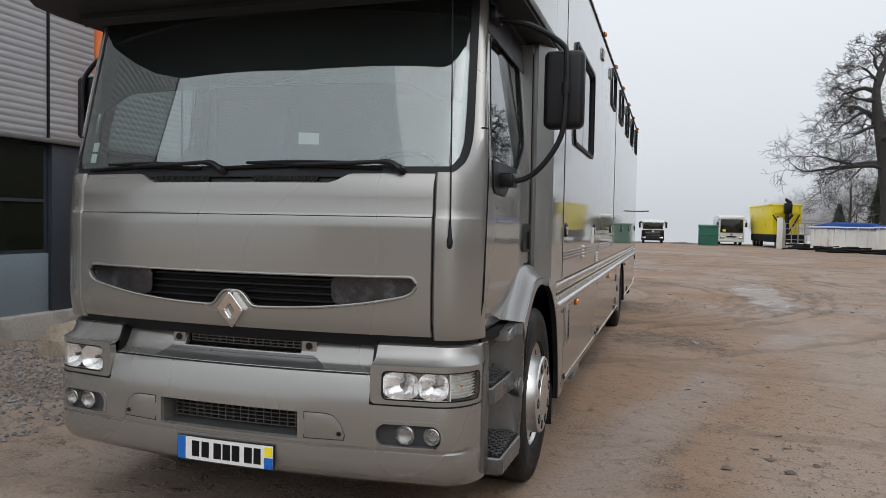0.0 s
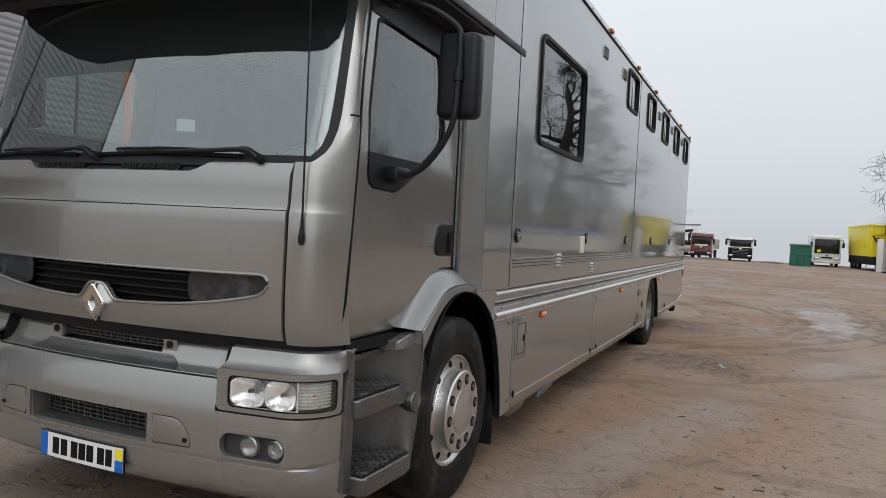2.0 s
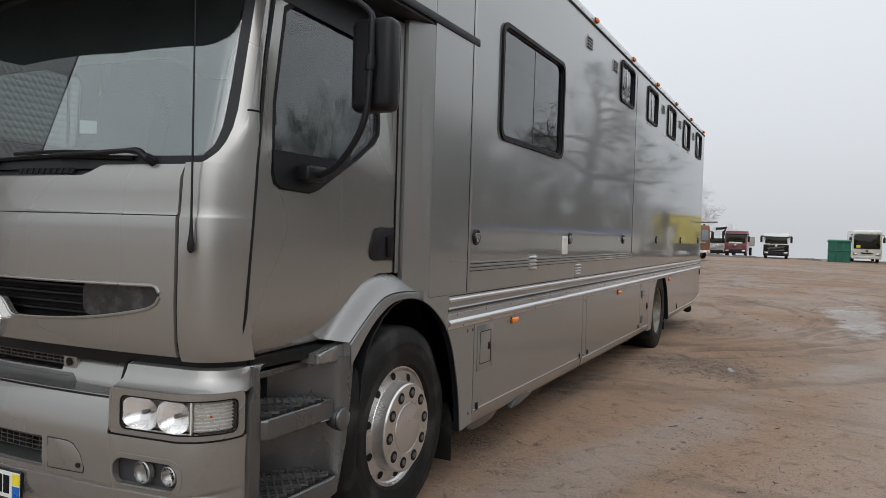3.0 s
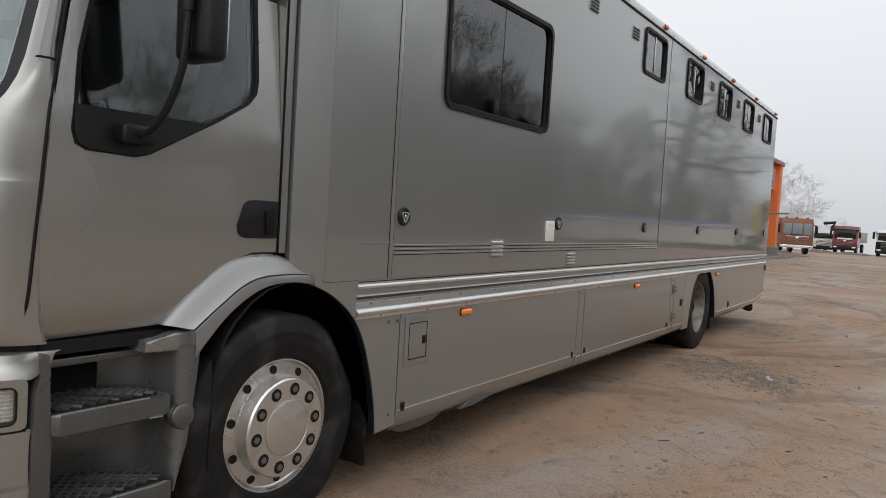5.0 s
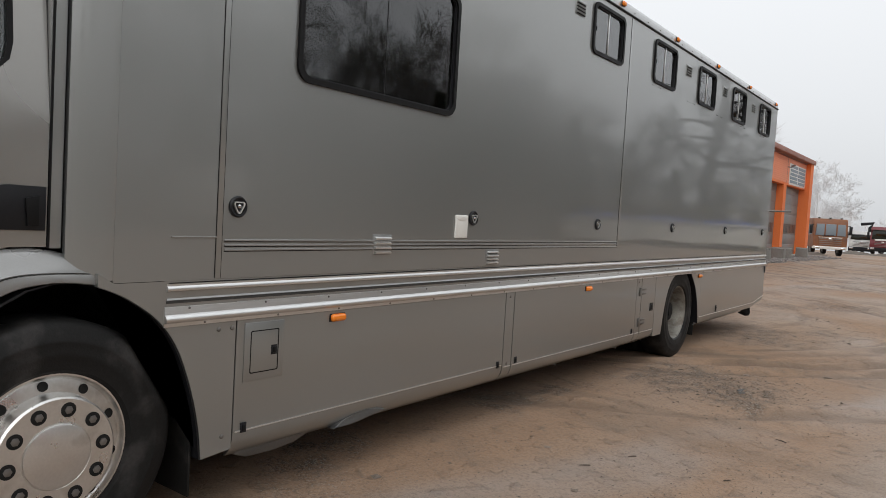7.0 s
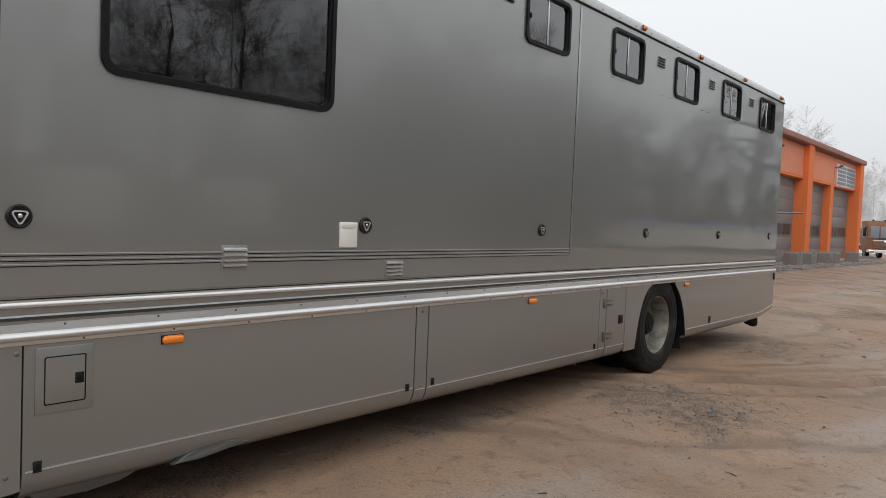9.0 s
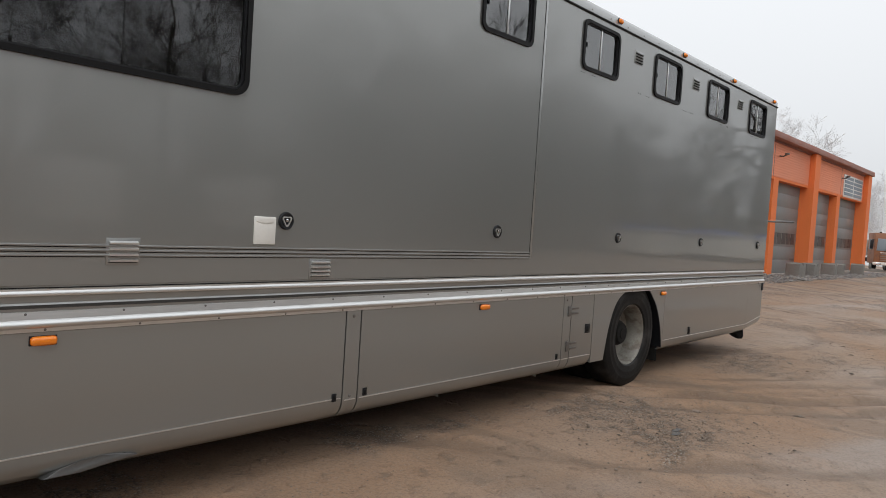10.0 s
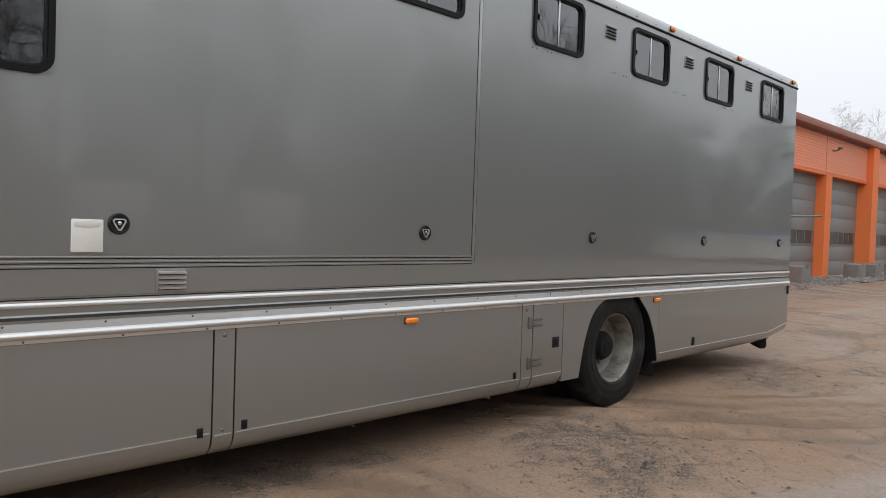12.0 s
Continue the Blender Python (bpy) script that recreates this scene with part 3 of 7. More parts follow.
def puddle(x, y, size, seed):
    """A shallow film of water with a ragged edge."""
    rnd = random.Random(seed)
    bm = bmesh.new()
    for k in range(5):
        cx, cy, r = x + rnd.gauss(0, 0.45) * size, y + rnd.gauss(0, 1.0) * size, size * rnd.uniform(0.25, 0.6)
        z = ground_z(cx, cy) + 0.007 + 0.0004 * k
        ring = []
        for i in range(22):
            a = 2 * math.pi * i / 22
            q = r * (1 + 0.5 * noise.noise(Vector((math.cos(a) * 1.4, math.sin(a) * 1.4, seed + k))))
            ring.append(bm.verts.new((cx + q * math.cos(a), cy + 1.7 * q * math.sin(a), z)))
        bm.faces.new(ring)
    tagged(part("puddle", bm, WATER, smooth=0), "small clear puddle lying in stony earth", "puddle")


puddle(0.23, 10.52, 0.062, 4)


def twigs():
    """Broken twigs and bark lying about, as one mesh."""
    rnd = random.Random(21)
    bm = bmesh.new()
    for _ in range(70):
        x, y = yard_spot(rnd)
        a, s = rnd.uniform(0, 6.28), rnd.uniform(0.02, 0.09)
        z = ground_z(x, y) + 0.006
        p = [(x + s * t * math.cos(a + 0.5 * t * rnd.uniform(-1, 1)), y + s * t * math.sin(a), z + 0.01 * t * (1 - t)) for t in (0, 0.5, 1.0)]
        add_tube(bm, p, [0.004, 0.0045, 0.002], 4)
    tagged(part("twigs", bm, TWIG), "dark broken twigs scattered on the earth", "twigs", kind="stuff")


twigs()

# ---- the horse lorry: body ----
CX = -2.07            # middle line of the lorry
SX = -0.80            # outer face of the body on the camera's side
LX = 2 * CX - SX      # outer face of the far side
lorry = thing("horse_lorry", (CX, 9.5, 0.0), "taupe metallic cab-over horse transport lorry parked on earth", "lorry")

BIG = (5.86, 7.15, 2.145, 2.89)
SMALL = [(9.058 + 1.385 * i, 9.03 + 1.385 * i + 0.645, 2.955, 3.365) for i in range(5)]
Y0, Y1, ZB, ZT = 4.95, 15.67, 1.165, 3.43


def body_shell():
    holes = [BIG] + SMALL
    u = cuts(Y0, Y1, *[h[k] for h in holes for k in (0, 1)])
    v = cuts(ZB, ZT, *[h[k] for h in holes for k in (2, 3)])
    bm = wall_sheet(u, v, holes, lambda a, b, d: (SX - d, a, b), 0.04)
    part("side_wall", bm, PAINT, lorry, "glossy taupe body side with a belt line")
    part("side_wall", box(LX, LX + 0.04, Y0, Y1, ZB, ZT), PAINT, lorry)
    part("rear_wall", box(LX + 0.04, SX - 0.04, Y1 - 0.04, Y1, 0.45, ZT), PAINT, lorry)
    part("body_floor", box(LX + 0.045, SX - 0.045, Y0 + 0.01, Y1 - 0.045, ZB, ZB + 0.05), DARK, lorry)
    part("bulkhead", box(LX + 0.045, SX - 0.045, Y0 - 0.04, Y0 + 0.008, 1.175, ZT), PAINT, lorry)
    # roof with rounded cant rails
    pts = [(LX, 3.43), (LX, 3.50), (LX + 0.03, 3.545), (LX + 0.10, 3.57), (CX, 3.60), (SX - 0.10, 3.57), (SX - 0.03, 3.545), (SX, 3.50), (SX, 3.43)]
    part("roof", prism(pts, "y", 3.42, Y1 + 0.004, 0.0), PAINT, lorry)
    part("roof_gutter", prism([(SX - 0.01, 3.430), (SX + 0.010, 3.430), (SX + 0.013, 3.440), (SX + 0.009, 3.447), (SX - 0.01, 3.447)], "y", 5.3, Y1 + 0.006), SEAL, lorry, "dark gutter strip under the roof edge")
    riv = mesh_of("roof_rivet", lathe([(0.007, 0), (0.006, 0.004), (0.002, 0.006)], (0, 0, 0), "x", 8), STEEL)
    y = 5.6
    while y < Y1:
        part("roof_rivet", riv, None, lorry, at=(SX, y, 3.475))
        y += 0.33
    # over-cab pod
    pod = [(LX, 4.946), (LX, 3.60), (LX + 0.03, 3.43), (LX + 0.12, 3.30), (LX + 0.30, 3.20), (CX, 3.14), (SX - 0.30, 3.20), (SX - 0.12, 3.30), (SX - 0.03, 3.43), (SX, 3.60), (SX, 4.946)]
    bm = prism(pod, "z", 2.66, 3.428)
    part("over_cab_pod", bm, PAINT, lorry, "sleeping pod of the body above the cab")
    part("pod_underside", prism([(CX + (x - CX) * 0.995, y + (0.006 if y < 4.9 else 0)) for x, y in pod], "z", 2.625, 2.658), LUTON_UNDER, lorry, "underside of the pod, darkened for its shade")
    lip = [(SX - 0.012, 3.62), (SX + 0.008, 3.62), (SX + 0.008, 5.50), (SX - 0.012, 5.50)]
    part("pod_edge_trim", prism(lip, "z", 2.640, 2.684, 0.004), BLACK, lorry, "black trim along the pod's lower edge")
    for u in (-0.63, -0.12, 0.39):
        part("pod_lamp_slot", box(CX + u - 0.12, CX + u + 0.12, 3.99, 4.03, 2.616, 2.6245, 0.003), STEEL, lorry, "dull strip under the pod")
    # angled fairing between cab and body
    f = [(-0.915, 4.80), (-0.880, 4.795), (-0.806, 4.925), (-0.802, 4.952), (-0.85, 4.952), (-0.90, 4.86)]
    part("side_fairing", prism(f, "z", 1.175, 2.622), PAINT, lorry, "angled grey fairing behind the cab")
    f2 = [(2 * CX - x, y) for x, y in f]
    part("side_fairing", prism(f2, "z", 1.175, 2.622), PAINT, lorry)
    # vertical cover strips
    for y, z0, z1 in ((5.44, 1.17, 3.42), (9.86, 1.30, 3.42)):
        part("cover_strip", box(SX - 0.002, SX + 0.004, y - 0.014, y + 0.014, z0, z1, 0.0015), PAINT, lorry)
        for d in (-0.016, 0.016):
            part("joint_line", box(SX - 0.002, SX + 0.002, y + d - 0.0015, y + d + 0.0015, z0, z1), SEAL, lorry)
    for z in (1.298, 1.320, 1.342):
        part("belt_moulding", box(SX - 0.002, SX + 0.006, 5.47, 9.85, z - 0.006, z + 0.004, 0.002), PAINT, lorry)
        # black strip below each moulding draws its shadow line
        part("belt_shadow_gap", box(SX - 0.002, SX + 0.0015, 5.47, 9.85, z - 0.010, z - 0.0065), SEAL, lorry)
    part("belt_moulding", box(SX - 0.002, SX + 0.004, 5.20, 5.43, 1.352, 1.358, 0.001), PAINT, lorry)
    # sill strip and rails
    part("sill_strip", box(SX - 0.03, SX - 0.004, 5.18, Y1, 0.965, 1.164), PAINT, lorry)
    part("upper_rail", prism([(SX - 0.004, 1.118), (SX + 0.008, 1.121), (SX + 0.010, 1.128), (SX + 0.007, 1.138), (SX + 0.002, 1.142), (SX + 0.002, 1.150), (SX - 0.004, 1.150)], "y", 5.19, Y1 + 0.002), RAIL, lorry, "thin bright aluminium rail")
    # a proud dark strip stands in for the shade of a groove
    part("sill_groove", box(SX - 0.004, SX + 0.002, 5.19, Y1, 1.066, 1.078), SILL_DARK, lorry, "dark strip for the shaded groove above the lower rail")
    part("sill_bead", prism([(SX - 0.004, 1.080), (SX + 0.004, 1.081), (SX + 0.001, 1.088), (SX - 0.004, 1.089)], "y", 5.19, Y1), PAINT, lorry)
    part("upper_groove", box(SX - 0.002, SX + 0.0012, 5.20, Y1, 1.1525, 1.1565), SEAL, lorry)
    rail = [(SX - 0.004, 0.964), (SX + 0.005, 0.964), (SX + 0.006, 0.980), (SX + 0.016, 0.983), (SX + 0.022, 0.990), (SX + 0.024, 0.998), (SX + 0.021, 1.007), (SX + 0.013, 1.014),
            (SX + 0.008, 1.018), (SX + 0.006, 1.034), (SX + 0.004, 1.050), (SX - 0.004, 1.052)]
    part("lower_rail", prism(rail, "y", 5.18, Y1 + 0.003), RAIL, lorry, "broad bright aluminium rubbing rail", smooth=35)
    rv = mesh_of("rail_rivet", lathe([(0.006, 0), (0.005, 0.003), (0.002, 0.0045)], (0, 0, 0), "x", 8), STEEL)
    y = 5.3
    while y < Y1:
        part("rail_rivet", rv, None, lorry, at=(SX + 0.005, y, 1.042))
        part("rail_rivet", rv, None, lorry, at=(SX + 0.005, y + 0.08, 0.973))
        y += 0.42


body_shell()


def side_window(y0, y1, z0, z1, r, slider, label):
    """A rubber-framed tinted window in the side wall."""
    o = round_rect(y0 - 0.012, y1 + 0.012, z0 - 0.012, z1 + 0.012, r + 0.012)
    i = round_rect(y0 + 0.016, y1 - 0.016, z0 + 0.016, z1 - 0.016, r)
    w = part("side_window", ring_prism(o, i, "x", SX - 0.045, SX + 0.016), SEAL, lorry, label)
    part("corner_plate", ring_prism(round_rect(y0 - 0.003, y1 + 0.003, z0 - 0.003, z1 + 0.003, 0.002), round_rect(y0 + 0.004, y1 - 0.004, z0 + 0.004, z1 - 0.004, r), "x", SX - 0.02, SX + 0.001), PAINT, w)
    o2 = round_rect(y0 + 0.014, y1 - 0.014, z0 + 0.014, z1 - 0.014, r)
    i2 = round_rect(y0 + 0.026, y1 - 0.026, z0 + 0.026, z1 - 0.026, r * 0.8)
    part("inner_seal", ring_prism(o2, i2, "x", SX - 0.04, SX + 0.004), BLACK, w)
    part("pane", prism(round_rect(y0 + 0.02, y1 - 0.02, z0 + 0.02, z1 - 0.02, r), "x", SX - 0.014, SX - 0.010), STALL_GLASS if "stall" in label else TINTED, w)
    if slider == 2:
        part("pane_joint", box(SX - 0.0098, SX - 0.0085, (y0 + y1) / 2 - 0.0025, (y0 + y1) / 2 + 0.0025, z0 + 0.02, z1 - 0.02), SEAL, w)
    elif slider:
        ym = (y0 + y1) / 2
        part("slider_bar", box(SX - 0.009, SX - 0.001, ym - 0.008, ym + 0.008, z0 + 0.02, z1 - 0.02, 0.002), RAIL if slider == 1 else BLACK, w)
        part("latch", box(SX - 0.008, SX + 0.006, y0 + 0.05, y0 + 0.065, (z0 + z1) / 2 - 0.02, (z0 + z1) / 2 + 0.02, 0.003), BLACK, w)


side_window(*BIG, 0.07, 2, "large tinted living-area window with black rubber frame")
for h in SMALL:
    side_window(*h, 0.055, 1, "small tinted sliding stall window with black frame")
# added dark sheet: puts the dimness of a closed room behind the windows
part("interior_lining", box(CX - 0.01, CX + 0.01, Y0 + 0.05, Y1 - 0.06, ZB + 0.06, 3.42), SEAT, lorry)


def vent(y, z, w, h, slats, label="louvred vent in the body side"):
    v = part("louvre_vent", box(SX - 0.002, SX + 0.003, y - w / 2, y + w / 2, z - h / 2, z + h / 2, 0.001), PAINT, lorry, label)
    step = h * 0.86 / slats
    sl = [(SX + 0.002, -0.30), (SX + 0.018, -0.22), (SX + 0.019, 0.05), (SX + 0.002, 0.38)]
    for k in range(slats):
        zc = z - h * 0.43 + step * (k + 0.5)
        part("louvre", prism([(x, zc + q * step) for x, q in sl], "y", y - w * 0.42, y + w * 0.42), RAIL if slats > 3 and z < 2 else PAINT, v)
        # black bar under each slat: its slot together with the slat's shadow
        part("louvre_slot", box(SX + 0.0032, SX + (0.012 if z > 2 else 0.005), y - w * 0.42, y + w * 0.42, zc - (0.46 if z > 2 else 0.42) * step, zc - (0.24 if z > 2 else 0.30) * step), SEAL, v)


vent(6.545, 1.315, 0.16, 0.125, 4, "bright four-slat louvre vent")
vent(7.71, 1.227, 0.16, 0.115, 4, "bright four-slat louvre vent")
for y in (7.85, 8.80, 11.465, 12.85, 14.24):
    vent(y, 3.245, 0.17, 0.125, 4, "small painted louvre vent near the roof")


RIVET = mesh_of("side_rivet", lathe([(0.0055, 0), (0.005, 0.003), (0.002, 0.004)], (0, 0, 0), "x", 8), BLACK)
for k in range(5):
    for dy in (0.0, 0.045, 0.185, 0.23):
        part("side_rivet", RIVET, None, lorry, at=(SX, 10.435 + 1.07 * k + dy, 2.915))


def lock(y):
    """A round black paddle lock with a bright triangle."""
    k = part("round_lock", lathe([(0.050, 0.0), (0.050, 0.008), (0.044, 0.014), (0.036, 0.012), (0.034, 0.009)], (SX, y, 1.497), "x", 28), BLACK, lorry, "round black panel lock with bright triangle")

    def shield(reach, r):
        out = []
        for c in (-90, 30, 150):
            for k in range(6):
                a = radians(c - 60 + 24 * k)
                out.append((y + (reach - 2 * r) * math.cos(radians(c)) + r * math.cos(a), 1.498 + (reach - 2 * r) * math.sin(radians(c)) + r * math.sin(a)))
        return out
    tri, tri_in = shield(0.046, 0.012), shield(0.034, 0.0075)
    part("lock_triangle", ring_prism(tri, tri_in, "x", SX + 0.008, SX + 0.017), RAIL, k)
    part("lock_barrel", lathe([(0.009, 0.008), (0.009, 0.016), (0.006, 0.018)], (SX, y, 1.499), "x", 14), CHROME, k)


for y in (5.535, 7.45, 9.395, 11.308, 13.318, 15.30):
    lock(y)
w = part("socket_cover", box(SX, SX + 0.012, 7.242, 7.38, 1.363, 1.514, 0.005), WHITE_PLASTIC, lorry, "square white plastic socket cover")
part("socket_lid", prism([(7.252, 1.49), (7.262, 1.482), (7.309, 1.476), (7.356, 1.482), (7.366, 1.49), (7.366, 1.506), (7.252, 1.506)], "x", SX + 0.011, SX + 0.015, 0.001), WHITE_PLASTIC, w)


def marker(y, z, roof=False):
    w = 0.055 if not roof else 0.035
    m = part("marker_lamp", box(SX - 0.004, SX + 0.026, y - w, y + w, z - 0.021, z + 0.021, 0.017, 4), ORANGE_LENS, lorry, "amber marker lamp on the body edge" if roof else "amber side marker lamp on the skirt")
    part("lamp_base", box(SX - 0.004, SX + 0.004, y - w - 0.002, y + w + 0.002, z - 0.022, z + 0.022, 0.002), BLACK, m)


for y in (6.215, 9.30, 12.41):
    marker(y, 0.925)
for y in (8.05, 9.62, 11.05, 12.50, 13.98, 15.52):
    marker(y, 3.495, True)


def skirt(y0, y1, label, z1=0.962, low=None, lip=0.104):
    """A hinged skirt panel with a rolled lower lip."""
    low = low or (0.300, 0.300)
    bm = bmesh.new()
    rings = []
    for y, zl in ((y0, low[0]), (y1, low[1])):
        rings.append([bm.verts.new((x, y, z)) for x, z in ((SX, z1), (SX, zl + lip - 0.002), (SX - 0.006, zl + lip * 0.66), (SX - 0.022, zl + 0.036), (SX - 0.055, zl), (SX - 0.075, zl), (SX - 0.045, zl + 0.03), (SX - 0.03, zl + 0.09), (SX - 0.03, z1))])
    n = len(rings[0])
    for i in range(n):
        bm.faces.new((rings[0][i], rings[0][(i + 1) % n], rings[1][(i + 1) % n], rings[1][i]))
    bm.faces.new(rings[0])
    bm.faces.new(rings[1])
    p = part("skirt_panel", bm, PAINT, lorry, label, smooth=50)
    s = bmesh.new()
    vs = [s.verts.new((SX + d, y, zl + lip + h)) for y, zl in ((y0 + 0.01, low[0]), (y1 - 0.01, low[1])) for d, h in ((0.0, 0.0), (0.004, 0.0), (0.004, 0.006), (0.0, 0.006))]
    for i in range(4):
        s.faces.new((vs[i], vs[(i + 1) % 4], vs[4 + (i + 1) % 4], vs[4 + i]))
    part("lip_edge", s, RAIL, p)
    return p


# front arch panel, its edge curved round the wheel
edge = [(p.y, p.z) for p in bend([(0, *q) for q in ((4.89, 1.153), (5.015, 1.098), (5.16, 0.992), (5.258, 0.855), (5.335, 0.650), (5.375, 0.480), (5.392, 0.335))], 5)]
arch = edge + [(5.555, 0.35), (5.555, 0.962), (5.555, 1.163), (4.955, 1.163), (4.89, 1.205)]
part("arch_panel", prism(arch, "x", SX - 0.03, SX - 0.001), PAINT, lorry, "painted panel behind the front wheel")
inner = [(y - 0.010, z + 0.002) for y, z in edge]
part("arch_liner", prism(edge + list(reversed(inner)), "x", SX - 0.55, SX - 0.004), BLACK, lorry, "black wheel-arch liner")
p1 = skirt(5.562, 7.935, "long hinged locker panel with a small hatch", lip=0.122)
skirt(7.945, 8.058, "narrow filler panel between locker doors")
p2 = skirt(8.068, 10.425, "long hinged locker panel")
skirt(10.432, 10.555, "narrow hinge panel")
p3 = skirt(10.565, 10.945, "small locker door with two hinges")
# round the rear wheel
front_run = [(p.y, p.z) for p in bend([(0, *q) for q in ((11.545, 0.962), (11.438, 0.910), (11.340, 0.808), (11.257, 0.622), (11.206, 0.414), (11.185, 0.325))], 4)]
rear_run = [(p.y, p.z) for p in bend([(0, *q) for q in ((12.10, 0.962), (12.279, 0.797), (12.395, 0.597), (12.450, 0.420), (12.468, 0.335))], 4)]
rarch = [(10.952, 0.962)] + front_run + [(10.952, 0.325)]
part("arch_panel", prism(rarch, "x", SX - 0.03, SX), PAINT, lorry, "painted panel before the rear wheel")
rarch2 = rear_run + [(12.475, 0.335), (12.475, 0.962)]
part("arch_panel", prism(rarch2, "x", SX - 0.03, SX), PAINT, lorry, "painted panel behind the rear wheel")
for a, s in ((front_run, -0.010), (rear_run, 0.010)):
    part("arch_liner", prism(a + [(y - s, z) for y, z in reversed(a)], "x", SX - 0.50, SX - 0.002), BLACK, lorry)
skirt(12.478, 15.08, "long rear locker panel", low=(0.30, 0.31))
skirt(15.081, 15.667, "rear end of the skirt, rising to the tail", low=(0.31, 0.385))


def catch(y, z, parent, h=0.05, w=0.035):
    c = part("catch", box(SX, SX + 0.006, y - w / 2, y + w / 2, z - h / 2, z + h / 2, 0.003), BLACK, parent, "black square catch")
    part("catch_knob", box(SX + 0.005, SX + 0.010, y - w * 0.22, y + w * 0.22, z - h * 0.3, z + h * 0.25, 0.002), SEAL, c)


catch(5.62, 0.44, p1)
catch(7.875, 0.435, p1)
catch(8.125, 0.44, p2)
catch(10.36, 0.44, p2)
catch(10.855, 0.653, p3, 0.085, 0.085)
catch(13.18, 0.465, lorry, 0.085, 0.06)
hatch = part("hatch", box(SX, SX + 0.005, 5.605, 5.845, 0.66, 0.945, 0.002), PAINT, p1, "small square hatch in the locker panel")
part("hatch_seam", ring_prism(round_rect(5.640, 5.812, 0.697, 0.905, 0.008, 2), round_rect(5.645, 5.807, 0.702, 0.900, 0.006, 2), "x", SX + 0.003, SX + 0.0062), SEAL, p1)
catch(5.785, 0.80, p1, 0.05, 0.04)
for z in (0.828, 0.515):
    h = part("hinge", box(SX, SX + 0.012, 10.500, 10.545, z - 0.045, z + 0.045, 0.003), STEEL, p3, "steel butt hinge")
    for dz in (-0.022, 0.022):
        part("hinge_finger", box(SX + 0.002, SX + 0.012, 10.54, 10.67, z + dz - 0.009, z + dz + 0.009, 0.003), STEEL, h)
bolt = mesh_of("panel_bolt", lathe([(0.011, 0), (0.011, 0.003), (0.006, 0.006)], (0, 0, 0), "x", 10), STEEL)
for y, z in ((5.46, 0.93), (5.535, 0.93), (5.50, 0.42), (8.00, 0.93), (8.00, 0.43), (10.48, 0.93), (15.55, 0.93)):
    part("panel_bolt", bolt, None, lorry, at=(SX, y, z))
# bits that hang under the skirt
part("fuel_tank", prism(round_rect(CX + 0.5, SX - 0.14, 0.27, 0.80, 0.12), "y", 5.62, 6.55, 0.02), STEEL, lorry, "grey tank under the skirt")
part("tank_step", prism([(5.58, 0.335), (5.62, 0.290), (5.69, 0.264), (5.85, 0.262), (6.00, 0.272), (6.07, 0.296), (6.14, 0.335)], "x", SX - 0.16, SX - 0.05, 0.006), PLASTIC_GREY, lorry, "worn grey edge hanging under the skirt")
part("scraped_patch", prism([(6.24, 0.298), (6.31, 0.334), (6.40, 0.354), (6.50, 0.360), (6.60, 0.352), (6.67, 0.330), (6.55, 0.318), (6.40, 0.300)], "x", SX - 0.07, SX - 0.008, 0.004), PLASTIC_GREY, lorry, "scraped pale crescent on the skirt's lip")
for y in (8.9, 10.15):
    part("drain_cock", tube([(SX - 0.10, y, 0.36), (SX - 0.10, y, 0.29), (SX - 0.08, y + 0.03, 0.28)], 0.010, 8), STEEL, lorry)
part("tail_flap", prism([(-1.13, 0.345), (-0.865, 0.345), (-0.855, 0.235), (-0.872, 0.196), (-0.93, 0.185), (-1.02, 0.215), (-1.10, 0.262)], "y", 15.19, 15.215, 0.006), RUBBER, lorry, "dark rubber flap hanging under the tail")
part("exhaust_pipe", tube(bend([(SX - 0.35, 14.9, 0.36), (SX - 0.28, 15.3, 0.34), (SX - 0.24, 15.62, 0.30)]), 0.05, 14), DARK, lorry, "dark exhaust end under the tail")
for dx in (-0.45, 0.45):
    part("chassis_rail", box(CX + dx - 0.04, CX + dx + 0.04, 3.9, 15.3, 0.62, 0.90), DARK, lorry)
part("undertray", box(LX + 0.06, SX - 0.06, 5.58, 11.0, 0.93, 0.955), DARK, lorry)
part("undertray", box(LX + 0.06, SX - 0.06, 12.5, 15.6, 0.93, 0.955), DARK, lorry)
# far skirt hung lower here to keep light out from under the body
part("far_skirt", box(LX, LX + 0.03, 5.56, 11.1, 0.26, 1.16), PAINT, lorry)
# unseen boxes added to block light and deepen the shadow on the ground
part("under_locker", box(CX - 0.95, CX + 0.75, 6.9, 10.7, 0.33, 0.92, 0.03), DARK, lorry)
part("under_locker", box(CX - 0.95, CX + 0.85, 13.0, 15.4, 0.36, 0.92, 0.03), DARK, lorry)
part("far_skirt", box(LX, LX + 0.03, 12.45, 15.6, 0.33, 1.16), PAINT, lorry)
part("tail_bar", box(LX + 0.05, SX - 0.05, 15.60, 15.66, 0.42, 0.56, 0.01), STEEL, lorry)
part("tail_lamp", box(SX - 0.04, SX - 0.002, 15.665, 15.70, 0.88, 0.96, 0.006), RED_PAINT, lorry, "red lamp at the tail corner")
part("tail_lamp_guard", box(SX - 0.02, SX + 0.012, 15.62, 15.675, 0.86, 0.965, 0.006), BLACK, lorry)
part("door_stay", tube([(SX - 0.02, 15.665, 1.838), (SX + 0.06, 15.76, 1.842), (SX + 0.24, 16.02, 1.855)], 0.014, 8), PLASTIC_GREY, lorry, "grey stay bar sticking out past the tail")
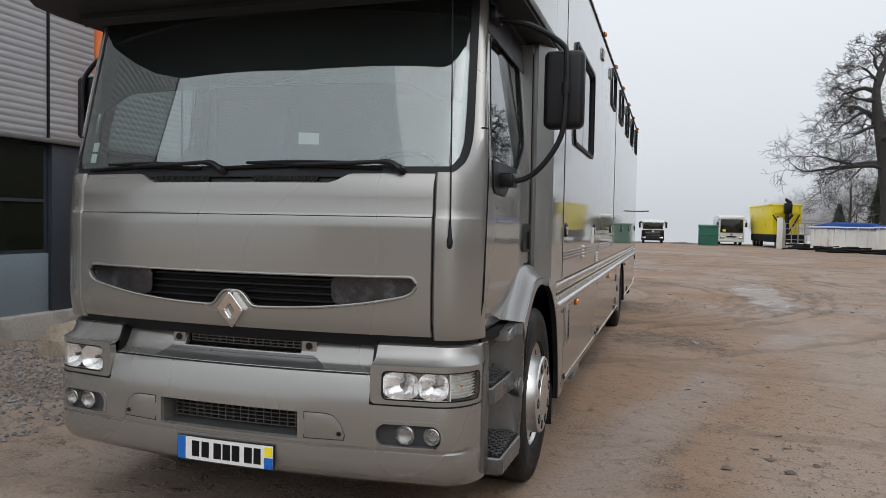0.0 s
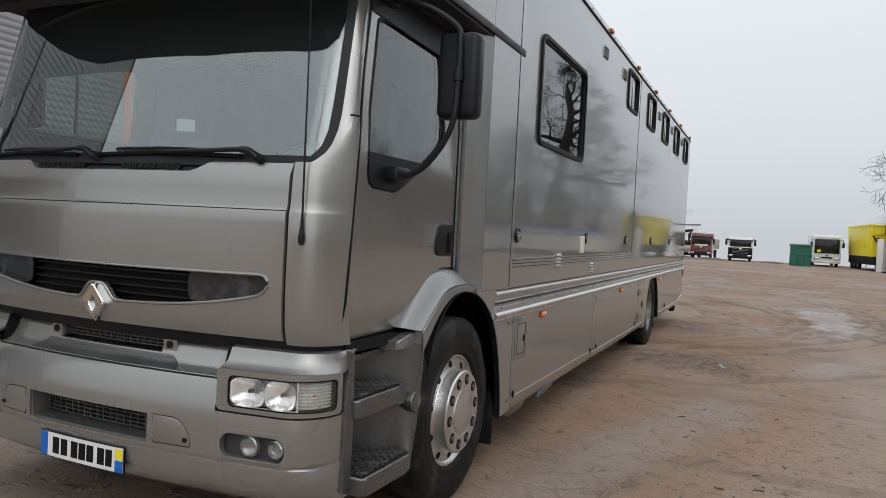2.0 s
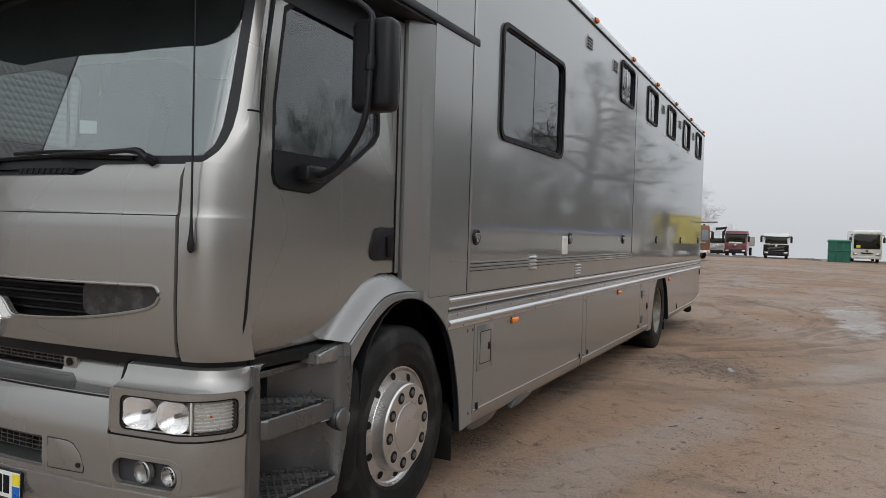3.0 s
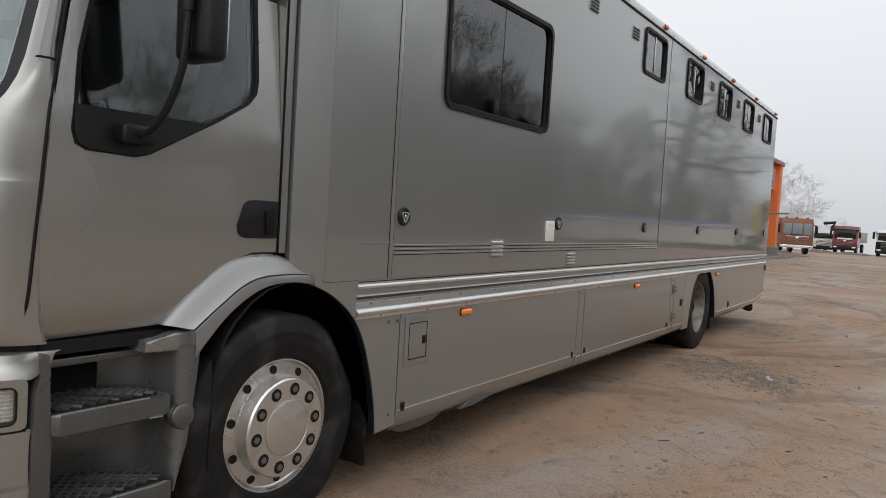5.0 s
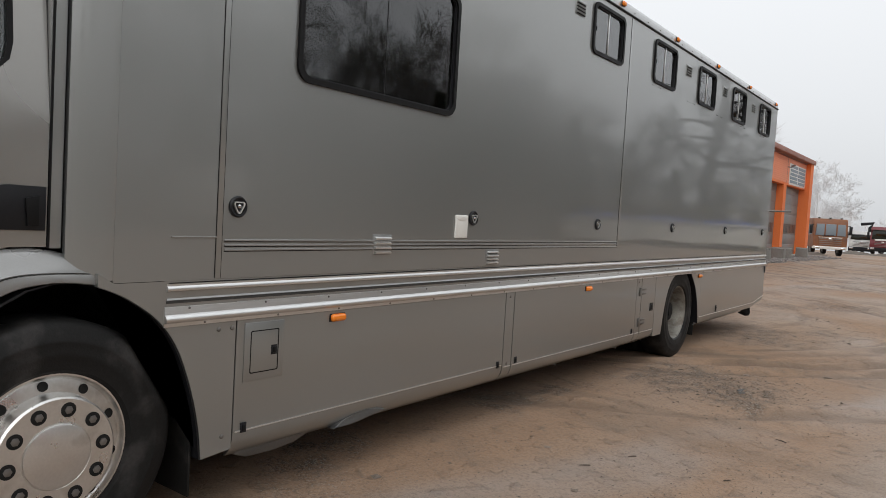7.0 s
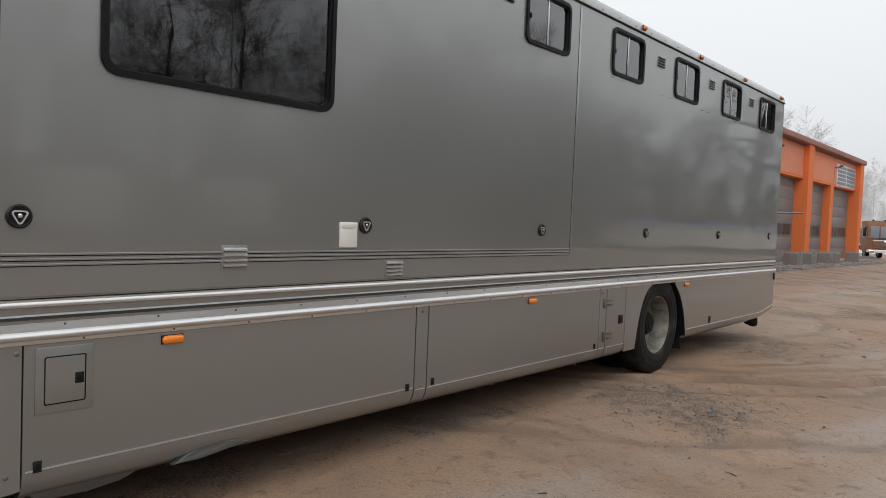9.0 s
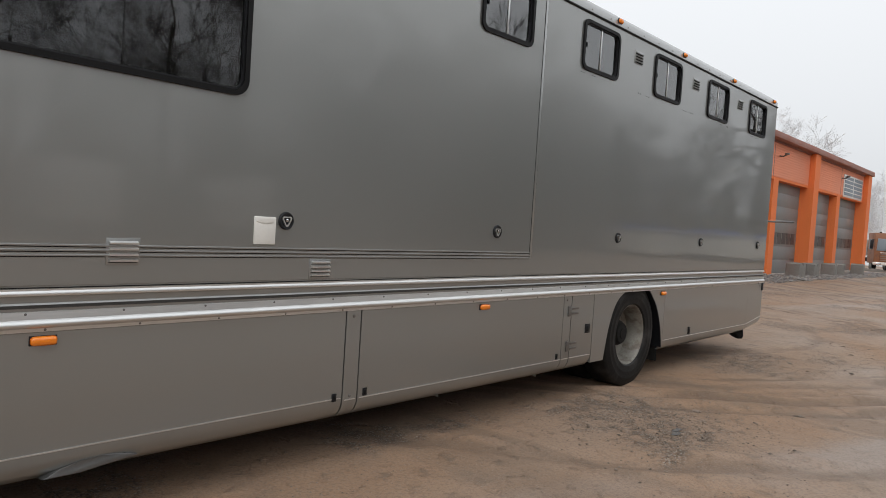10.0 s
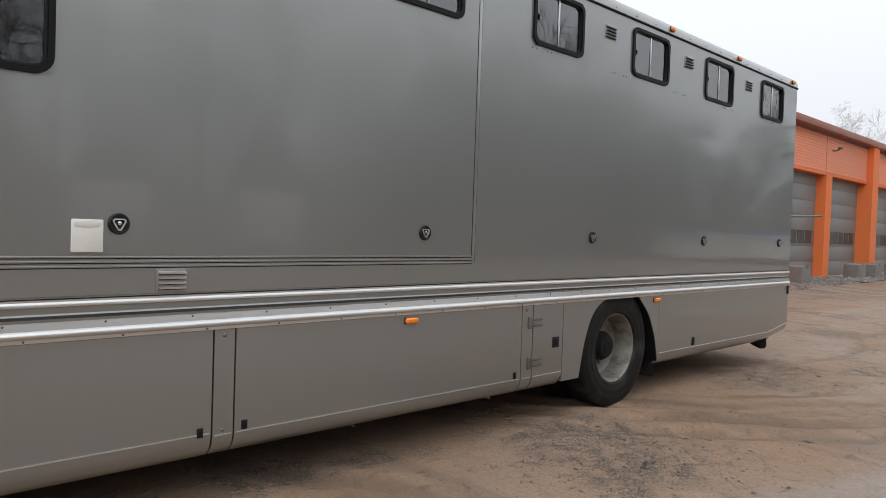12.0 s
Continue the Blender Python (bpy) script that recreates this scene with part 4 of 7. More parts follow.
for y, x0, x1, z0, z1 in ((5.36, -1.28, -0.84, 0.16, 0.50), (12.49, -1.35, -0.86, 0.17, 0.60)):
    part("mudflap", box(x0, x1, y - 0.006, y + 0.006, z0, z1, 0.003), RUBBER, lorry, "black rubber mudflap behind a wheel")


def tyre_profile(r, w, bead):
    h = w / 2
    return [(bead, -h * 0.80), (bead + 0.02, -h * 0.96), (bead + 0.10, -h), (r - 0.075, -h * 0.99), (r - 0.03, -h * 0.93), (r - 0.010, -h * 0.84), (r, -h * 0.72), (r, h * 0.72), (r - 0.010, h * 0.84), (r - 0.03, h * 0.93), (r - 0.075, h * 0.99), (r - 0.080, h * 1.004), (r - 0.088, h * 1.004), (r - 0.092, h), (bead + 0.10, h), (bead + 0.09, h * 1.006), (bead + 0.075, h * 1.006), (bead + 0.07, h * 0.995), (bead + 0.02, h * 0.96), (bead, h * 0.80)]


# flat dark discs round the nuts stand in for shade in their recesses
SOCKET = mesh_of("nut_socket", lathe([(0.029, -0.004), (0.029, 0.004), (0.024, 0.0045)], (0, 0, 0), "x", 20), DARK, 25)
NUT = mesh_of("wheel_nut", lathe([(0.019, 0.0), (0.019, 0.012), (0.016, 0.013), (0.016, 0.020), (0.010, 0.022)], (0, 0, 0), "x", 6), STEEL, 25)


def front_wheel(x, y, z, out=1):
    """A steered wheel with a polished ten-stud rim; out is +1 on the camera's side."""
    r = 0.518
    wh = part("front_wheel", lathe([(0.12, -0.13 * out), (0.12, -0.02 * out), (0.10, 0.0)], (x - out * 0.14, y, z), "x", 32), DARK, lorry, "front wheel with polished alloy rim")
    part("tyre", lathe([(a, b * out) for a, b in tyre_profile(r, 0.30, 0.302)], (x - out * 0.15, y, z), "x", 72, True), RUBBER, wh, "worn black tyre")
    prof = [(0.304, -0.035), (0.311, -0.020), (0.309, -0.012), (0.300, -0.012), (0.295, -0.024), (0.290, -0.031), (0.283, -0.034), (0.240, -0.024), (0.233, -0.024), (0.229, -0.018), (0.227, 0.042), (0.220, 0.050), (0.132, 0.051), (0.129, 0.048), (0.127, 0.048)]
    part("rim", lathe([(a, b * out) for a, b in prof], (x - out * 0.012, y, z), "x", 72, caps=2), ALU, wh, "polished aluminium rim")
    part("hub_cap", lathe([(0.127, 0.046 * out), (0.125, 0.054 * out), (0.118, 0.057 * out), (0.02, 0.059 * out)], (x - out * 0.012, y, z), "x", 40), ALU, wh)
    for k in range(10):
        a = radians(36 * k + 6)
        part("nut_socket", SOCKET, None, wh, at=(x + 0.0365 * out, y + 0.178 * math.cos(a), z + 0.178 * math.sin(a)))
        part("wheel_nut", NUT, None, wh, at=(x + 0.025 * out, y + 0.178 * math.cos(a), z + 0.178 * math.sin(a)))
        rh = part("nut_washer", lathe([(0.029, 0.0), (0.027, 0.003)], (x + 0.0375 * out, y + 0.178 * math.cos(a), z + 0.178 * math.sin(a)), "x", 16), DARK, wh)
        a += radians(18)
        bm = lathe([(0.020, 0.0), (0.020, 0.002)], (0, 0, 0), "x", 18)
        c = Vector((x - out * 0.012 - 0.0275 * out, 0, 0))
        m = Matrix.Translation((0, y, z)) @ Matrix.Rotation(a, 4, "X") @ Matrix.Translation((c.x, 0.2605, 0)) @ Matrix.Rotation(radians(12 * out), 4, "Z")
        bmesh.ops.transform(bm, matrix=m, verts=bm.verts)
        part("vent_hole", bm, DARK, wh)


def rear_wheel(x, y, z, out=1):
    """Twin rear wheels with a deep-dished steel rim."""
    r = 0.53
    wh = part("rear_wheel", lathe([(0.13, -0.55), (0.13, -0.15), (0.115, -0.14)] if out > 0 else [(0.115, 0.14), (0.13, 0.15), (0.13, 0.55)], (x, y, z), "x", 32), DARK, lorry, "twin rear wheel with dished dull rim")
    for k in (0.15, 0.49):
        part("tyre", lathe([(a, b * out) for a, b in tyre_profile(r, 0.295, 0.302)], (x - out * k, y, z), "x", 64, True), RUBBER, wh, "worn black tyre")
    prof = [(0.306, -0.030), (0.312, -0.016), (0.306, -0.010), (0.298, -0.014), (0.288, -0.03), (0.270, -0.15), (0.262, -0.185), (0.235, -0.20), (0.130, -0.205)]
    part("rim", lathe([(a, b * out) for a, b in prof], (x - out * 0.012, y, z), "x", 64, caps=2), RIM_DULL, wh, "dull dished steel rim")
    part("hub", lathe([(0.128, -0.205 * out), (0.118, -0.13 * out), (0.100, -0.105 * out), (0.060, -0.10 * out), (0.055, -0.09 * out)], (x, y, z), "x", 36), DARK, wh, "dark hub")
    for k in range(10):
        a = radians(36 * k)
        part("wheel_nut", NUT, None, wh, at=(x - 0.225 * out, y + 0.168 * math.cos(a), z + 0.168 * math.sin(a)))


front_wheel(-0.835, 4.752, 0.508)
front_wheel(2 * CX + 0.835, 4.752, 0.508, -1)
rear_wheel(-0.825, 11.80, 0.515)
rear_wheel(2 * CX + 0.825, 11.80, 0.515, -1)
part("axle", tube([(LX + 0.4, 4.755, 0.50), (SX - 0.4, 4.755, 0.50)], 0.07, 12), DARK, lorry)
part("axle", tube([(LX + 0.5, 11.82, 0.52), (SX - 0.5, 11.82, 0.52)], 0.11, 12), DARK, lorry)


# ---- the horse lorry: cab ----
HW = 1.17             # half width of the cab


def plan(q):
    """The cab's outline from above: q runs from the middle of the nose round the corner and back along the side."""
    s, a = (1 if q >= 0 else -1), abs(q)
    if a <= 0.98:
        u, y, tu, ty = a, 0.075 * (a / 0.95) ** 2, 1.0, 0.166 * a
    elif a <= 1.295:
        t = (a - 0.98) / 0.315 * math.pi / 2
        u, y = 0.98 + 0.19 * math.sin(t), 0.080 + 0.22 * (1 - math.cos(t))
        tu, ty = 0.19 * math.cos(t) + 0.02, 0.22 * math.sin(t) + 0.035 * (1 - t / 1.571)
    else:
        u, y, tu, ty = HW, 0.30 + (a - 1.295), 0.0, 1.0
    k = math.hypot(tu, ty)
    return s * u, y, s * ty / k, -tu / k


def on_nose(q, z, out, y0):
    u, y, nx, ny = plan(q)
    return Vector((CX + u + nx * out, y0 + y + ny * out, z))


def table(rows):
    def f(z):
        if z <= rows[0][0]:
            return rows[0][1]
        for (a, p), (b, r) in zip(rows, rows[1:]):
            if z <= b:
                return p + (r - p) * (z - a) / (b - a)
        return rows[-1][1]
    return f


NOSE = table([(0.985, 3.445), (1.01, 3.425), (1.06, 3.408), (1.20, 3.400), (1.548, 3.402), (1.556, 3.407), (1.566, 3.413), (1.70, 3.420), (1.735, 3.432), (1.76, 3.455), (1.80, 3.475)])
CORNER = table([(0.985, 3.445), (1.01, 3.425), (1.06, 3.408), (1.20, 3.400), (1.548, 3.402), (1.556, 3.405), (1.566, 3.409), (1.70, 3.418), (1.757, 3.428), (2.0, 3.488)])
BUMP = table([(0.34, 3.43), (0.365, 3.395), (0.40, 3.372), (0.45, 3.362), (0.501, 3.359), (0.506, 3.366), (0.513, 3.366), (0.518, 3.358), (0.58, 3.354), (0.657, 3.355), (0.70, 3.358), (0.73, 3.363), (0.76, 3.370), (0.79, 3.378), (0.815, 3.387), (0.835, 3.397), (0.845, 3.406)])
SCREEN = table([(1.74, 3.450), (2.62, 3.670)])


def wrap(bm, y0):
    """Bends a flat mesh (x along the nose, y inwards, z up) round the cab's outline."""
    for v in bm.verts:
        q, dep, z = v.co
        v.co = on_nose(q, z, -dep, y0(z))
    return bm


def slab(q0, q1, d0, d1, z0, z1, step=0.05, zstep=None, bev=0.0):
    """A flat plate, cut fine enough to bend."""
    return wall_sheet(cuts(q0, q1, step=step), cuts(z0, z1, step=zstep or (z1 - z0)), [], lambda a, b, d: (a, d0 + d, b), d1 - d0)


def pill(q0, q1, z0, z1, r, d0, d1):
    return prism(round_rect(q0, q1, z0, z1, r, 6), "y", d0, d1)


def skin(outer, inner, place, way):
    """A plate from an outline, with one opening or none, set into place and thickened."""
    bm = bmesh.new()
    if not inner:
        bm.faces.new([bm.verts.new(place(*p)) for p in outer])
    else:
        cy, cz = sum(p[0] for p in inner) / len(inner), sum(p[1] for p in inner) / len(inner)

        def reach(loop, a):
            """How far a ray from the middle of the opening goes to an outline."""
            dy, dz, best = math.cos(a), math.sin(a), 0.0
            for (y0, z0), (y1, z1) in zip(loop, loop[1:] + loop[:1]):
                ey, ez = y1 - y0, z1 - z0
                den = dy * ez - dz * ey
                if abs(den) > 1e-9:
                    t = ((y0 - cy) * ez - (z0 - cz) * ey) / den
                    k = ((y0 - cy) * dz - (z0 - cz) * dy) / den
                    if t > 0 and -1e-6 <= k <= 1 + 1e-6:
                        best = max(best, t)
            return best
        angles = sorted({round(math.atan2(z - cz, y - cy), 5) for y, z in outer + inner} | {round(-math.pi + math.pi * k / 30, 5) for k in range(60)})
        rings = []
        for a in angles:
            r0, r1 = reach(inner, a), reach(outer, a)
            rings.append([bm.verts.new(place(cy + math.cos(a) * (r0 + (r1 - r0) * t), cz + math.sin(a) * (r0 + (r1 - r0) * t))) for t in (0, 0.15, 0.3, 0.45, 0.6, 0.7, 0.8, 0.9, 1)])
        for r0, r1 in zip(rings, rings[1:] + rings[:1]):
            for k in range(8):
                bm.faces.new((r0[k], r0[k + 1], r1[k + 1], r1[k]))
    return thicken(bm, way)


def slot_top(q):
    a = abs(q)
    e = max((a - 0.868) / 0.037, 0)
    return 1.252 + 0.033 * math.sqrt(max(1 - e * e, 0)) - 0.006 * (1 - (a / 0.9) ** 2)


def slot_low(q):
    a = abs(q)
    e = max((a - 0.84) / 0.065, 0)
    z = 1.252 - (0.130 - 0.080 * min(a / 0.87, 1) ** 2.6) * math.sqrt(max(1 - e * e, 0))
    dome = math.exp(-(a / 0.085) ** 4)
    return z + (1.196 - z) * dome * (1 if a < 0.3 else 0)


def hood_top(q):
    a = abs(q)
    t = min(max((a - 0.48) / 0.11, 0), 1)
    return 1.712 + 0.045 * t * t * (3 - 2 * t)


def front_panel():
    bm = bmesh.new()
    qs = cuts(-0.968, 0.968, *[s * k for k in (0.48, 0.59, 0.855, 0.87, 0.882, 0.893, 0.900, 0.904, 0.905, 0.04, 0.06, 0.08, 0.10, 0.13, 0.16) for s in (-1, 1)], step=0.045)
    low_t = (0, 0.04, 0.12, 0.3, 0.6, 0.88, 1)
    top_z = (1.40, 1.50, 1.546, 1.553, 1.558, 1.563, 1.570, 1.64, 1.70)
    cols = []
    for q in qs:
        lo, hi, zt = slot_low(q), slot_top(q), hood_top(q)
        if abs(q) >= 0.905:
            lo = hi = 1.252
        a = [bm.verts.new(on_nose(q, 1.017 + (lo - 1.017) * t, 0, NOSE(1.017 + (lo - 1.017) * t))) for t in low_t]
        zs = [hi, hi + 0.015] + list(top_z) + [zt - 0.006, zt]
        b = [bm.verts.new(on_nose(q, min(z, zt), 0, NOSE(min(z, zt)) + (0.010 if i == len(zs) - 1 else 0))) for i, z in enumerate(zs)]
        cols.append((a, b))
    for (a0, b0), (a1, b1) in zip(cols, cols[1:]):
        for r0, r1 in ((a0, a1), (b0, b1)):
            for i in range(len(r0) - 1):
                bm.faces.new((r0[i], r1[i], r1[i + 1], r0[i + 1]))
    bmesh.ops.remove_doubles(bm, verts=bm.verts, dist=0.0015)
    thicken(bm, (0, 0.022, 0))
    return part("front_panel", bm, PAINT_CAB, lorry, "taupe front panel with a long intake slot", smooth=40)


hood = front_panel()
# a rounded bead round the intake slot
for f, n in ((slot_low, 1), (slot_top, -1)):
    q = [-0.9045 + 1.809 * i / 120 for i in range(121)]
    part("slot_bead", tube([on_nose(a, f(a) - 0.002 * n, 0.001, NOSE(f(a))) for a in q], 0.007, 8), PAINT_CAB, hood)
part("intake_back", wrap(slab(-0.93, 0.93, 0.075, 0.085, 1.08, 1.31), NOSE), DARK, hood, "dark recess of the intake")
for z in (1.155, 1.19, 1.225, 1.258):
    part("intake_slat", wrap(slab(-0.90, 0.90, 0.045, 0.070, z - 0.004, z + 0.004), NOSE), BLACK, hood)
for s in (-1, 1):
    part("intake_cover", wrap(pill(min(s * 0.50, s * 0.915), max(s * 0.50, s * 0.915), 1.150, 1.284, 0.04, 0.026, 0.034), NOSE), SMOKED, hood, "smoked cover in the intake slot")
# badge: a plain bright lozenge
o = [(0.0, 1.194), (0.072, 1.105), (0.0, 1.012), (-0.072, 1.105)]
i = [(0.0, 1.135), (0.026, 1.100), (0.0, 1.062), (-0.026, 1.100)]
bm = ring_prism([(q, z) for q, z in o], [(q, z) for q, z in i], "y", -0.026, 0.004)
bmesh.ops.bevel(bm, geom=bm.edges[:], offset=0.004, segments=2, affect="EDGES")
part("lozenge_badge", wrap(bm, NOSE), CHROME, hood, "plain chrome lozenge badge")
part("badge_back", wrap(prism(i, "y", -0.010, 0.0), NOSE), PAINT_CAB, hood)

# corner panels
for s in (-1, 1):
    bm = bmesh.new()
    qs = cuts(0.985, 1.275, step=0.03)
    zs = [1.002, 1.010, 1.03, 1.08, 1.20, 1.40, 1.546, 1.553, 1.558, 1.563, 1.60, 1.70, 1.735, 1.757]
    cols = [[bm.verts.new(on_nose(s * q, z, 0, CORNER(z))) for z in zs] for q in qs]
    for c0, c1 in zip(cols, cols[1:]):
        for i in range(len(zs) - 1):
            bm.faces.new((c0[i], c1[i], c1[i + 1], c0[i + 1]))
    thicken(bm, (-s * 0.012, 0.014, 0))
    cp = part("corner_panel", bm, PAINT_CAB, lorry, "curved taupe corner panel of the cab")
    part("panel_gap", wrap(slab(min(s * 0.955, s * 0.995), max(s * 0.955, s * 0.995), 0.014, 0.03, 1.01, 1.75, 0.02, 0.05), NOSE), SEAL, cp)
    part("crease_line", wrap(slab(min(s * 0.984, s * 1.12), max(s * 0.984, s * 1.12), -0.0008, 0.004, 1.5530, 1.5565, 0.03), NOSE), SEAL, cp)
part("crease_line", wrap(slab(-0.970, 0.970, -0.0008, 0.004, 1.5530, 1.5568, 0.05), NOSE), SEAL, hood)
# black strip set back in the gap gives it its shaded dark
part("cab_lower_edge", wrap(slab(-1.27, 1.27, 0.03, 0.06, 0.96, 1.03), NOSE), BLACK, lorry)


def door_front(z):
    return table([(0.98, 3.640), (1.80, 3.705), (2.17, 3.765), (2.62, 3.875)])(z)


def side_x(y, z, s=1):
    return CX + s * (HW - 0.004 - max(z - 1.80, 0) * 0.085 - 0.045 * (max(1.20 - z, 0) / 0.20) ** 2)


def screen_edge(z):
    """The lower corner of the windscreen is rounded."""
    return 1.150 - 0.045 * max(z - 1.8, 0) - 0.085 * math.exp(-max(z - 1.755, 0) / 0.045)


# windscreen pillars, from the glass edge round to the door
for s in (-1, 1):
    bm = bmesh.new()
    rings = []
    for z in (1.757, 1.77, 1.80, 1.84, 1.90, 1.97, 2.05, 2.2, 2.35, 2.5, 2.62):
        a = on_nose(s * (screen_edge(z) - 0.012), z, 0.002, SCREEN(z))
        b = on_nose(s * (screen_edge(z) + 0.022), z, 0.010, SCREEN(z))
        yd = door_front(z)
        d = Vector((side_x(yd, z, s), yd - 0.012, z))
        m = (b + d) / 2 + Vector((s * 0.012, -0.012, 0))
        upper = [a, b, (b + m) / 2 + Vector((s * 0.006, -0.008, 0)), m, (m + d) / 2 + Vector((s * 0.008, -0.004, 0)), d]
        q0 = screen_edge(z) - 0.012
        lower = [on_nose(s * (q0 + (1.275 - q0) * k / 5), z, 0.0, CORNER(z)) for k in range(6)]
        t = smooth_step(1.757, 1.97, z)
        ring = [p.lerp(r, t) for p, r in zip(lower, upper)]
        ring += [ring[-1] + Vector((-s * 0.05, 0.0, 0)), ring[0] + Vector((0, 0.06, 0))]
        if z == 1.97:
            seam = [p + Vector((s * 0.001, -0.001, 0)) for p in ring[1:6]]
        rings.append([bm.verts.new(p) for p in ring])
    for r0, r1 in zip(rings, rings[1:]):
        for i in range(8):
            bm.faces.new((r0[i], r0[(i + 1) % 8], r1[(i + 1) % 8], r1[i]))
    bm.faces.new(rings[0])
    bm.faces.new(rings[-1])
    part("screen_pillar", bm, PAINT_CAB, lorry, "painted windscreen pillar", smooth=60)
    part("pillar_seam", tube(seam, 0.004, 6), SEAL, lorry)
    part("pillar_gap", tube([Vector((side_x(door_front(z), z, s) + s * 0.0005, door_front(z) - 0.005, z)) for z in [1.02 + 0.0805 * k for k in range(20)]], 0.0065, 6), SEAL, lorry)

# windscreen
bm = bmesh.new()
cols = []
zs = [1.745, 1.765, 1.79, 1.83, 1.90, 2.0, 2.15, 2.3, 2.45, 2.62]
for k in range(33):
    t = -1 + k / 16
    cols.append([bm.verts.new(on_nose(t * screen_edge(z), z, 0, SCREEN(z))) for z in zs])
for c0, c1 in zip(cols, cols[1:]):
    for i in range(len(zs) - 1):
        bm.faces.new((c0[i], c1[i], c1[i + 1], c0[i + 1]))
thicken(bm, (0, 0.006, 0))
screen = part("windscreen", bm, SCREEN_GLASS, lorry, "large curved clear windscreen", smooth=60)
screen.visible_shadow = False
# black printed border and rubber round the glass
for s in (-1, 1):
    bm = bmesh.new()
    r = []
    for z in (1.745, 1.765, 1.79, 1.83, 1.90, 2.05, 2.2, 2.4, 2.62):
        w = 0.052 + 0.05 * math.exp(-(z - 1.745) / 0.05)
        r.append([bm.verts.new(on_nose(s * (screen_edge(z) - k), z, 0.0015, SCREEN(z))) for k in (-0.004, w)])
    for a, b in zip(r, r[1:]):
        bm.faces.new((a[0], a[1], b[1], b[0]))
    thicken(bm, (0, 0.001, 0))
    part("screen_border", bm, BLACK, screen)
part("screen_border", wrap(slab(-1.06, 1.06, -0.003, -0.0005, 1.735, 1.785, 0.05), SCREEN), BLACK, screen, "black border along the foot of the glass")
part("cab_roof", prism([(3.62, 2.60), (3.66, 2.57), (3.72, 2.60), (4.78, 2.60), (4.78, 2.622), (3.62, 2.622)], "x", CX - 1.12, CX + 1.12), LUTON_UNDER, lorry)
part("header_panel", wrap(slab(-1.10, 1.10, 0.02, 0.03, 2.42, 2.62, 0.07), SCREEN), SEAT, lorry, "dark header lining behind the glass")
# blind added behind the glass to stand in for the pod's dark reflection
part("sun_visor", wrap(wall_sheet(cuts(-1.06, 1.06, step=0.04), [0.0, 1.0], [], lambda q, t, d: (q, 0.012 + d, (2.185 - 0.095 * smooth_step(0.74, 1.0, abs(q))) * (1 - t) + 2.48 * t), 0.006), SCREEN), REFLECTION_DARK, lorry, "dark blind added for the pod's reflection in the windscreen")

# cowl, its vents and the wipers
cowl = part("cowl", wrap(slab(-1.0, 1.0, 0.018, 0.05, 1.690, 1.765, 0.05), NOSE), BLACK, lorry, "black cowl below the windscreen")
for q in (-0.33, 0.25):
    part("cowl_vent", wrap(pill(q - 0.17, q + 0.17, 1.715, 1.740, 0.012, 0.010, 0.02), NOSE), DARK, cowl)
    for k in range(9):
        part("cowl_vent_rib", wrap(slab(q - 0.15 + k * 0.036, q - 0.146 + k * 0.036, 0.006, 0.012, 1.717, 1.738), NOSE), BLACK, cowl)


def wiper(q_pivot, q_tip, q_blade0, q_blade1):
    p = [on_nose(q_pivot + 0.02, 1.752, -0.015, SCREEN(1.752)), on_nose(q_pivot, 1.775, 0.03, SCREEN(1.775)), on_nose(q_pivot - 0.06, 1.802, 0.038, SCREEN(1.80)), on_nose((q_pivot + q_tip) / 2, 1.795, 0.04, SCREEN(1.80)), on_nose(q_tip, 1.79, 0.03, SCREEN(1.79))]
    w = part("wiper", tube(bend(p, 5), [0.020] * 6 + [0.015] * 5 + [0.010] * 10, 8), BLACK, lorry, "black wiper parked along the foot of the glass")
    part("wiper_blade", tube([on_nose(q_blade0 + (q_blade1 - q_blade0) * k / 10, 1.788 - 0.012 * abs(k - 5) / 5, 0.016, SCREEN(1.79)) for k in range(11)], 0.009, 6), SEAL, w)
    part("blade_carrier", tube([on_nose(q_blade0 + (q_blade1 - q_blade0) * k / 10, 1.797 + 0.008 * (1 - abs(k - 5) / 5), 0.022, SCREEN(1.80)) for k in range(2, 9)], 0.008, 6), BLACK, w)


wiper(0.80, 0.30, -0.12, 0.72)
wiper(-0.10, -0.62, -0.95, -0.22)

# doors
DOOR_OUT = [(3.650, 1.005), (4.165, 1.020), (4.30, 1.135), (4.42, 1.225), (4.52, 1.285), (4.60, 1.305), (4.735, 1.305), (4.735, 1.80), (4.725, 2.30), (4.715, 2.55), (3.872, 2.55), (3.775, 2.17), (3.712, 1.80), (3.68, 1.40)]
DOOR_WIN = [(3.775, 1.745), (3.790, 1.695), (3.83, 1.676), (4.02, 1.668), (4.08, 1.685), (4.40, 1.855), (4.55, 1.945), (4.595, 1.995), (4.608, 2.06), (4.605, 2.43), (4.56, 2.475), (3.96, 2.475), (3.90, 2.44), (3.80, 2.02)]


def centre_scale(loop, k):
    cy, cz = sum(p[0] for p in loop) / len(loop), sum(p[1] for p in loop) / len(loop)
    return [(cy + (y - cy) * k, cz + (z - cz) * k) for y, z in loop]


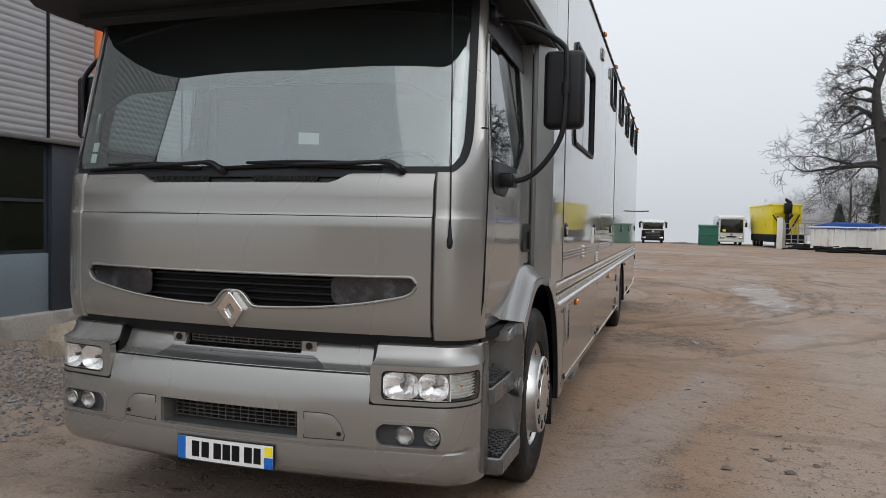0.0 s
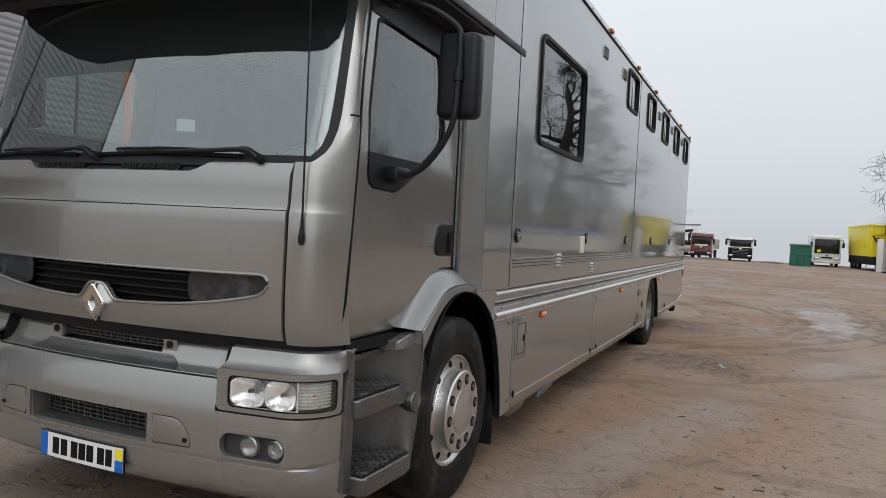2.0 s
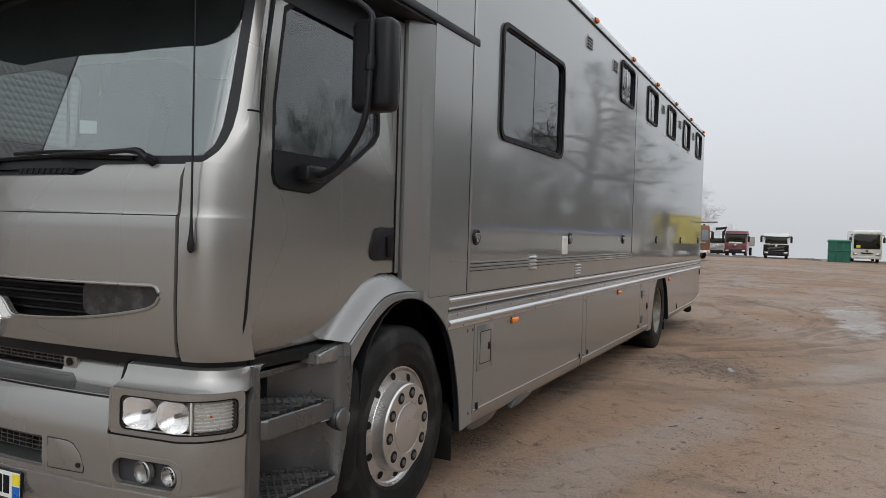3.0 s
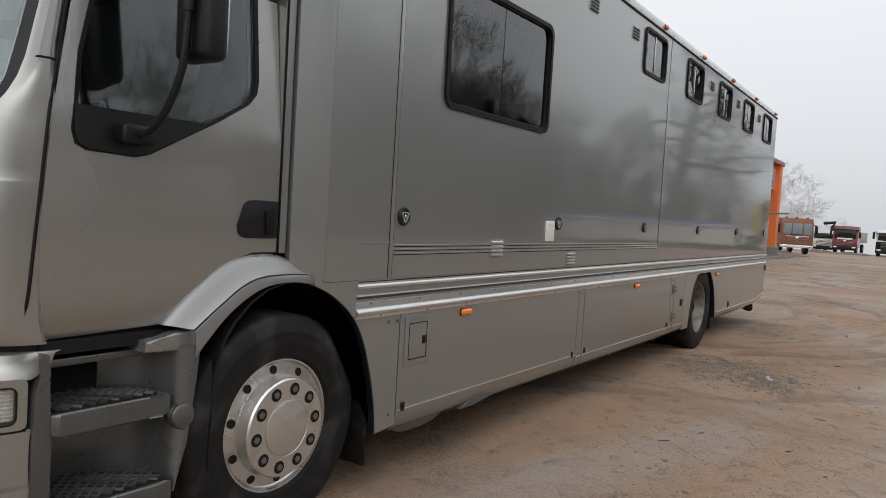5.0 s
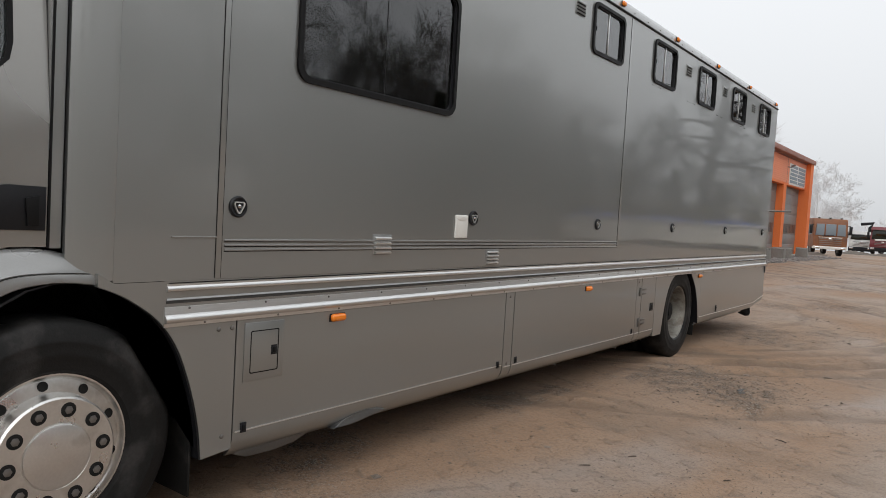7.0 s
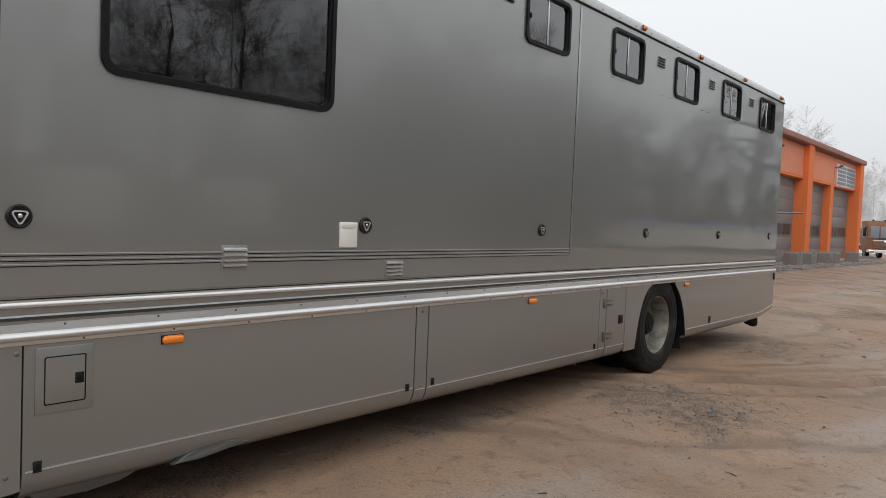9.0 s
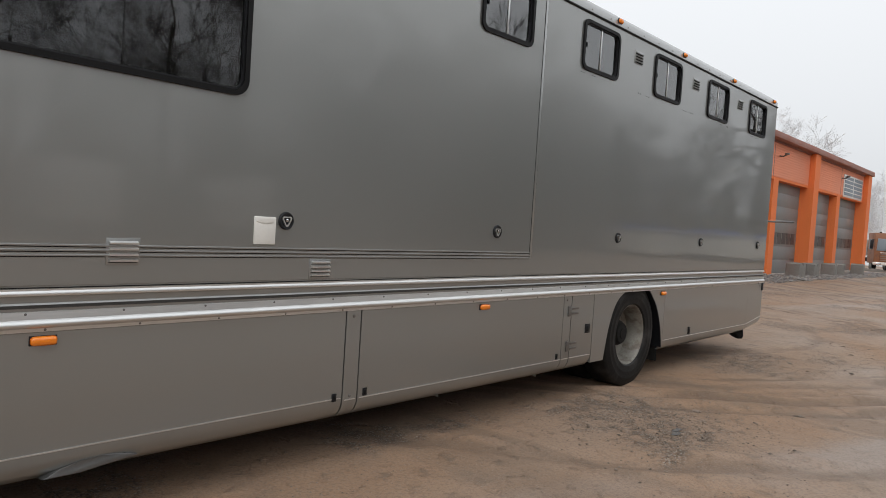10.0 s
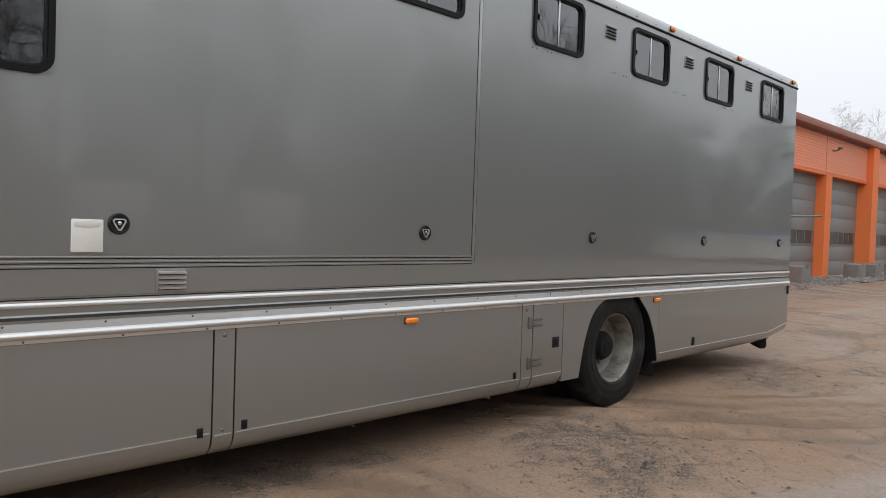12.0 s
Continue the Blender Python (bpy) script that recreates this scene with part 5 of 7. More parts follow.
for s in (1, -1):
    d = part("cab_door", skin(DOOR_OUT, DOOR_WIN, lambda y, z: Vector((side_x(y, z, s), y, z)), (-s * 0.03, 0, 0)), PAINT_CAB, lorry, "taupe cab door with dropped window line", smooth=50)
    inner = centre_scale(DOOR_WIN, 0.955)
    bm = bmesh.new()
    n = len(DOOR_WIN)
    ra = [bm.verts.new((side_x(y, z, s) + s * 0.003, y, z)) for y, z in DOOR_WIN]
    rb = [bm.verts.new((side_x(y, z, s) + s * 0.001, y, z)) for y, z in inner]
    for i in range(n):
        bm.faces.new((ra[i], ra[(i + 1) % n], rb[(i + 1) % n], rb[i]))
    thicken(bm, (-s * 0.014, 0, 0))
    part("window_seal", bm, SEAL, d)
    glass = [(3.79, 1.833), (4.36, 1.833), *[p for p in inner[6:]]]
    g = part("door_glass", skin(glass, None, lambda y, z: Vector((side_x(y, z, s) - s * 0.012, y, z)), (-s * 0.004, 0, 0)), DOOR_GLASS, d, "door window glass")
    g.visible_shadow = False
    tri = [(3.785, 1.833), (3.785, 1.745), (3.80, 1.70), (3.84, 1.682), (4.015, 1.675), (4.075, 1.692), (4.35, 1.833)]
    part("mirror_mount_panel", skin(tri, None, lambda y, z: Vector((side_x(y, z, s) + s * 0.006, y, z)), (-s * 0.02, 0, 0)), BLACK, d, "black panel below the door window")
    x = CX + s * HW
    hd = part("door_handle", prism([(4.510, 1.395), (4.525, 1.378), (4.55, 1.370), (4.728, 1.368), (4.728, 1.535), (4.59, 1.538), (4.555, 1.532), (4.535, 1.515), (4.504, 1.425)], "x", x - s * 0.02, x + s * 0.004, 0.002), BLACK, d, "black recessed door handle")
    part("handle_grip", prism([(4.66, 1.385), (4.70, 1.385), (4.70, 1.50), (4.65, 1.49)], "x", x, x + s * 0.014, 0.003), SEAL, hd)
    part("door_sill", box(min(x - s * 0.10, x - s * 0.02), max(x - s * 0.10, x - s * 0.02), 3.70, 4.45, 0.955, 1.0), DARK, lorry)
    part("door_header", skin([(3.845, 2.470), (3.865, 2.462), (4.60, 2.430), (4.715, 2.430), (4.712, 2.60), (3.885, 2.60)], None, lambda y, z: Vector((side_x(y, z, s) + s * 0.005, y, z)), (-s * 0.012, 0, 0)), BLACK, d, "black strip above the door window")
    part("door_lining", skin(centre_scale(DOOR_OUT, 0.975), centre_scale(DOOR_WIN, 0.93), lambda y, z: Vector((side_x(y, z, s) - s * 0.034, y, z)), (-s * 0.012, 0, 0)), SEAT, d, "dark inner lining of the door")
    # rear cab pillar
    part("rear_pillar", prism([(4.742, 1.30), (4.790, 1.30), (4.79, 2.60), (4.725, 2.60)], "x", x - s * 0.12, x - s * 0.004), PAINT, lorry)
    part("pillar_seal", box(min(x - s * 0.02, x + s * 0.002), max(x - s * 0.02, x + s * 0.002), 4.737, 4.745, 1.30, 2.55), SEAL, lorry)

part("cab_back", box(CX - HW + 0.05, CX + HW - 0.05, 4.76, 4.785, 1.31, 2.60), SEAT_PALE, lorry, "pale lining of the cab's back wall")
part("cab_floor", box(CX - HW + 0.06, CX + HW - 0.06, 3.66, 4.76, 0.99, 1.01), DARK, lorry)
part("dashboard", prism([(3.56, 1.35), (3.54, 1.70), (3.62, 1.725), (3.92, 1.70), (4.00, 1.60), (3.98, 1.35)], "x", CX - 1.08, CX + 1.08, 0.02), SEAT, lorry, "dark dashboard")
for u in (-0.62, 0.60):
    part("cab_seat", prism([(4.10, 1.35), (4.45, 1.32), (4.52, 1.40), (4.66, 2.15), (4.60, 2.30), (4.52, 2.30), (4.42, 1.55), (4.12, 1.50)], "x", CX + u - 0.25, CX + u + 0.25, 0.04), SEAT_PALE, lorry, "pale grey cab seat")
ring = [Vector((CX + 0.60 + 0.22 * math.cos(a), 4.02 + 0.16 * math.sin(a), 1.77 + 0.14 * math.sin(a))) for a in [2 * math.pi * k / 28 for k in range(29)]]
wheel = part("steering_wheel", tube(ring, 0.015, 8), BLACK, lorry, "black steering wheel")
part("steering_spoke", tube([(CX + 0.39, 4.02, 1.77), (CX + 0.60, 4.0, 1.74), (CX + 0.81, 4.02, 1.77)], 0.018, 6), BLACK, wheel)
part("dash_paper", prism([(CX + 0.225, 1.905), (CX + 0.335, 1.900), (CX + 0.335, 1.955), (CX + 0.225, 1.962)], "y", 3.62, 3.622), PAPER, lorry, "white paper card behind the windscreen")
for z in (1.84, 1.90):
    part("screen_sticker", wrap(slab(-0.985, -0.945, 0.008, 0.009, z - 0.024, z + 0.024), SCREEN), PAPER, screen)

# aerial
a = part("aerial", tube([(-1.012, 3.472, 1.500), (-1.016, 3.474, 2.02), (-1.024, 3.480, 2.62)], [0.0045, 0.0035, 0.0018], 6), BLACK, lorry, "thin black whip aerial")
part("aerial_base", lathe([(0.005, 0.105), (0.007, 0.06), (0.010, 0.03), (0.014, 0.012), (0.012, -0.012), (0.006, -0.022)], (-1.014, 3.474, 1.44), "z", 16), BLACK, a)


def mirror(s):
    X = lambda x: CX + s * (x - CX)
    m = part("mirror_arm", tube(bend([(X(-0.93), 3.985, 1.742), (X(-0.80), 4.00, 1.755), (X(-0.70), 4.00, 1.83), (X(-0.615), 4.00, 1.97), (X(-0.598), 4.005, 2.15), (X(-0.598), 4.01, 2.34), (X(-0.625), 4.02, 2.42), (X(-0.78), 4.00, 2.515), (X(-0.97), 3.99, 2.555)], 6), 0.014, 10), BLACK, lorry, "black bent mirror arm on the door")
    x0, x1 = sorted((X(-0.715), X(-0.515)))
    part("mirror_housing", box(x0, x1, 4.025, 4.125, 2.010, 2.395, 0.034, 4), BLACK, m, "tall black rear-view mirror housing")
    part("mirror_glass", box(x0 + 0.02, x1 - 0.02, 4.122, 4.128, 2.035, 2.370), CHROME, m)
    xa, xb = sorted((X(-0.935), X(-0.835)))
    part("mirror_bracket", box(xa, xb, 3.93, 4.06, 1.715, 1.785, 0.014, 3), BLACK, m)
    part("arm_clip", lathe([(0.02, -0.03), (0.022, 0), (0.02, 0.03)], (X(-0.598), 4.006, 2.20), "z", 12), BLACK, m)


mirror(1)
mirror(-1)
part("upper_mirror_bracket", box(-1.05, -0.93, 3.90, 4.06, 2.53, 2.60, 0.012), BLACK, lorry)

# ---- bumper ----
def long_loop(a0, a1, b0, b1, r, m=16):
    """A rounded rectangle with its long sides cut fine enough to bend."""
    out = []
    pts = round_rect(a0, a1, b0, b1, r, 5)
    for p, q in zip(pts, pts[1:] + pts[:1]):
        k = m if abs(q[0] - p[0]) > 0.1 else 1
        out += [(p[0] + (q[0] - p[0]) * t / k, p[1] + (q[1] - p[1]) * t / k) for t in range(k)]
    return out


holes = [(-0.375, 0.375, 0.532, 0.657)]
for s in (-1, 1):
    holes += [tuple(sorted((s * 0.750, s * 1.044))) + (0.532, 0.630), tuple(sorted((s * 0.712, s * 1.40))) + (0.716, 0.90)]
bm = wall_sheet(cuts(-1.305, 1.305, *[s * k for k in (0.375, 0.750, 1.044, 0.712, 0.70) for s in (-1, 1)], step=0.05),
                [0.34, 0.365, 0.40, 0.45, 0.501, 0.506, 0.513, 0.518, 0.532, 0.58, 0.630, 0.657, 0.70, 0.716, 0.73, 0.76, 0.79, 0.815, 0.835, 0.845], holes, lambda q, z, d: (q, d, z), 0.03)
bumper = part("bumper", wrap(bm, BUMP), PAINT_CAB, lorry, "broad taupe wrap-round bumper", smooth=45)
TOPS = table([(0.840, 3.400), (0.850, 3.425), (0.868, 3.456), (0.900, 3.475), (0.955, 3.50), (0.975, 3.53)])
bm = wall_sheet(cuts(-0.700, 0.700, -0.325, 0.325, step=0.05), [0.842, 0.850, 0.860, 0.868, 0.885, 0.900, 0.925, 0.955, 0.975], [(-0.325, 0.325, 0.900, 0.999)], lambda q, z, d: (q, d, z), 0.02)
top = part("bumper_top", wrap(bm, TOPS), PAINT_CAB, bumper, "stepped upper shelf of the bumper", smooth=45)
part("bumper_seam", wrap(slab(-0.705, 0.705, -0.002, 0.02, 0.8365, 0.8425), BUMP), SEAL, bumper)
part("grille_shelf", wrap(wall_sheet(cuts(-0.42, 0.42, step=0.06), [0.0, 1.0], [], lambda q, t, d: (q, 0.055 + 0.14 * t, 0.884 + 0.012 * t - d), 0.008), BUMP), PLASTIC_GREY, bumper, "worn shelf below the upper grille")


def grille(name, q0, q1, z0, z1, dep, rows, cols, y0, label):
    bm = bmesh.new()
    parts = []
    for r in range(rows + 1):
        z = z0 + (z1 - z0) * r / rows
        parts.append((q0, q1, z - 0.0022, z + 0.0022))
    for c in range(cols + 1):
        q = q0 + (q1 - q0) * c / cols
        parts.append((q - 0.002, q + 0.002, z0, z1))
    for a, b, c, d in parts:
        n = 8 if b - a > 0.1 else 1
        for k in range(n):
            add_box(bm, a + (b - a) * k / n, a + (b - a) * (k + 1) / n, dep, dep + 0.012, c, d)
    g = part(name, wrap(bm, y0), PLASTIC_GREY, bumper, label)
    part("grille_void", wrap(slab(q0 - 0.02, q1 + 0.02, dep + 0.03, dep + 0.04, z0 - 0.02, z1 + 0.02), y0), DARK, g)


part("grille_tray", wrap(wall_sheet(cuts(-0.47, 0.47, step=0.05), [0.0, 0.25, 0.5, 0.75, 1.0], [], lambda q, t, d: (q * (1 - 0.16 * t), d - 0.003, 0.8465 + 0.048 * t), 0.0025), TOPS), PLASTIC_GREY, bumper, "dark worn tray before the upper grille")
grille("upper_grille", -0.315, 0.315, 0.918, 0.992, 0.150, 5, 15, lambda z: 3.36, "dusty grey honeycomb-barred upper grille")
grille("lower_grille", -0.360, 0.365, 0.556, 0.650, 0.085, 5, 17, lambda z: 3.36, "dusty grey barred lower grille")
part("lower_shelf", wrap(wall_sheet(cuts(-0.372, 0.372, step=0.06), [0.0, 1.0], [], lambda q, t, d: (q, 0.02 + 0.10 * t, 0.538 + 0.012 * t - d), 0.006), BUMP), PLASTIC_GREY, bumper, "worn shelf below the lower grille")
for s in (-1, 1):
    part("opening_cheek", wrap(slab(min(s * 0.372, s * 0.380), max(s * 0.372, s * 0.380), 0.012, 0.12, 0.532, 0.657), BUMP), PAINT_CAB, bumper)
    part("tow_eye", wrap(prism(round_rect(min(s * 0.335, s * 0.41), max(s * 0.335, s * 0.41), 0.900, 0.985, 0.015, 3), "y", 0.120, 0.16), lambda z: 3.36), PAINT_CAB, bumper, "square tow-eye block")
    part("tow_hole", lathe([(0.017, -0.004), (0.017, 0.0)], on_nose(s * 0.372, 0.937, -0.118, 3.36), "y", 18), DARK, bumper)
    # step flap in the bumper face
    ring = [(0.405, 0.536), (0.600, 0.540), (0.606, 0.565), (0.585, 0.615), (0.548, 0.652), (0.515, 0.661), (0.405, 0.661)]
    ring = [(s * q, z) for q, z in ring]
    cy = sum(q for q, z in ring) / 7
    inner = [(cy + (q - cy) * 0.965, 0.60 + (z - 0.60) * 0.94) for q, z in ring]
    part("flap_seam", wrap(ring_prism(ring, inner, "y", -0.001, 0.006), BUMP), SEAL, bumper)
    part("flap", wrap(prism(inner, "y", -0.0025, 0.004, 0.0015), BUMP), PAINT_CAB, bumper, "hinged flap in the bumper")
    part("flap_pull", wrap(pill(s * 0.578 - 0.011, s * 0.578 + 0.011, 0.560, 0.580, 0.009, -0.006, 0.0), BUMP), BLACK, bumper)
    # fog lamps
    fq0, fq1 = sorted((s * 0.738, s * 1.056))
    o, i = round_rect(fq0 - 0.006, fq1 + 0.006, 0.511, 0.649, 0.055, 7), round_rect(fq0 + 0.010, fq1 - 0.010, 0.527, 0.633, 0.052, 7)
    fog = part("fog_lamp_surround", wrap(ring_prism(o, i, "y", -0.003, 0.02), BUMP), PAINT_CAB, bumper, "pill-shaped fog lamp recess")
    part("fog_lamp_back", wrap(wall_sheet(cuts(fq0 + 0.008, fq1 - 0.008, step=0.03), [0.522, 0.638], [], lambda q, z, d: (q, 0.034 + d, z), 0.01), BUMP), SEAT, fog)
    for u, r in ((0.880, 0.044), (1.004, 0.038)):
        c = on_nose(s * u, 0.583, -0.018, BUMP(0.583))
        l = part("fog_lamp", lathe([(r, 0.012), (r, -0.010), (r - 0.004, -0.013), (r - 0.006, -0.006), (r * 0.5, 0.008), (0.004, 0.010)], c, "y", 28, caps=2), FOG_GREY, fog, "small round fog lamp")
        part("fog_lens", lathe([(r - 0.005, -0.008), (r * 0.7, -0.014), (r * 0.35, -0.017), (0.002, -0.018)], c, "y", 24), LENS, l)
    # headlamp unit
    hb = [(0.716, 0.718), (1.288, 0.718), (1.288, 0.885), (1.26, 0.895), (0.755, 0.895), (0.735, 0.885), (0.722, 0.80)]
    q0, q1 = sorted((s * 0.716, s * 1.290))
    g0, g1 = sorted((s * 0.768, s * 1.262))
    bz = part("headlamp", wrap(ring_prism(long_loop(q0, q1, 0.718, 0.892, 0.022), long_loop(g0, g1, 0.736, 0.868, 0.026), "y", 0.0, 0.035), lambda z: 3.362), PAINT_CAB, bumper, "wide clear headlamp in a painted bezel")
    bt = wall_sheet(cuts(q0, q1, step=0.03), [0.886, 0.893, 0.915, 0.945, 0.968, 0.976], [], lambda q, z, d: (q, d, z), 0.02)
    part("bezel_top", wrap(bt, table([(0.886, 3.370), (0.893, 3.385), (0.915, 3.425), (0.945, 3.440), (0.968, 3.448), (0.976, 3.47)])), PAINT_CAB, bz, "sloped top of the headlamp unit")
    part("bezel_gap", wrap(slab(min(s * 0.703, s * 0.714), max(s * 0.703, s * 0.714), 0.004, 0.06, 0.716, 0.975), lambda z: 3.362 + max(z - 0.885, 0) * 0.9), SEAL, bz)
    # seam below the bezel, its black strip broadened for the gap's shadow
    part("bezel_seam", wrap(slab(q0, q1, -0.0015, 0.03, 0.7115, 0.7175, 0.03), lambda z: 3.36), SEAL, bz)
    part("lamp_seal", wrap(ring_prism(long_loop(g0, g1, 0.736, 0.868, 0.026), long_loop(g0 + 0.005, g1 - 0.005, 0.741, 0.863, 0.022), "y", 0.003, 0.03), lambda z: 3.362), SEAL, bz)
    part("lamp_mask", wrap(wall_sheet(cuts(min(s * 0.768, s * 1.082), max(s * 0.768, s * 1.082), step=0.03), [0.740, 0.7425, 0.8615, 0.864], [(min(s * 0.772, s * 1.078), max(s * 0.772, s * 1.078), 0.7425, 0.8615)], lambda q, z, d: (q, 0.012 + d, z), 0.01), lambda z: 3.362), LAMP_SILVER, bz)
    part("lamp_back", wrap(slab(g0, g1, 0.060, 0.064, 0.740, 0.864, 0.03), lambda z: 3.362), LAMP_SILVER, bz)
    for u, w in ((0.853, 0.083), (1.006, 0.072)):
        # a squarish fluted bowl that fills its half of the lamp
        bm = bmesh.new()
        rings = []
        for k, dep in ((1.0, 0.012), (0.93, 0.020), (0.78, 0.034), (0.58, 0.046), (0.36, 0.054), (0.17, 0.058)):
            ring = []
            for n in range(40):
                a = 2 * math.pi * n / 40
                e = 2 / (3.0 - 1.0 * (1 - k))
                ca, sa = math.cos(a), math.sin(a)
                q = u + w * k * math.copysign(abs(ca) ** e, ca)
                z = 0.802 + 0.060 * k * math.copysign(abs(sa) ** e, sa)
                ring.append(bm.verts.new(on_nose(s * q, z, -dep, 3.362)))
            rings.append(ring)
        for r0, r1 in zip(rings, rings[1:]):
            for n in range(40):
                bm.faces.new((r0[n], r0[(n + 1) % 40], r1[(n + 1) % 40], r1[n]))
        rf = part("reflector", bm, LAMP_CHROME, bz, "bright chrome lamp reflector", smooth=60)
        part("bulb_cap", lathe([(0.009, 0.006), (0.010, 0.022), (0.008, 0.032)], on_nose(s * u, 0.802, -0.026, 3.362), "y", 14), STEEL, rf)
    i0, i1 = sorted((s * 1.092, s * 1.258))
    part("lamp_divider", wrap(slab(min(s * 1.083, s * 1.088), max(s * 1.083, s * 1.088), 0.004, 0.05, 0.742, 0.862), lambda z: 3.362), WHITE_PLASTIC, bz)
    part("indicator_back", wrap(slab(i0, i1, 0.040, 0.044, 0.742, 0.862, 0.02), lambda z: 3.362), WHITE_PLASTIC, bz, "pale indicator section")
    for k in range(8):
        z = 0.752 + k * 0.0138
        part("indicator_rib", wrap(slab(i0 + 0.004, i1 - 0.004, 0.026, 0.036, z - 0.0015, z + 0.0015, 0.02), lambda z: 3.362), LAMP_SILVER, bz)
    part("lamp_bulb", lathe([(0.009, 0.0), (0.008, 0.008), (0.003, 0.012)], on_nose(s * 1.16, 0.80, -0.038, 3.362), "y", 14), ORANGE_LENS, bz)
    ln = part("lamp_lens", wrap(slab(g0 + 0.003, g1 - 0.003, 0.004, 0.008, 0.742, 0.862, 0.02), lambda z: 3.362), LENS, bz, "clear moulded lens", smooth=60)
    ln.visible_shadow = False

# number plate, its characters as plain bars
pl = part("number_plate", wrap(slab(-0.262, 0.258, -0.012, -0.004, 0.376, 0.484, 0.05), lambda z: 3.357), PLATE_WHITE, bumper, "white number plate with blue ends")
part("plate_edge", wrap(slab(-0.267, 0.263, -0.009, 0.0, 0.371, 0.489, 0.05), lambda z: 3.357), BLACK, pl)
part("plate_band", wrap(slab(-0.262, -0.216, -0.0135, -0.011, 0.376, 0.484), lambda z: 3.357), PLATE_BLUE, pl)
part("plate_band", wrap(slab(0.214, 0.258, -0.0135, -0.011, 0.376, 0.428), lambda z: 3.357), PLATE_BLUE, pl)
part("plate_sticker", wrap(slab(0.216, 0.256, -0.0135, -0.011, 0.434, 0.478), lambda z: 3.357), YELLOW, pl)
for q, w in ((-0.158, 0.040), (-0.103, 0.040), (-0.036, 0.040), (0.014, 0.040), (0.064, 0.040), (0.130, 0.040), (0.178, 0.036)):
    part("character_bar", wrap(slab(q - w / 2, q + w / 2, -0.0145, -0.0115, 0.394, 0.468), lambda z: 3.357), SEAL, pl)

# ---- steps and front wings ----
for s in (1, -1):
    X = lambda x: CX + s * (x - CX)

    def bx(x0, x1, *r, **k):
        a, b = sorted((X(x0), X(x1)))
        return box(a, b, *r, **k)
    st = part("step_unit", bx(-1.22, -1.16, 3.70, 4.40, 0.38, 0.98, bev=0.01), PLASTIC_GREY, lorry, "moulded grey entry step unit")
    # front cheek beside the bumper, a rounded post
    cheek = [(3.668, 0.37), (3.715, 0.36), (3.735, 0.42), (3.735, 0.72), (3.72, 0.80), (3.728, 0.885), (3.720, 0.965), (3.690, 0.975), (3.695, 0.90), (3.672, 0.84)]
    part("front_cheek", prism(cheek, "x", X(-1.16), X(-0.885), 0.006), PLASTIC_GREY, st)
    # rear cheek: one curved wall from the body out to the wheel
    run = bend([Vector((x, y, 0)) for x, y in ((-1.13, 3.74), (-1.125, 3.92), (-1.09, 4.04), (-1.02, 4.14), (-0.93, 4.205), (-0.865, 4.25), (-0.832, 4.30), (-0.828, 4.345))], 4)
    lean = table([(0.37, -0.09), (0.55, -0.035), (0.80, 0.0), (0.935, 0.012)])
    bm = bmesh.new()
    grid = []
    for k, p in enumerate(run):
        t = k / (len(run) - 1)
        grid.append([bm.verts.new((X(p.x), p.y + (lean(z) - 0.07) * t * t, z)) for z in (0.37, 0.45, 0.55, 0.68, 0.80, 0.90, 0.928, 0.937)])
    for r0, r1 in zip(grid, grid[1:]):
        for k in range(7):
            bm.faces.new((r0[k], r0[k + 1], r1[k + 1], r1[k]))
    thicken(bm, (-s * 0.02, 0.012, 0))
    part("rear_cheek", bm, PLASTIC_GREY, st, "smooth curved cheek before the wheel", smooth=60)
    part("cheek_top", prism([(X(p.x), p.y - 0.060 * (k / (len(run) - 1)) ** 2) for k, p in enumerate(run)] + [(X(-1.16), 4.357), (X(-1.16), 3.74)], "z", 0.928, 0.941), PLASTIC_GREY, st)
    part("sill_bar", bx(-1.16, -0.955, 3.72, 4.12, 0.900, 0.932, bev=0.010), PLASTIC_GREY, st)
    part("sill_recess", bx(-1.14, -1.10, 3.72, 4.12, 0.75, 0.98), DARK, st)
    wall_y = table([(-1.13, 3.85), (-1.09, 4.03), (-1.02, 4.13), (-0.94, 4.195), (-0.885, 4.235), (-0.80, 4.235)])
    for z, x1, yl in ((0.770, -0.862, 4.15), (0.440, -0.815, 4.17)):
        plate = [(-1.13, 3.728), (x1 - 0.02, 3.728), (x1, 3.75), (x1 + 0.004, yl - 0.06), (x1 - 0.004, yl), (min(x1, -0.845), 4.185 + lean(z)), (-0.94, 4.170), (-1.02, 4.135), (-1.09, 4.035), (-1.125, 3.92)]
        sh = part("step_shelf", prism([(X(x), y) for x, y in plate], "z", z - 0.098, z - 0.012, 0.012, 3), PLASTIC_GREY, st, "step shelf with rounded lip")
        bm = bmesh.new()
        xa, xb = -1.12, x1 - 0.020
        for k in range(-9, 18):
            for sg in (1, -1):
                y0 = 3.74 + 0.047 * k
                pts = []
                for t in [i / 30 for i in range(31)]:
                    c = Vector((xa + (xb - xa) * t, y0 + sg * (xb - xa) * t, z - 0.003))
                    if 3.745 < c.y < min(yl - 0.02, wall_y(c.x) - 0.015):
                        pts.append(Vector((X(c.x), c.y, c.z)))
                if len(pts) > 2:
                    add_tube(bm, (pts[0], pts[-1]), 0.0070, 4)
        part("tread_grid", bm, TREAD, sh, "diagonal anti-slip tread")
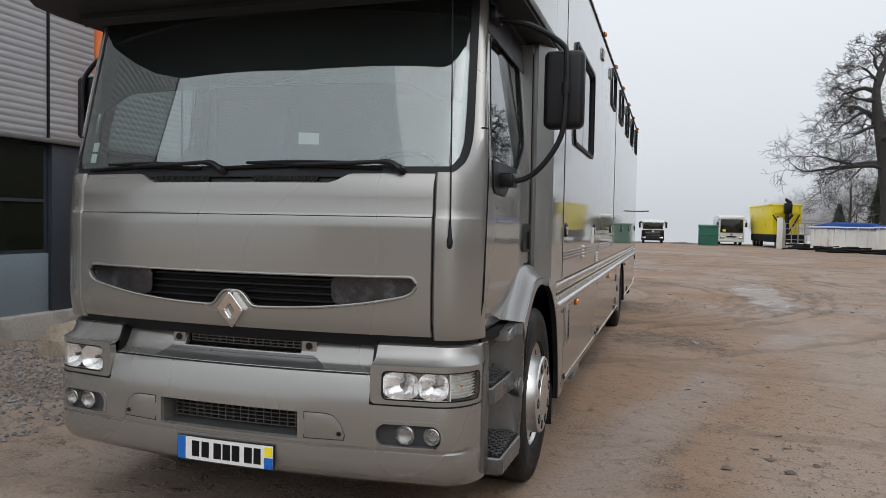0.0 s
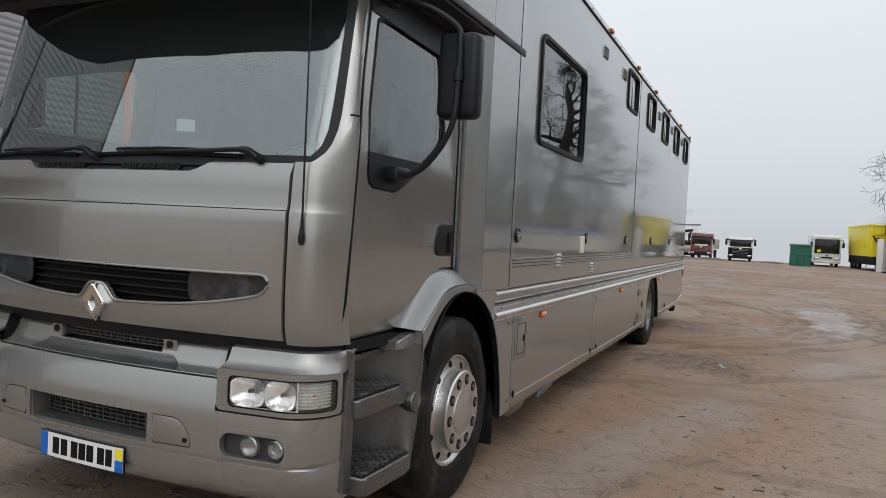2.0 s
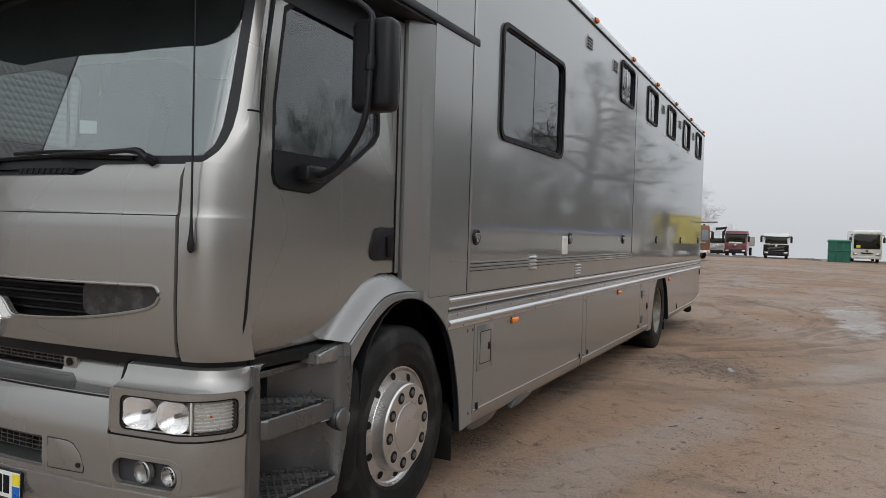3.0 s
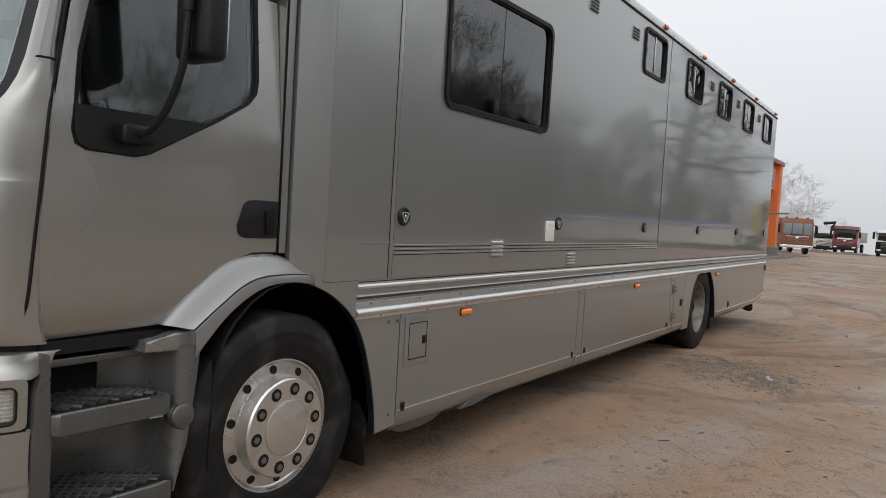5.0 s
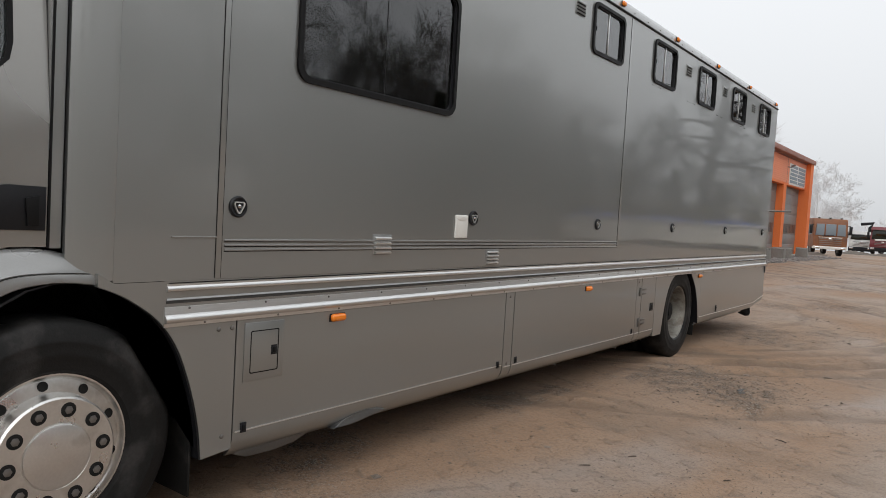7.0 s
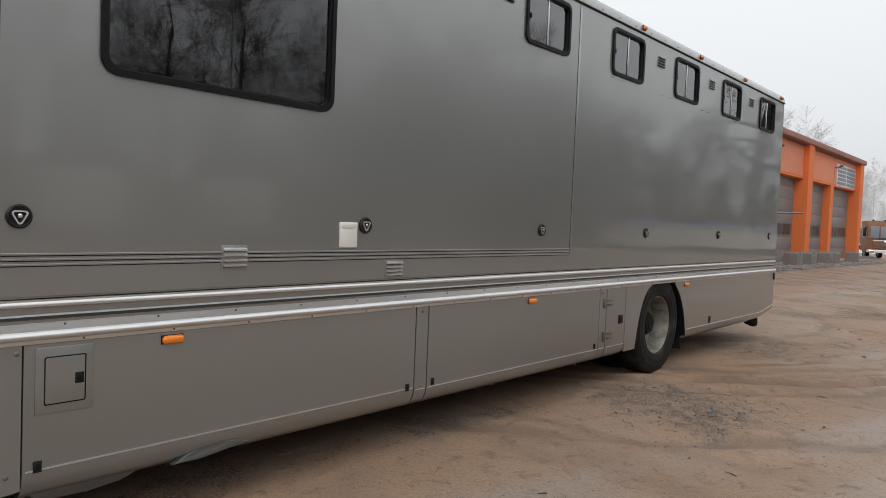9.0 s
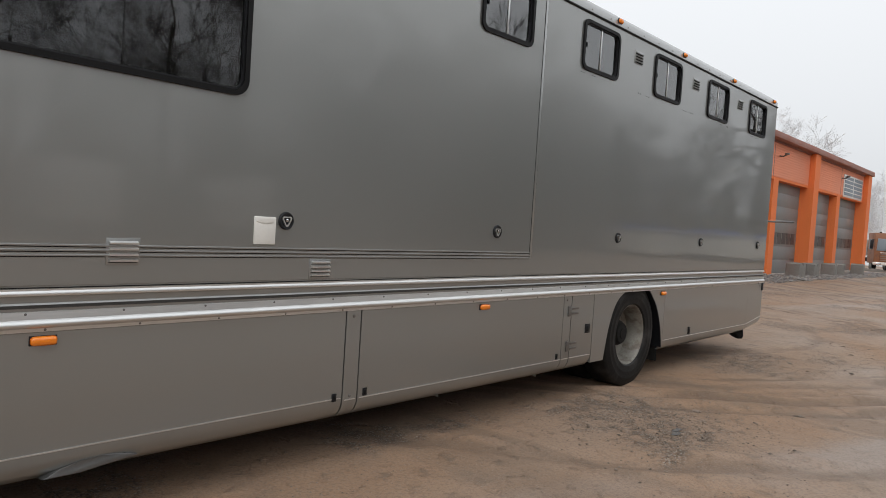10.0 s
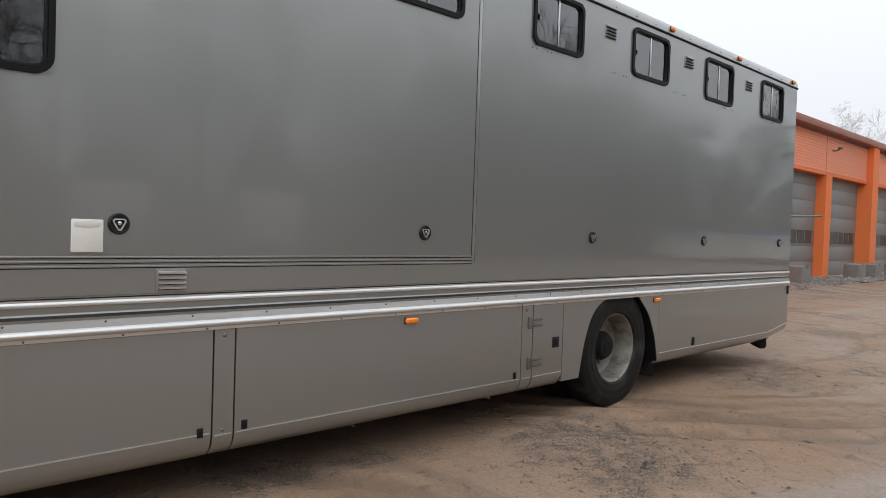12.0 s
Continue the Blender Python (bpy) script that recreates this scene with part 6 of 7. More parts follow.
        inset = [(-1.12, 3.737), (x1 - 0.016, 3.737), (x1 - 0.012, 3.76), (x1 - 0.010, yl - 0.02), (-0.90, yl - 0.01), (-1.02, 4.115), (-1.09, 4.015), (-1.12, 3.92)]
        part("tread_base", prism([(X(x), y) for x, y in inset], "z", z - 0.0125, z - 0.009), DARK, sh)
    # rounded end cap on the outer face of the upper step
    cap = [(0.030, -0.10), (0.046, -0.05), (0.053, -0.02), (0.053, 0.004), (0.048, 0.012), (0.036, 0.017), (0.004, 0.019)]
    part("step_knob", lathe([(r, s * h) for r, h in cap], (X(-0.842), 4.225, 0.662), "x", 26), PLASTIC_GREY, st, "rounded grey end cap")
    part("cap_seam", lathe([(0.0538, s * 0.000), (0.0538, s * 0.003)], (X(-0.842), 4.225, 0.662), "x", 26), SEAL, st)
    hi = [(4.155, 1.026), (4.240, 1.108), (4.335, 1.188), (4.44, 1.258), (4.54, 1.291), (4.63, 1.300), (4.72, 1.297), (4.82, 1.272), (4.925, 1.226)]
    mid_ = [(4.262, 1.004), (4.335, 1.058), (4.405, 1.107), (4.475, 1.154), (4.545, 1.187), (4.62, 1.203), (4.71, 1.207), (4.81, 1.206), (4.925, 1.200)]
    lo = [(4.262, 0.886), (4.335, 0.965), (4.395, 1.026), (4.460, 1.078), (4.535, 1.122), (4.61, 1.153), (4.70, 1.168), (4.80, 1.168), (4.925, 1.150)]
    hi, mid_, lo = (bend([Vector((0, *p)) for p in r], 4) for r in (hi, mid_, lo))
    bm = bmesh.new()
    rows = []
    for a, c, b in zip(hi, mid_, lo):
        row = [bm.verts.new((X(-1.00), a.y + 0.01, a.z + 0.004)), bm.verts.new((X(-0.912), a.y, a.z))]
        for k, x in ((0.06, -0.897), (0.16, -0.886), (0.40, -0.872), (0.66, -0.858), (0.84, -0.846), (0.955, -0.834)):
            p = a.lerp(c, k)
            row.append(bm.verts.new((X(x), p.y, p.z)))
        for k, x in ((0.0, -0.8375), (0.035, -0.8375), (0.08, -0.829), (0.50, -0.824), (0.90, -0.824), (1.0, -0.830)):
            p = c.lerp(b, k)
            row.append(bm.verts.new((X(x), p.y, p.z)))
        row.append(bm.verts.new((X(-0.90), b.y, b.z)))
        rows.append(row)
    for r0, r1 in zip(rows, rows[1:]):
        for k in range(len(r0) - 1):
            bm.faces.new((r0[k], r0[k + 1], r1[k + 1], r1[k]))
    bm.faces.new(rows[-1])
    part("front_wing", bm, PAINT_GREY, lorry, "grey flared front wing over the wheel", smooth=32)
    part("wing_seam", tube([(X(-0.8365), c.y, c.z - 0.002) for c in mid_], 0.0018, 5), SEAL, lorry)
    part("wing_ledge", prism([(4.07, 0.928), (4.275, 0.915), (4.275, 0.998), (4.20, 0.996), (4.14, 0.980), (4.07, 0.972)], "x", X(-1.16), X(-0.868), 0.010, 3), PAINT_GREY, lorry, "rounded block before the wing")
    part("wing_end", prism([(4.262, 0.890), (4.300, 0.925), (4.345, 0.972), (4.30, 1.02), (4.262, 1.0)], "x", X(-0.92), X(-0.832)), PAINT_GREY, lorry)
    liner = [(4.755 + 0.638 * math.cos(radians(a)), 0.525 + 0.638 * math.sin(radians(a))) for a in range(-12, 14, 6)] + [(5.33, 0.80), (5.26, 0.93), (5.15, 1.05), (5.02, 1.12), (4.90, 1.158), (4.82, 1.168), (4.74, 1.166), (4.645, 1.143), (4.555, 1.093), (4.47, 1.016), (4.42, 0.945), (4.38, 0.83), (4.36, 0.60), (4.355, 0.40)]
    part("wing_liner", prism(liner + [(y - 0.012, z + 0.004) for y, z in reversed(liner)], "x", X(-1.40), X(-0.835)), BLACK, lorry)
    part("arch_back", box(min(X(-1.42), X(-1.38)), max(X(-1.42), X(-1.38)), 4.0, 5.45, 0.5, 1.17), DARK, lorry)
part("engine_block", box(CX - 0.42, CX + 0.42, 3.72, 4.9, 0.45, 1.0), DARK, lorry)
part("radiator", box(CX - 0.70, CX + 0.70, 3.56, 3.64, 0.50, 1.05), DARK, lorry)

# ---- workshop building along the far side of the lorry ----
BX = -7.7
COLS = (20.3, 32.1, 43.8, 55.55)      # proud columns
PIERS = (26.4, 38.35, 49.3)           # narrow piers between two doors


def workshop():
    g = 0.12
    shop = thing("workshop_building", (BX - 8, 38, 0), "long orange workshop with grey sectional doors", "building")
    part("back_wall", box(BX - 16, BX - 15.7, 14.0, 56.2, -0.4, 5.9), CONCRETE, shop)
    part("end_wall", box(BX - 15.7, BX - 0.01, 55.9, 56.2, -0.4, 5.9), ORANGE, shop)
    part("flat_roof", box(BX - 16, BX + 0.05, 14.0, 56.2, 5.9, 6.10), FASCIA, shop)
    marks = sorted([(c, 0.45) for c in COLS] + [(c, 0.36) for c in PIERS])
    for (a, wa), (b, wb) in zip(marks, marks[1:]):
        y0, y1 = a + wa, b - wb
        d = part("sectional_door", box(BX - 0.44, BX - 0.38, y0 - 0.1, y1 + 0.1, g - 0.2, 4.40), DOOR_GREY, shop, "grey sectional door with a window strip")
        for k in range(7):
            z = g + 0.62 * k
            part("door_panel", box(BX - 0.385, BX - 0.365, y0, y1, z + 0.012, z + 0.608, 0.004), DOOR_GREY, d)
        n = 6
        for k in range(n):
            ya = y0 + 0.25 + (y1 - y0 - 0.5) * k / n
            part("door_window", box(BX - 0.367, BX - 0.355, ya + 0.05, ya + (y1 - y0 - 0.5) / n - 0.05, 1.47, 2.00), DULL_PANE, d)
        part("threshold", box(BX - 0.45, BX + 0.05, y0, y1, -0.2, g - 0.02), CONCRETE, shop)
        part("lintel", box(BX - 0.70, BX, y0 - 0.01, y1 + 0.01, 4.30, 4.42), ORANGE, shop)
    for c in COLS:
        part("column", box(BX - 0.7, BX + 0.26, c - 0.44, c + 0.44, -0.3, 5.985), ORANGE, shop, "proud orange column")
    for c in PIERS:
        part("pier", box(BX - 0.7, BX + 0.02, c - 0.35, c + 0.35, -0.3, 4.40), ORANGE, shop, "orange pier between two doors")
    for a, b in zip(COLS, COLS[1:]):
        # courses of painted blockwork above the doors
        w = part("upper_wall", box(BX - 0.3, BX - 0.02, a + 0.44, b - 0.44, 4.42, 5.985), ORANGE_BRICK, shop)
        for k in range(14):
            z = 4.43 + 0.111 * k
            part("block_course", box(BX - 0.025, BX - 0.004, a + 0.445, b - 0.445, z, z + 0.106, 0.002), ORANGE_BRICK, w)
        part("wall_joint", box(BX - 0.01, BX - 0.001, (a + b) / 2 - 0.03, (a + b) / 2 + 0.03, 4.43, 5.98), FASCIA, shop)
    part("roof_fascia", box(BX - 0.4, BX + 0.34, 14.0, 56.25, 5.99, 6.26, 0.02), FASCIA, shop, "brown-red roof fascia")
    for y in (38.6, 49.8, 27.0):
        l = part("wall_lamp", tube([(BX, y, 5.36), (BX + 0.16, y, 5.34), (BX + 0.30, y, 5.42)], [0.03, 0.03, 0.04], 8), STEEL, shop, "small outreach lamp")
        part("lamp_head", box(BX + 0.22, BX + 0.40, y - 0.09, y + 0.09, 5.40, 5.49, 0.03), STEEL, l)
    w = part("louvre_window", box(BX - 0.02, BX + 0.03, 50.2, 54.7, 4.36, 5.62, 0.01), WHITE_PAINT, shop, "white-framed louvred window over the end door")
    for k in range(5):
        for ya, yb in ((50.35, 52.3), (52.6, 54.55)):
            part("louvre_pane", box(BX + 0.028, BX + 0.05, ya, yb, 4.47 + 0.225 * k, 4.63 + 0.225 * k), PANEL_PALE, w)
    for y in (33.0, 39.3, 41.6, 45.0, 46.7, 51.2):
        bk = tagged(part("concrete_block", prism([(-0.30, 0), (0.30, 0), (0.26, 0.56), (0.10, 0.62), (0.05, 0.46), (-0.05, 0.46), (-0.10, 0.62), (-0.26, 0.56)], "y", -0.32, 0.32, 0.03), OLD_CONCRETE), "rough concrete block before a workshop door", "block", "blocks before the workshop")
        bk.matrix_basis = pose(BX + 0.85, y, ground_z(BX + 0.85, y) - 0.03, 0, 0, 90 + 12 * math.sin(y * 3))


workshop()


def office():
    """The near end of the building: ribbed cladding over dark glazing on a low plinth."""
    b = thing("office_building", (BX - 5, 5, 0), "grey clad building with dark windows on a concrete plinth", "building")
    part("plinth", box(BX - 0.3, BX + 0.10, -0.2, 20.0, -0.4, 0.29, 0.015), CONCRETE, b, "low pale concrete plinth")
    part("core_wall", box(BX - 9, BX - 0.25, -0.2, 19.9, -0.3, 7.2), PANEL_BLUE, b)
    part("cladding_back", box(BX - 0.25, BX - 0.03, -0.2, 19.9, 2.55, 7.2), CLAD, b)
    y = -0.16
    while y < 19.0:
        y1 = min(y + 2.62, 19.9)
        pnl = part("cladding_panel", box(BX - 0.03, BX - 0.012, y + 0.02, y1 - 0.02, 2.52, 7.2), CLAD, b, "grey ribbed metal cladding panel")
        bm = bmesh.new()
        k = 0
        while 2.55 + 0.085 * k < 7.1:
            z = 2.55 + 0.085 * k
            add_prism(bm, [(BX - 0.014, z), (BX - 0.009, z + 0.008), (BX - 0.009, z + 0.070), (BX - 0.014, z + 0.078)], "y", y + 0.02, y1 - 0.02)
            k += 1
        part("cladding_ribs", bm, CLAD, pnl)
        part("panel_joint", box(BX - 0.03, BX + 0.004, y - 0.018, y + 0.018, 2.52, 7.2), SEAL, b)
        y += 2.62
    part("cladding_foot", box(BX - 0.04, BX + 0.015, -0.2, 19.9, 2.46, 2.52, 0.004), STEEL, b)
    # ground floor bays: slate panel, window, pale apron
    y = -1.04 + 2.64 * 0.35
    while y < 19.0:
        part("wall_panel", box(BX - 0.24, BX - 0.05, y, y + 0.85, 0.29, 2.46, 0.004), PANEL_BLUE, b, "slate blue wall panel")
        w = part("office_window", box(BX - 0.24, BX - 0.12, y + 0.86, y + 2.62, 1.05, 2.46), PANEL_BLUE, b, "dark office window")
        part("pane", box(BX - 0.125, BX - 0.11, y + 0.92, y + 2.56, 1.10, 2.42), DARK_GLASS, w)
        part("transom", box(BX - 0.115, BX - 0.09, y + 0.92, y + 2.56, 1.70, 1.74), PANEL_BLUE, w)
        part("apron_panel", box(BX - 0.24, BX - 0.09, y + 0.86, y + 2.62, 0.29, 1.045, 0.004), PANEL_PALE, b, "pale blue apron panel")
        y += 2.64
    for y in (6.33, 8.32):
        tagged(part("orange_post", tube([(BX + 0.22, y, 0.0), (BX + 0.22, y, 7.0)], 0.062, 16), ORANGE), "slim round orange steel post", "post", "posts before the office")


office()


def boulder(x, y, r, seed, label):
    bm = bmesh.new()
    bmesh.ops.create_icosphere(bm, subdivisions=3, radius=1.0)
    for v in bm.verts:
        k = 1 + 0.35 * noise.noise(v.co * 1.3 + Vector((seed, 0, 0))) + 0.12 * noise.noise(v.co * 3.5 + Vector((seed, 5, 0)))
        v.co = Vector((v.co.x * r * k, v.co.y * r * 0.8 * k, max(v.co.z, -0.5) * r * 0.75 * k))
    ob = tagged(part("boulder", bm, ROCK, smooth=20), label, "boulder")
    ob.location = (x, y, ground_z(x, y) + r * 0.30)


boulder(-6.42, 6.82, 0.36, 3, "brown rough boulder before the plinth")

# building behind the camera, met only in reflections
rear = thing("opposite_building", (-4, -38, 0), "pale hall with orange columns across the yard", "building")
part("hall_wall", box(-16, 10, -44, -38, -0.5, 6.0), CONCRETE, rear)
for x in (-16, -7.5, 1.0, 9.6):
    part("column", box(x, x + 0.9, -38, -37.6, -0.5, 6.0), ORANGE, rear)
part("hall_door", box(-5.5, -1.0, -38.0, -37.9, -0.3, 4.2), PANEL_PALE, rear)

# ---- parked vehicles, skips and fences across the yard ----
def add_wheels(root, xs, ys, r, z):
    for x in xs:
        for y in ys:
            w = part("wheel", lathe([(r, -0.13), (r, 0.13)], (x, y, z + r), "x", 20), RUBBER, root)
            part("rim", lathe([(r * 0.55, -0.14), (r * 0.5, 0.14)], (x, y, z + r), "x", 16), RIM_DULL, w)


def coach(x, y):
    z = ground_z(x, y)
    c = thing("coach", (x, y, z), "white coach parked facing the yard", "bus")
    side = [(y, z + 0.45), (y - 0.05, z + 1.1), (y + 0.02, z + 1.9), (y + 0.18, z + 3.05), (y + 0.35, z + 3.2), (y + 11.5, z + 3.2), (y + 11.8, z + 3.0), (y + 11.8, z + 0.4)]
    part("body", prism(side, "x", x - 1.27, x + 1.27, 0.08, 3), WHITE_PAINT, c)
    part("windscreen", prism([(x - 1.13, z + 1.35), (x + 1.13, z + 1.35), (x + 1.10, z + 2.75), (x - 1.10, z + 2.75)], "y", y - 0.09, y + 0.2, 0.03), DARK_GLASS, c, "large dark windscreen")
    part("destination_blind", box(x - 1.0, x + 1.0, y + 0.02, y + 0.12, z + 2.78, z + 3.0, 0.02), WHITE_PAINT, c)
    part("bumper", box(x - 1.26, x + 1.26, y - 0.10, y + 0.1, z + 0.35, z + 0.60, 0.04), WHITE_PAINT, c)
    part("radiator_grille", box(x - 0.5, x + 0.5, y - 0.085, y, z + 0.86, z + 0.98, 0.02), SEAL, c)
    part("badge", box(x - 0.10, x + 0.10, y - 0.085, y, z + 1.06, z + 1.22, 0.02), STEEL, c)
    for s in (-1, 1):
        part("headlamp", box(x + s * 0.95 - 0.2, x + s * 0.95 + 0.2, y - 0.075, y + 0.05, z + 0.72, z + 0.92, 0.03), CHROME, c)
        m = part("mirror", box(x + s * 1.42 - 0.11, x + s * 1.42 + 0.11, y - 0.35, y - 0.22, z + 1.95, z + 2.45, 0.03), BLACK, c)
        part("mirror_arm", tube([(x + s * 1.2, y, z + 2.75), (x + s * 1.38, y - 0.28, z + 2.7), (x + s * 1.42, y - 0.28, z + 2.4)], 0.03, 6), BLACK, m)
        part("side_glass", box(x + s * 1.24, x + s * 1.275, y + 0.5, y + 11.3, z + 1.6, z + 2.7), DARK_GLASS, c)
    part("wiper", tube([(x - 0.5, y - 0.12, z + 1.35), (x + 0.3, y - 0.1, z + 1.5)], 0.02, 4), BLACK, c)
    part("paper_sheet", box(x - 0.9, x - 0.55, y - 0.096, y - 0.09, z + 1.45, z + 1.7), YELLOW, c)
    add_wheels(c, (x - 1.1, x + 1.1), (y + 2.6, y + 8.5), 0.5, z)


def truck(x, y, turn, paint, label, deck, category="lorry", h=2.95, visor=True, old=False):
    """A cab-over lorry seen from the front, with its chassis or tipper behind."""
    z = ground_z(x, y)
    t = thing("parked_lorry", (0, 0, 0), label, category, "lorries parked across the yard")
    n = 1.22
    fr = 0.05 if old else 0.18
    cab = [(0, 0.62), (-0.04, 1.1), (0.0, 1.55), (fr, h - 0.35), (fr + 0.2, h), (1.9, h), (1.95, 0.62)]
    part("cab", prism(cab, "x", -n, n, 0.06, 3), paint, t)
    # the old lorry's pane is opaque: sky in the glass painted as pale colour
    part("windscreen", prism([(-1.08, 1.58), (1.08, 1.58), (1.02, h - 0.42), (-1.02, h - 0.42)], "y", -0.05, 0.25, 0.03), PANEL_PALE if old else DARK_GLASS, t)
    part("grille", box(-1.16 if visor else -0.85, 1.16 if visor else 0.85, -0.075, 0.02, 0.74, 1.40, 0.03), SEAL if deck == "chassis" else (RED_PAINT if deck == "tipper" and not old else paint), t)
    for k in range(4):
        part("grille_bar", box(-0.8, 0.8, -0.095, -0.07, 0.85 + 0.15 * k, 0.90 + 0.15 * k, 0.01), STEEL, t)
    part("badge", box(-0.12, 0.12, -0.11, -0.07, 1.22, 1.40, 0.03), CHROME, t)
    bp = part("bumper", box(-n, n, -0.14, 0.25, 0.52 if old else 0.30, 0.74, 0.05), BLACK if not old else WHITE_PLASTIC, t)
    for s in (-1, 1):
        part("headlamp", box(s * 0.92 - 0.19, s * 0.92 + 0.19, -0.16, -0.1, 0.52, 0.70, 0.03), CHROME, t)
        part("mirror", box(s * 1.42 - 0.11, s * 1.42 + 0.11, -0.05, 0.08, 1.7, 2.35, 0.03), BLACK, t)
        part("mirror_arm", tube([(s * 1.2, 0.2, 2.4), (s * 1.42, 0.0, 2.38)], 0.025, 6), BLACK, t)
        part("side_window", box(min(s * 1.2, s * 1.228), max(s * 1.2, s * 1.228), 0.45, 1.5, 1.65, 2.4), DARK_GLASS, t)
    if old:
        for x0 in (-0.42, 0.42):
            part("screen_post", box(x0 - 0.05, x0 + 0.05, -0.07, 0.05, 1.56, h - 0.40, 0.01), paint, t)
        for z0, w in ((1.42, 0.85), (1.30, 0.6)):
            part("writing_bar", box(-w, w, -0.085, -0.03, z0, z0 + 0.05), CREAM, t)
        for x0 in (-0.8, 0.0, 0.8):
            part("roof_lamp", box(x0 - 0.07, x0 + 0.07, 0.3, 0.45, h, h + 0.10, 0.02), SEAL, t)
    if deck == "chassis":
        part("lower_front", box(-1.2, 1.2, -0.085, 0.02, 0.62, 1.46, 0.03), SEAL, t, "black plastic lower front")
    if visor:
        part("sun_visor", box(-1.45, 1.45, -0.10, 0.22, h - 0.40, h - 0.33, 0.02), DARK_GLASS, t)
    part("wiper", tube([(-0.6, -0.08, 1.56), (0.2, -0.06, 1.62)], 0.02, 4), BLACK, t)
    part("chassis", box(-0.45, 0.45, 1.9, 8.0, 0.65, 0.95), DARK, t)
    if deck == "tipper":
        part("tipper_body", box(-1.22, 1.22, 2.2, 7.6, 1.15, 2.35, 0.05), FENCE, t)
    elif deck == "crane":
        part("flat_deck", box(-1.22, 1.22, 3.2, 8.0, 1.05, 1.25, 0.03), STEEL, t)
        part("crane", tube([(0.2, 2.6, 1.2), (0.2, 2.6, 3.0), (0.6, 2.4, 3.5), (-0.7, 2.5, 3.35)], 0.18, 8), BLACK, t)
    else:
        part("chassis_deck", box(-0.9, 0.9, 2.4, 7.6, 0.95, 1.05), DARK, t)
        for s in (-1, 1):
            part("mudguard", box(s * 0.85 - 0.3, s * 0.85 + 0.3, 4.6, 6.8, 1.05, 1.12, 0.03), BLACK, t)
    add_wheels(t, (-1.0, 1.0), (1.1, 5.4), 0.5, 0)
    t.matrix_basis = pose(x, y, z, 0, 0, turn)
    return t


coach(6.0, 83.0)
truck(-2.1, 84.0, 2, WHITE_PAINT, "white chassis-cab lorry with black lower front", "chassis", h=2.65)
truck(-6.8, 93.0, -3, RED_PAINT, "dark red lorry with a white name board", "tipper")
truck(-9.2, 96.0, -6, WHITE_PAINT, "white lorry with a loading crane", "crane", h=2.5)
truck(-7.75, 66.5, 24, BROWN_PAINT, "old faded brown-orange flat-fronted lorry", "tipper", h=2.9, visor=False, old=True)
nb = thing("name_board", (-6.8, 92.8, -0.3), "plain white board on the red lorry's front", "sign")
part("board", box(-7.55, -6.05, 92.78, 92.84, 1.12, 1.30, 0.01), WHITE_PAINT, nb)


def green_skip(x, y):
    z = ground_z(x, y)
    s = thing("green_container", (x, y, z), "tall dark green steel waste container", "container")
    part("shell", wall_sheet([x - 0.95, x + 0.95], [z, z + 2.0], [], lambda a, b, d: (a, y + d, b), 1.6), GREEN_PAINT, s)
    for k in range(4):
        part("rib", box(x - 0.95 + 0.6 * k, x - 0.87 + 0.6 * k, y - 0.06, y + 0.02, z + 0.1, z + 1.9, 0.01), GREEN_PAINT, s)
    part("top_rim", box(x - 1.02, x + 1.02, y - 0.08, y + 1.68, z + 1.92, z + 2.06, 0.02), GREEN_PAINT, s)
    part("lid", prism([(y - 0.05, z + 2.06), (y + 1.65, z + 2.06), (y + 1.6, z + 2.16), (y + 0.05, z + 2.12)], "x", x - 0.95, x + 0.95), GREEN_PAINT, s)
    part("mid_bar", box(x - 1.0, x + 1.0, y - 0.07, y, z + 1.05, z + 1.16, 0.01), GREEN_PAINT, s)


green_skip(3.55, 79.5)


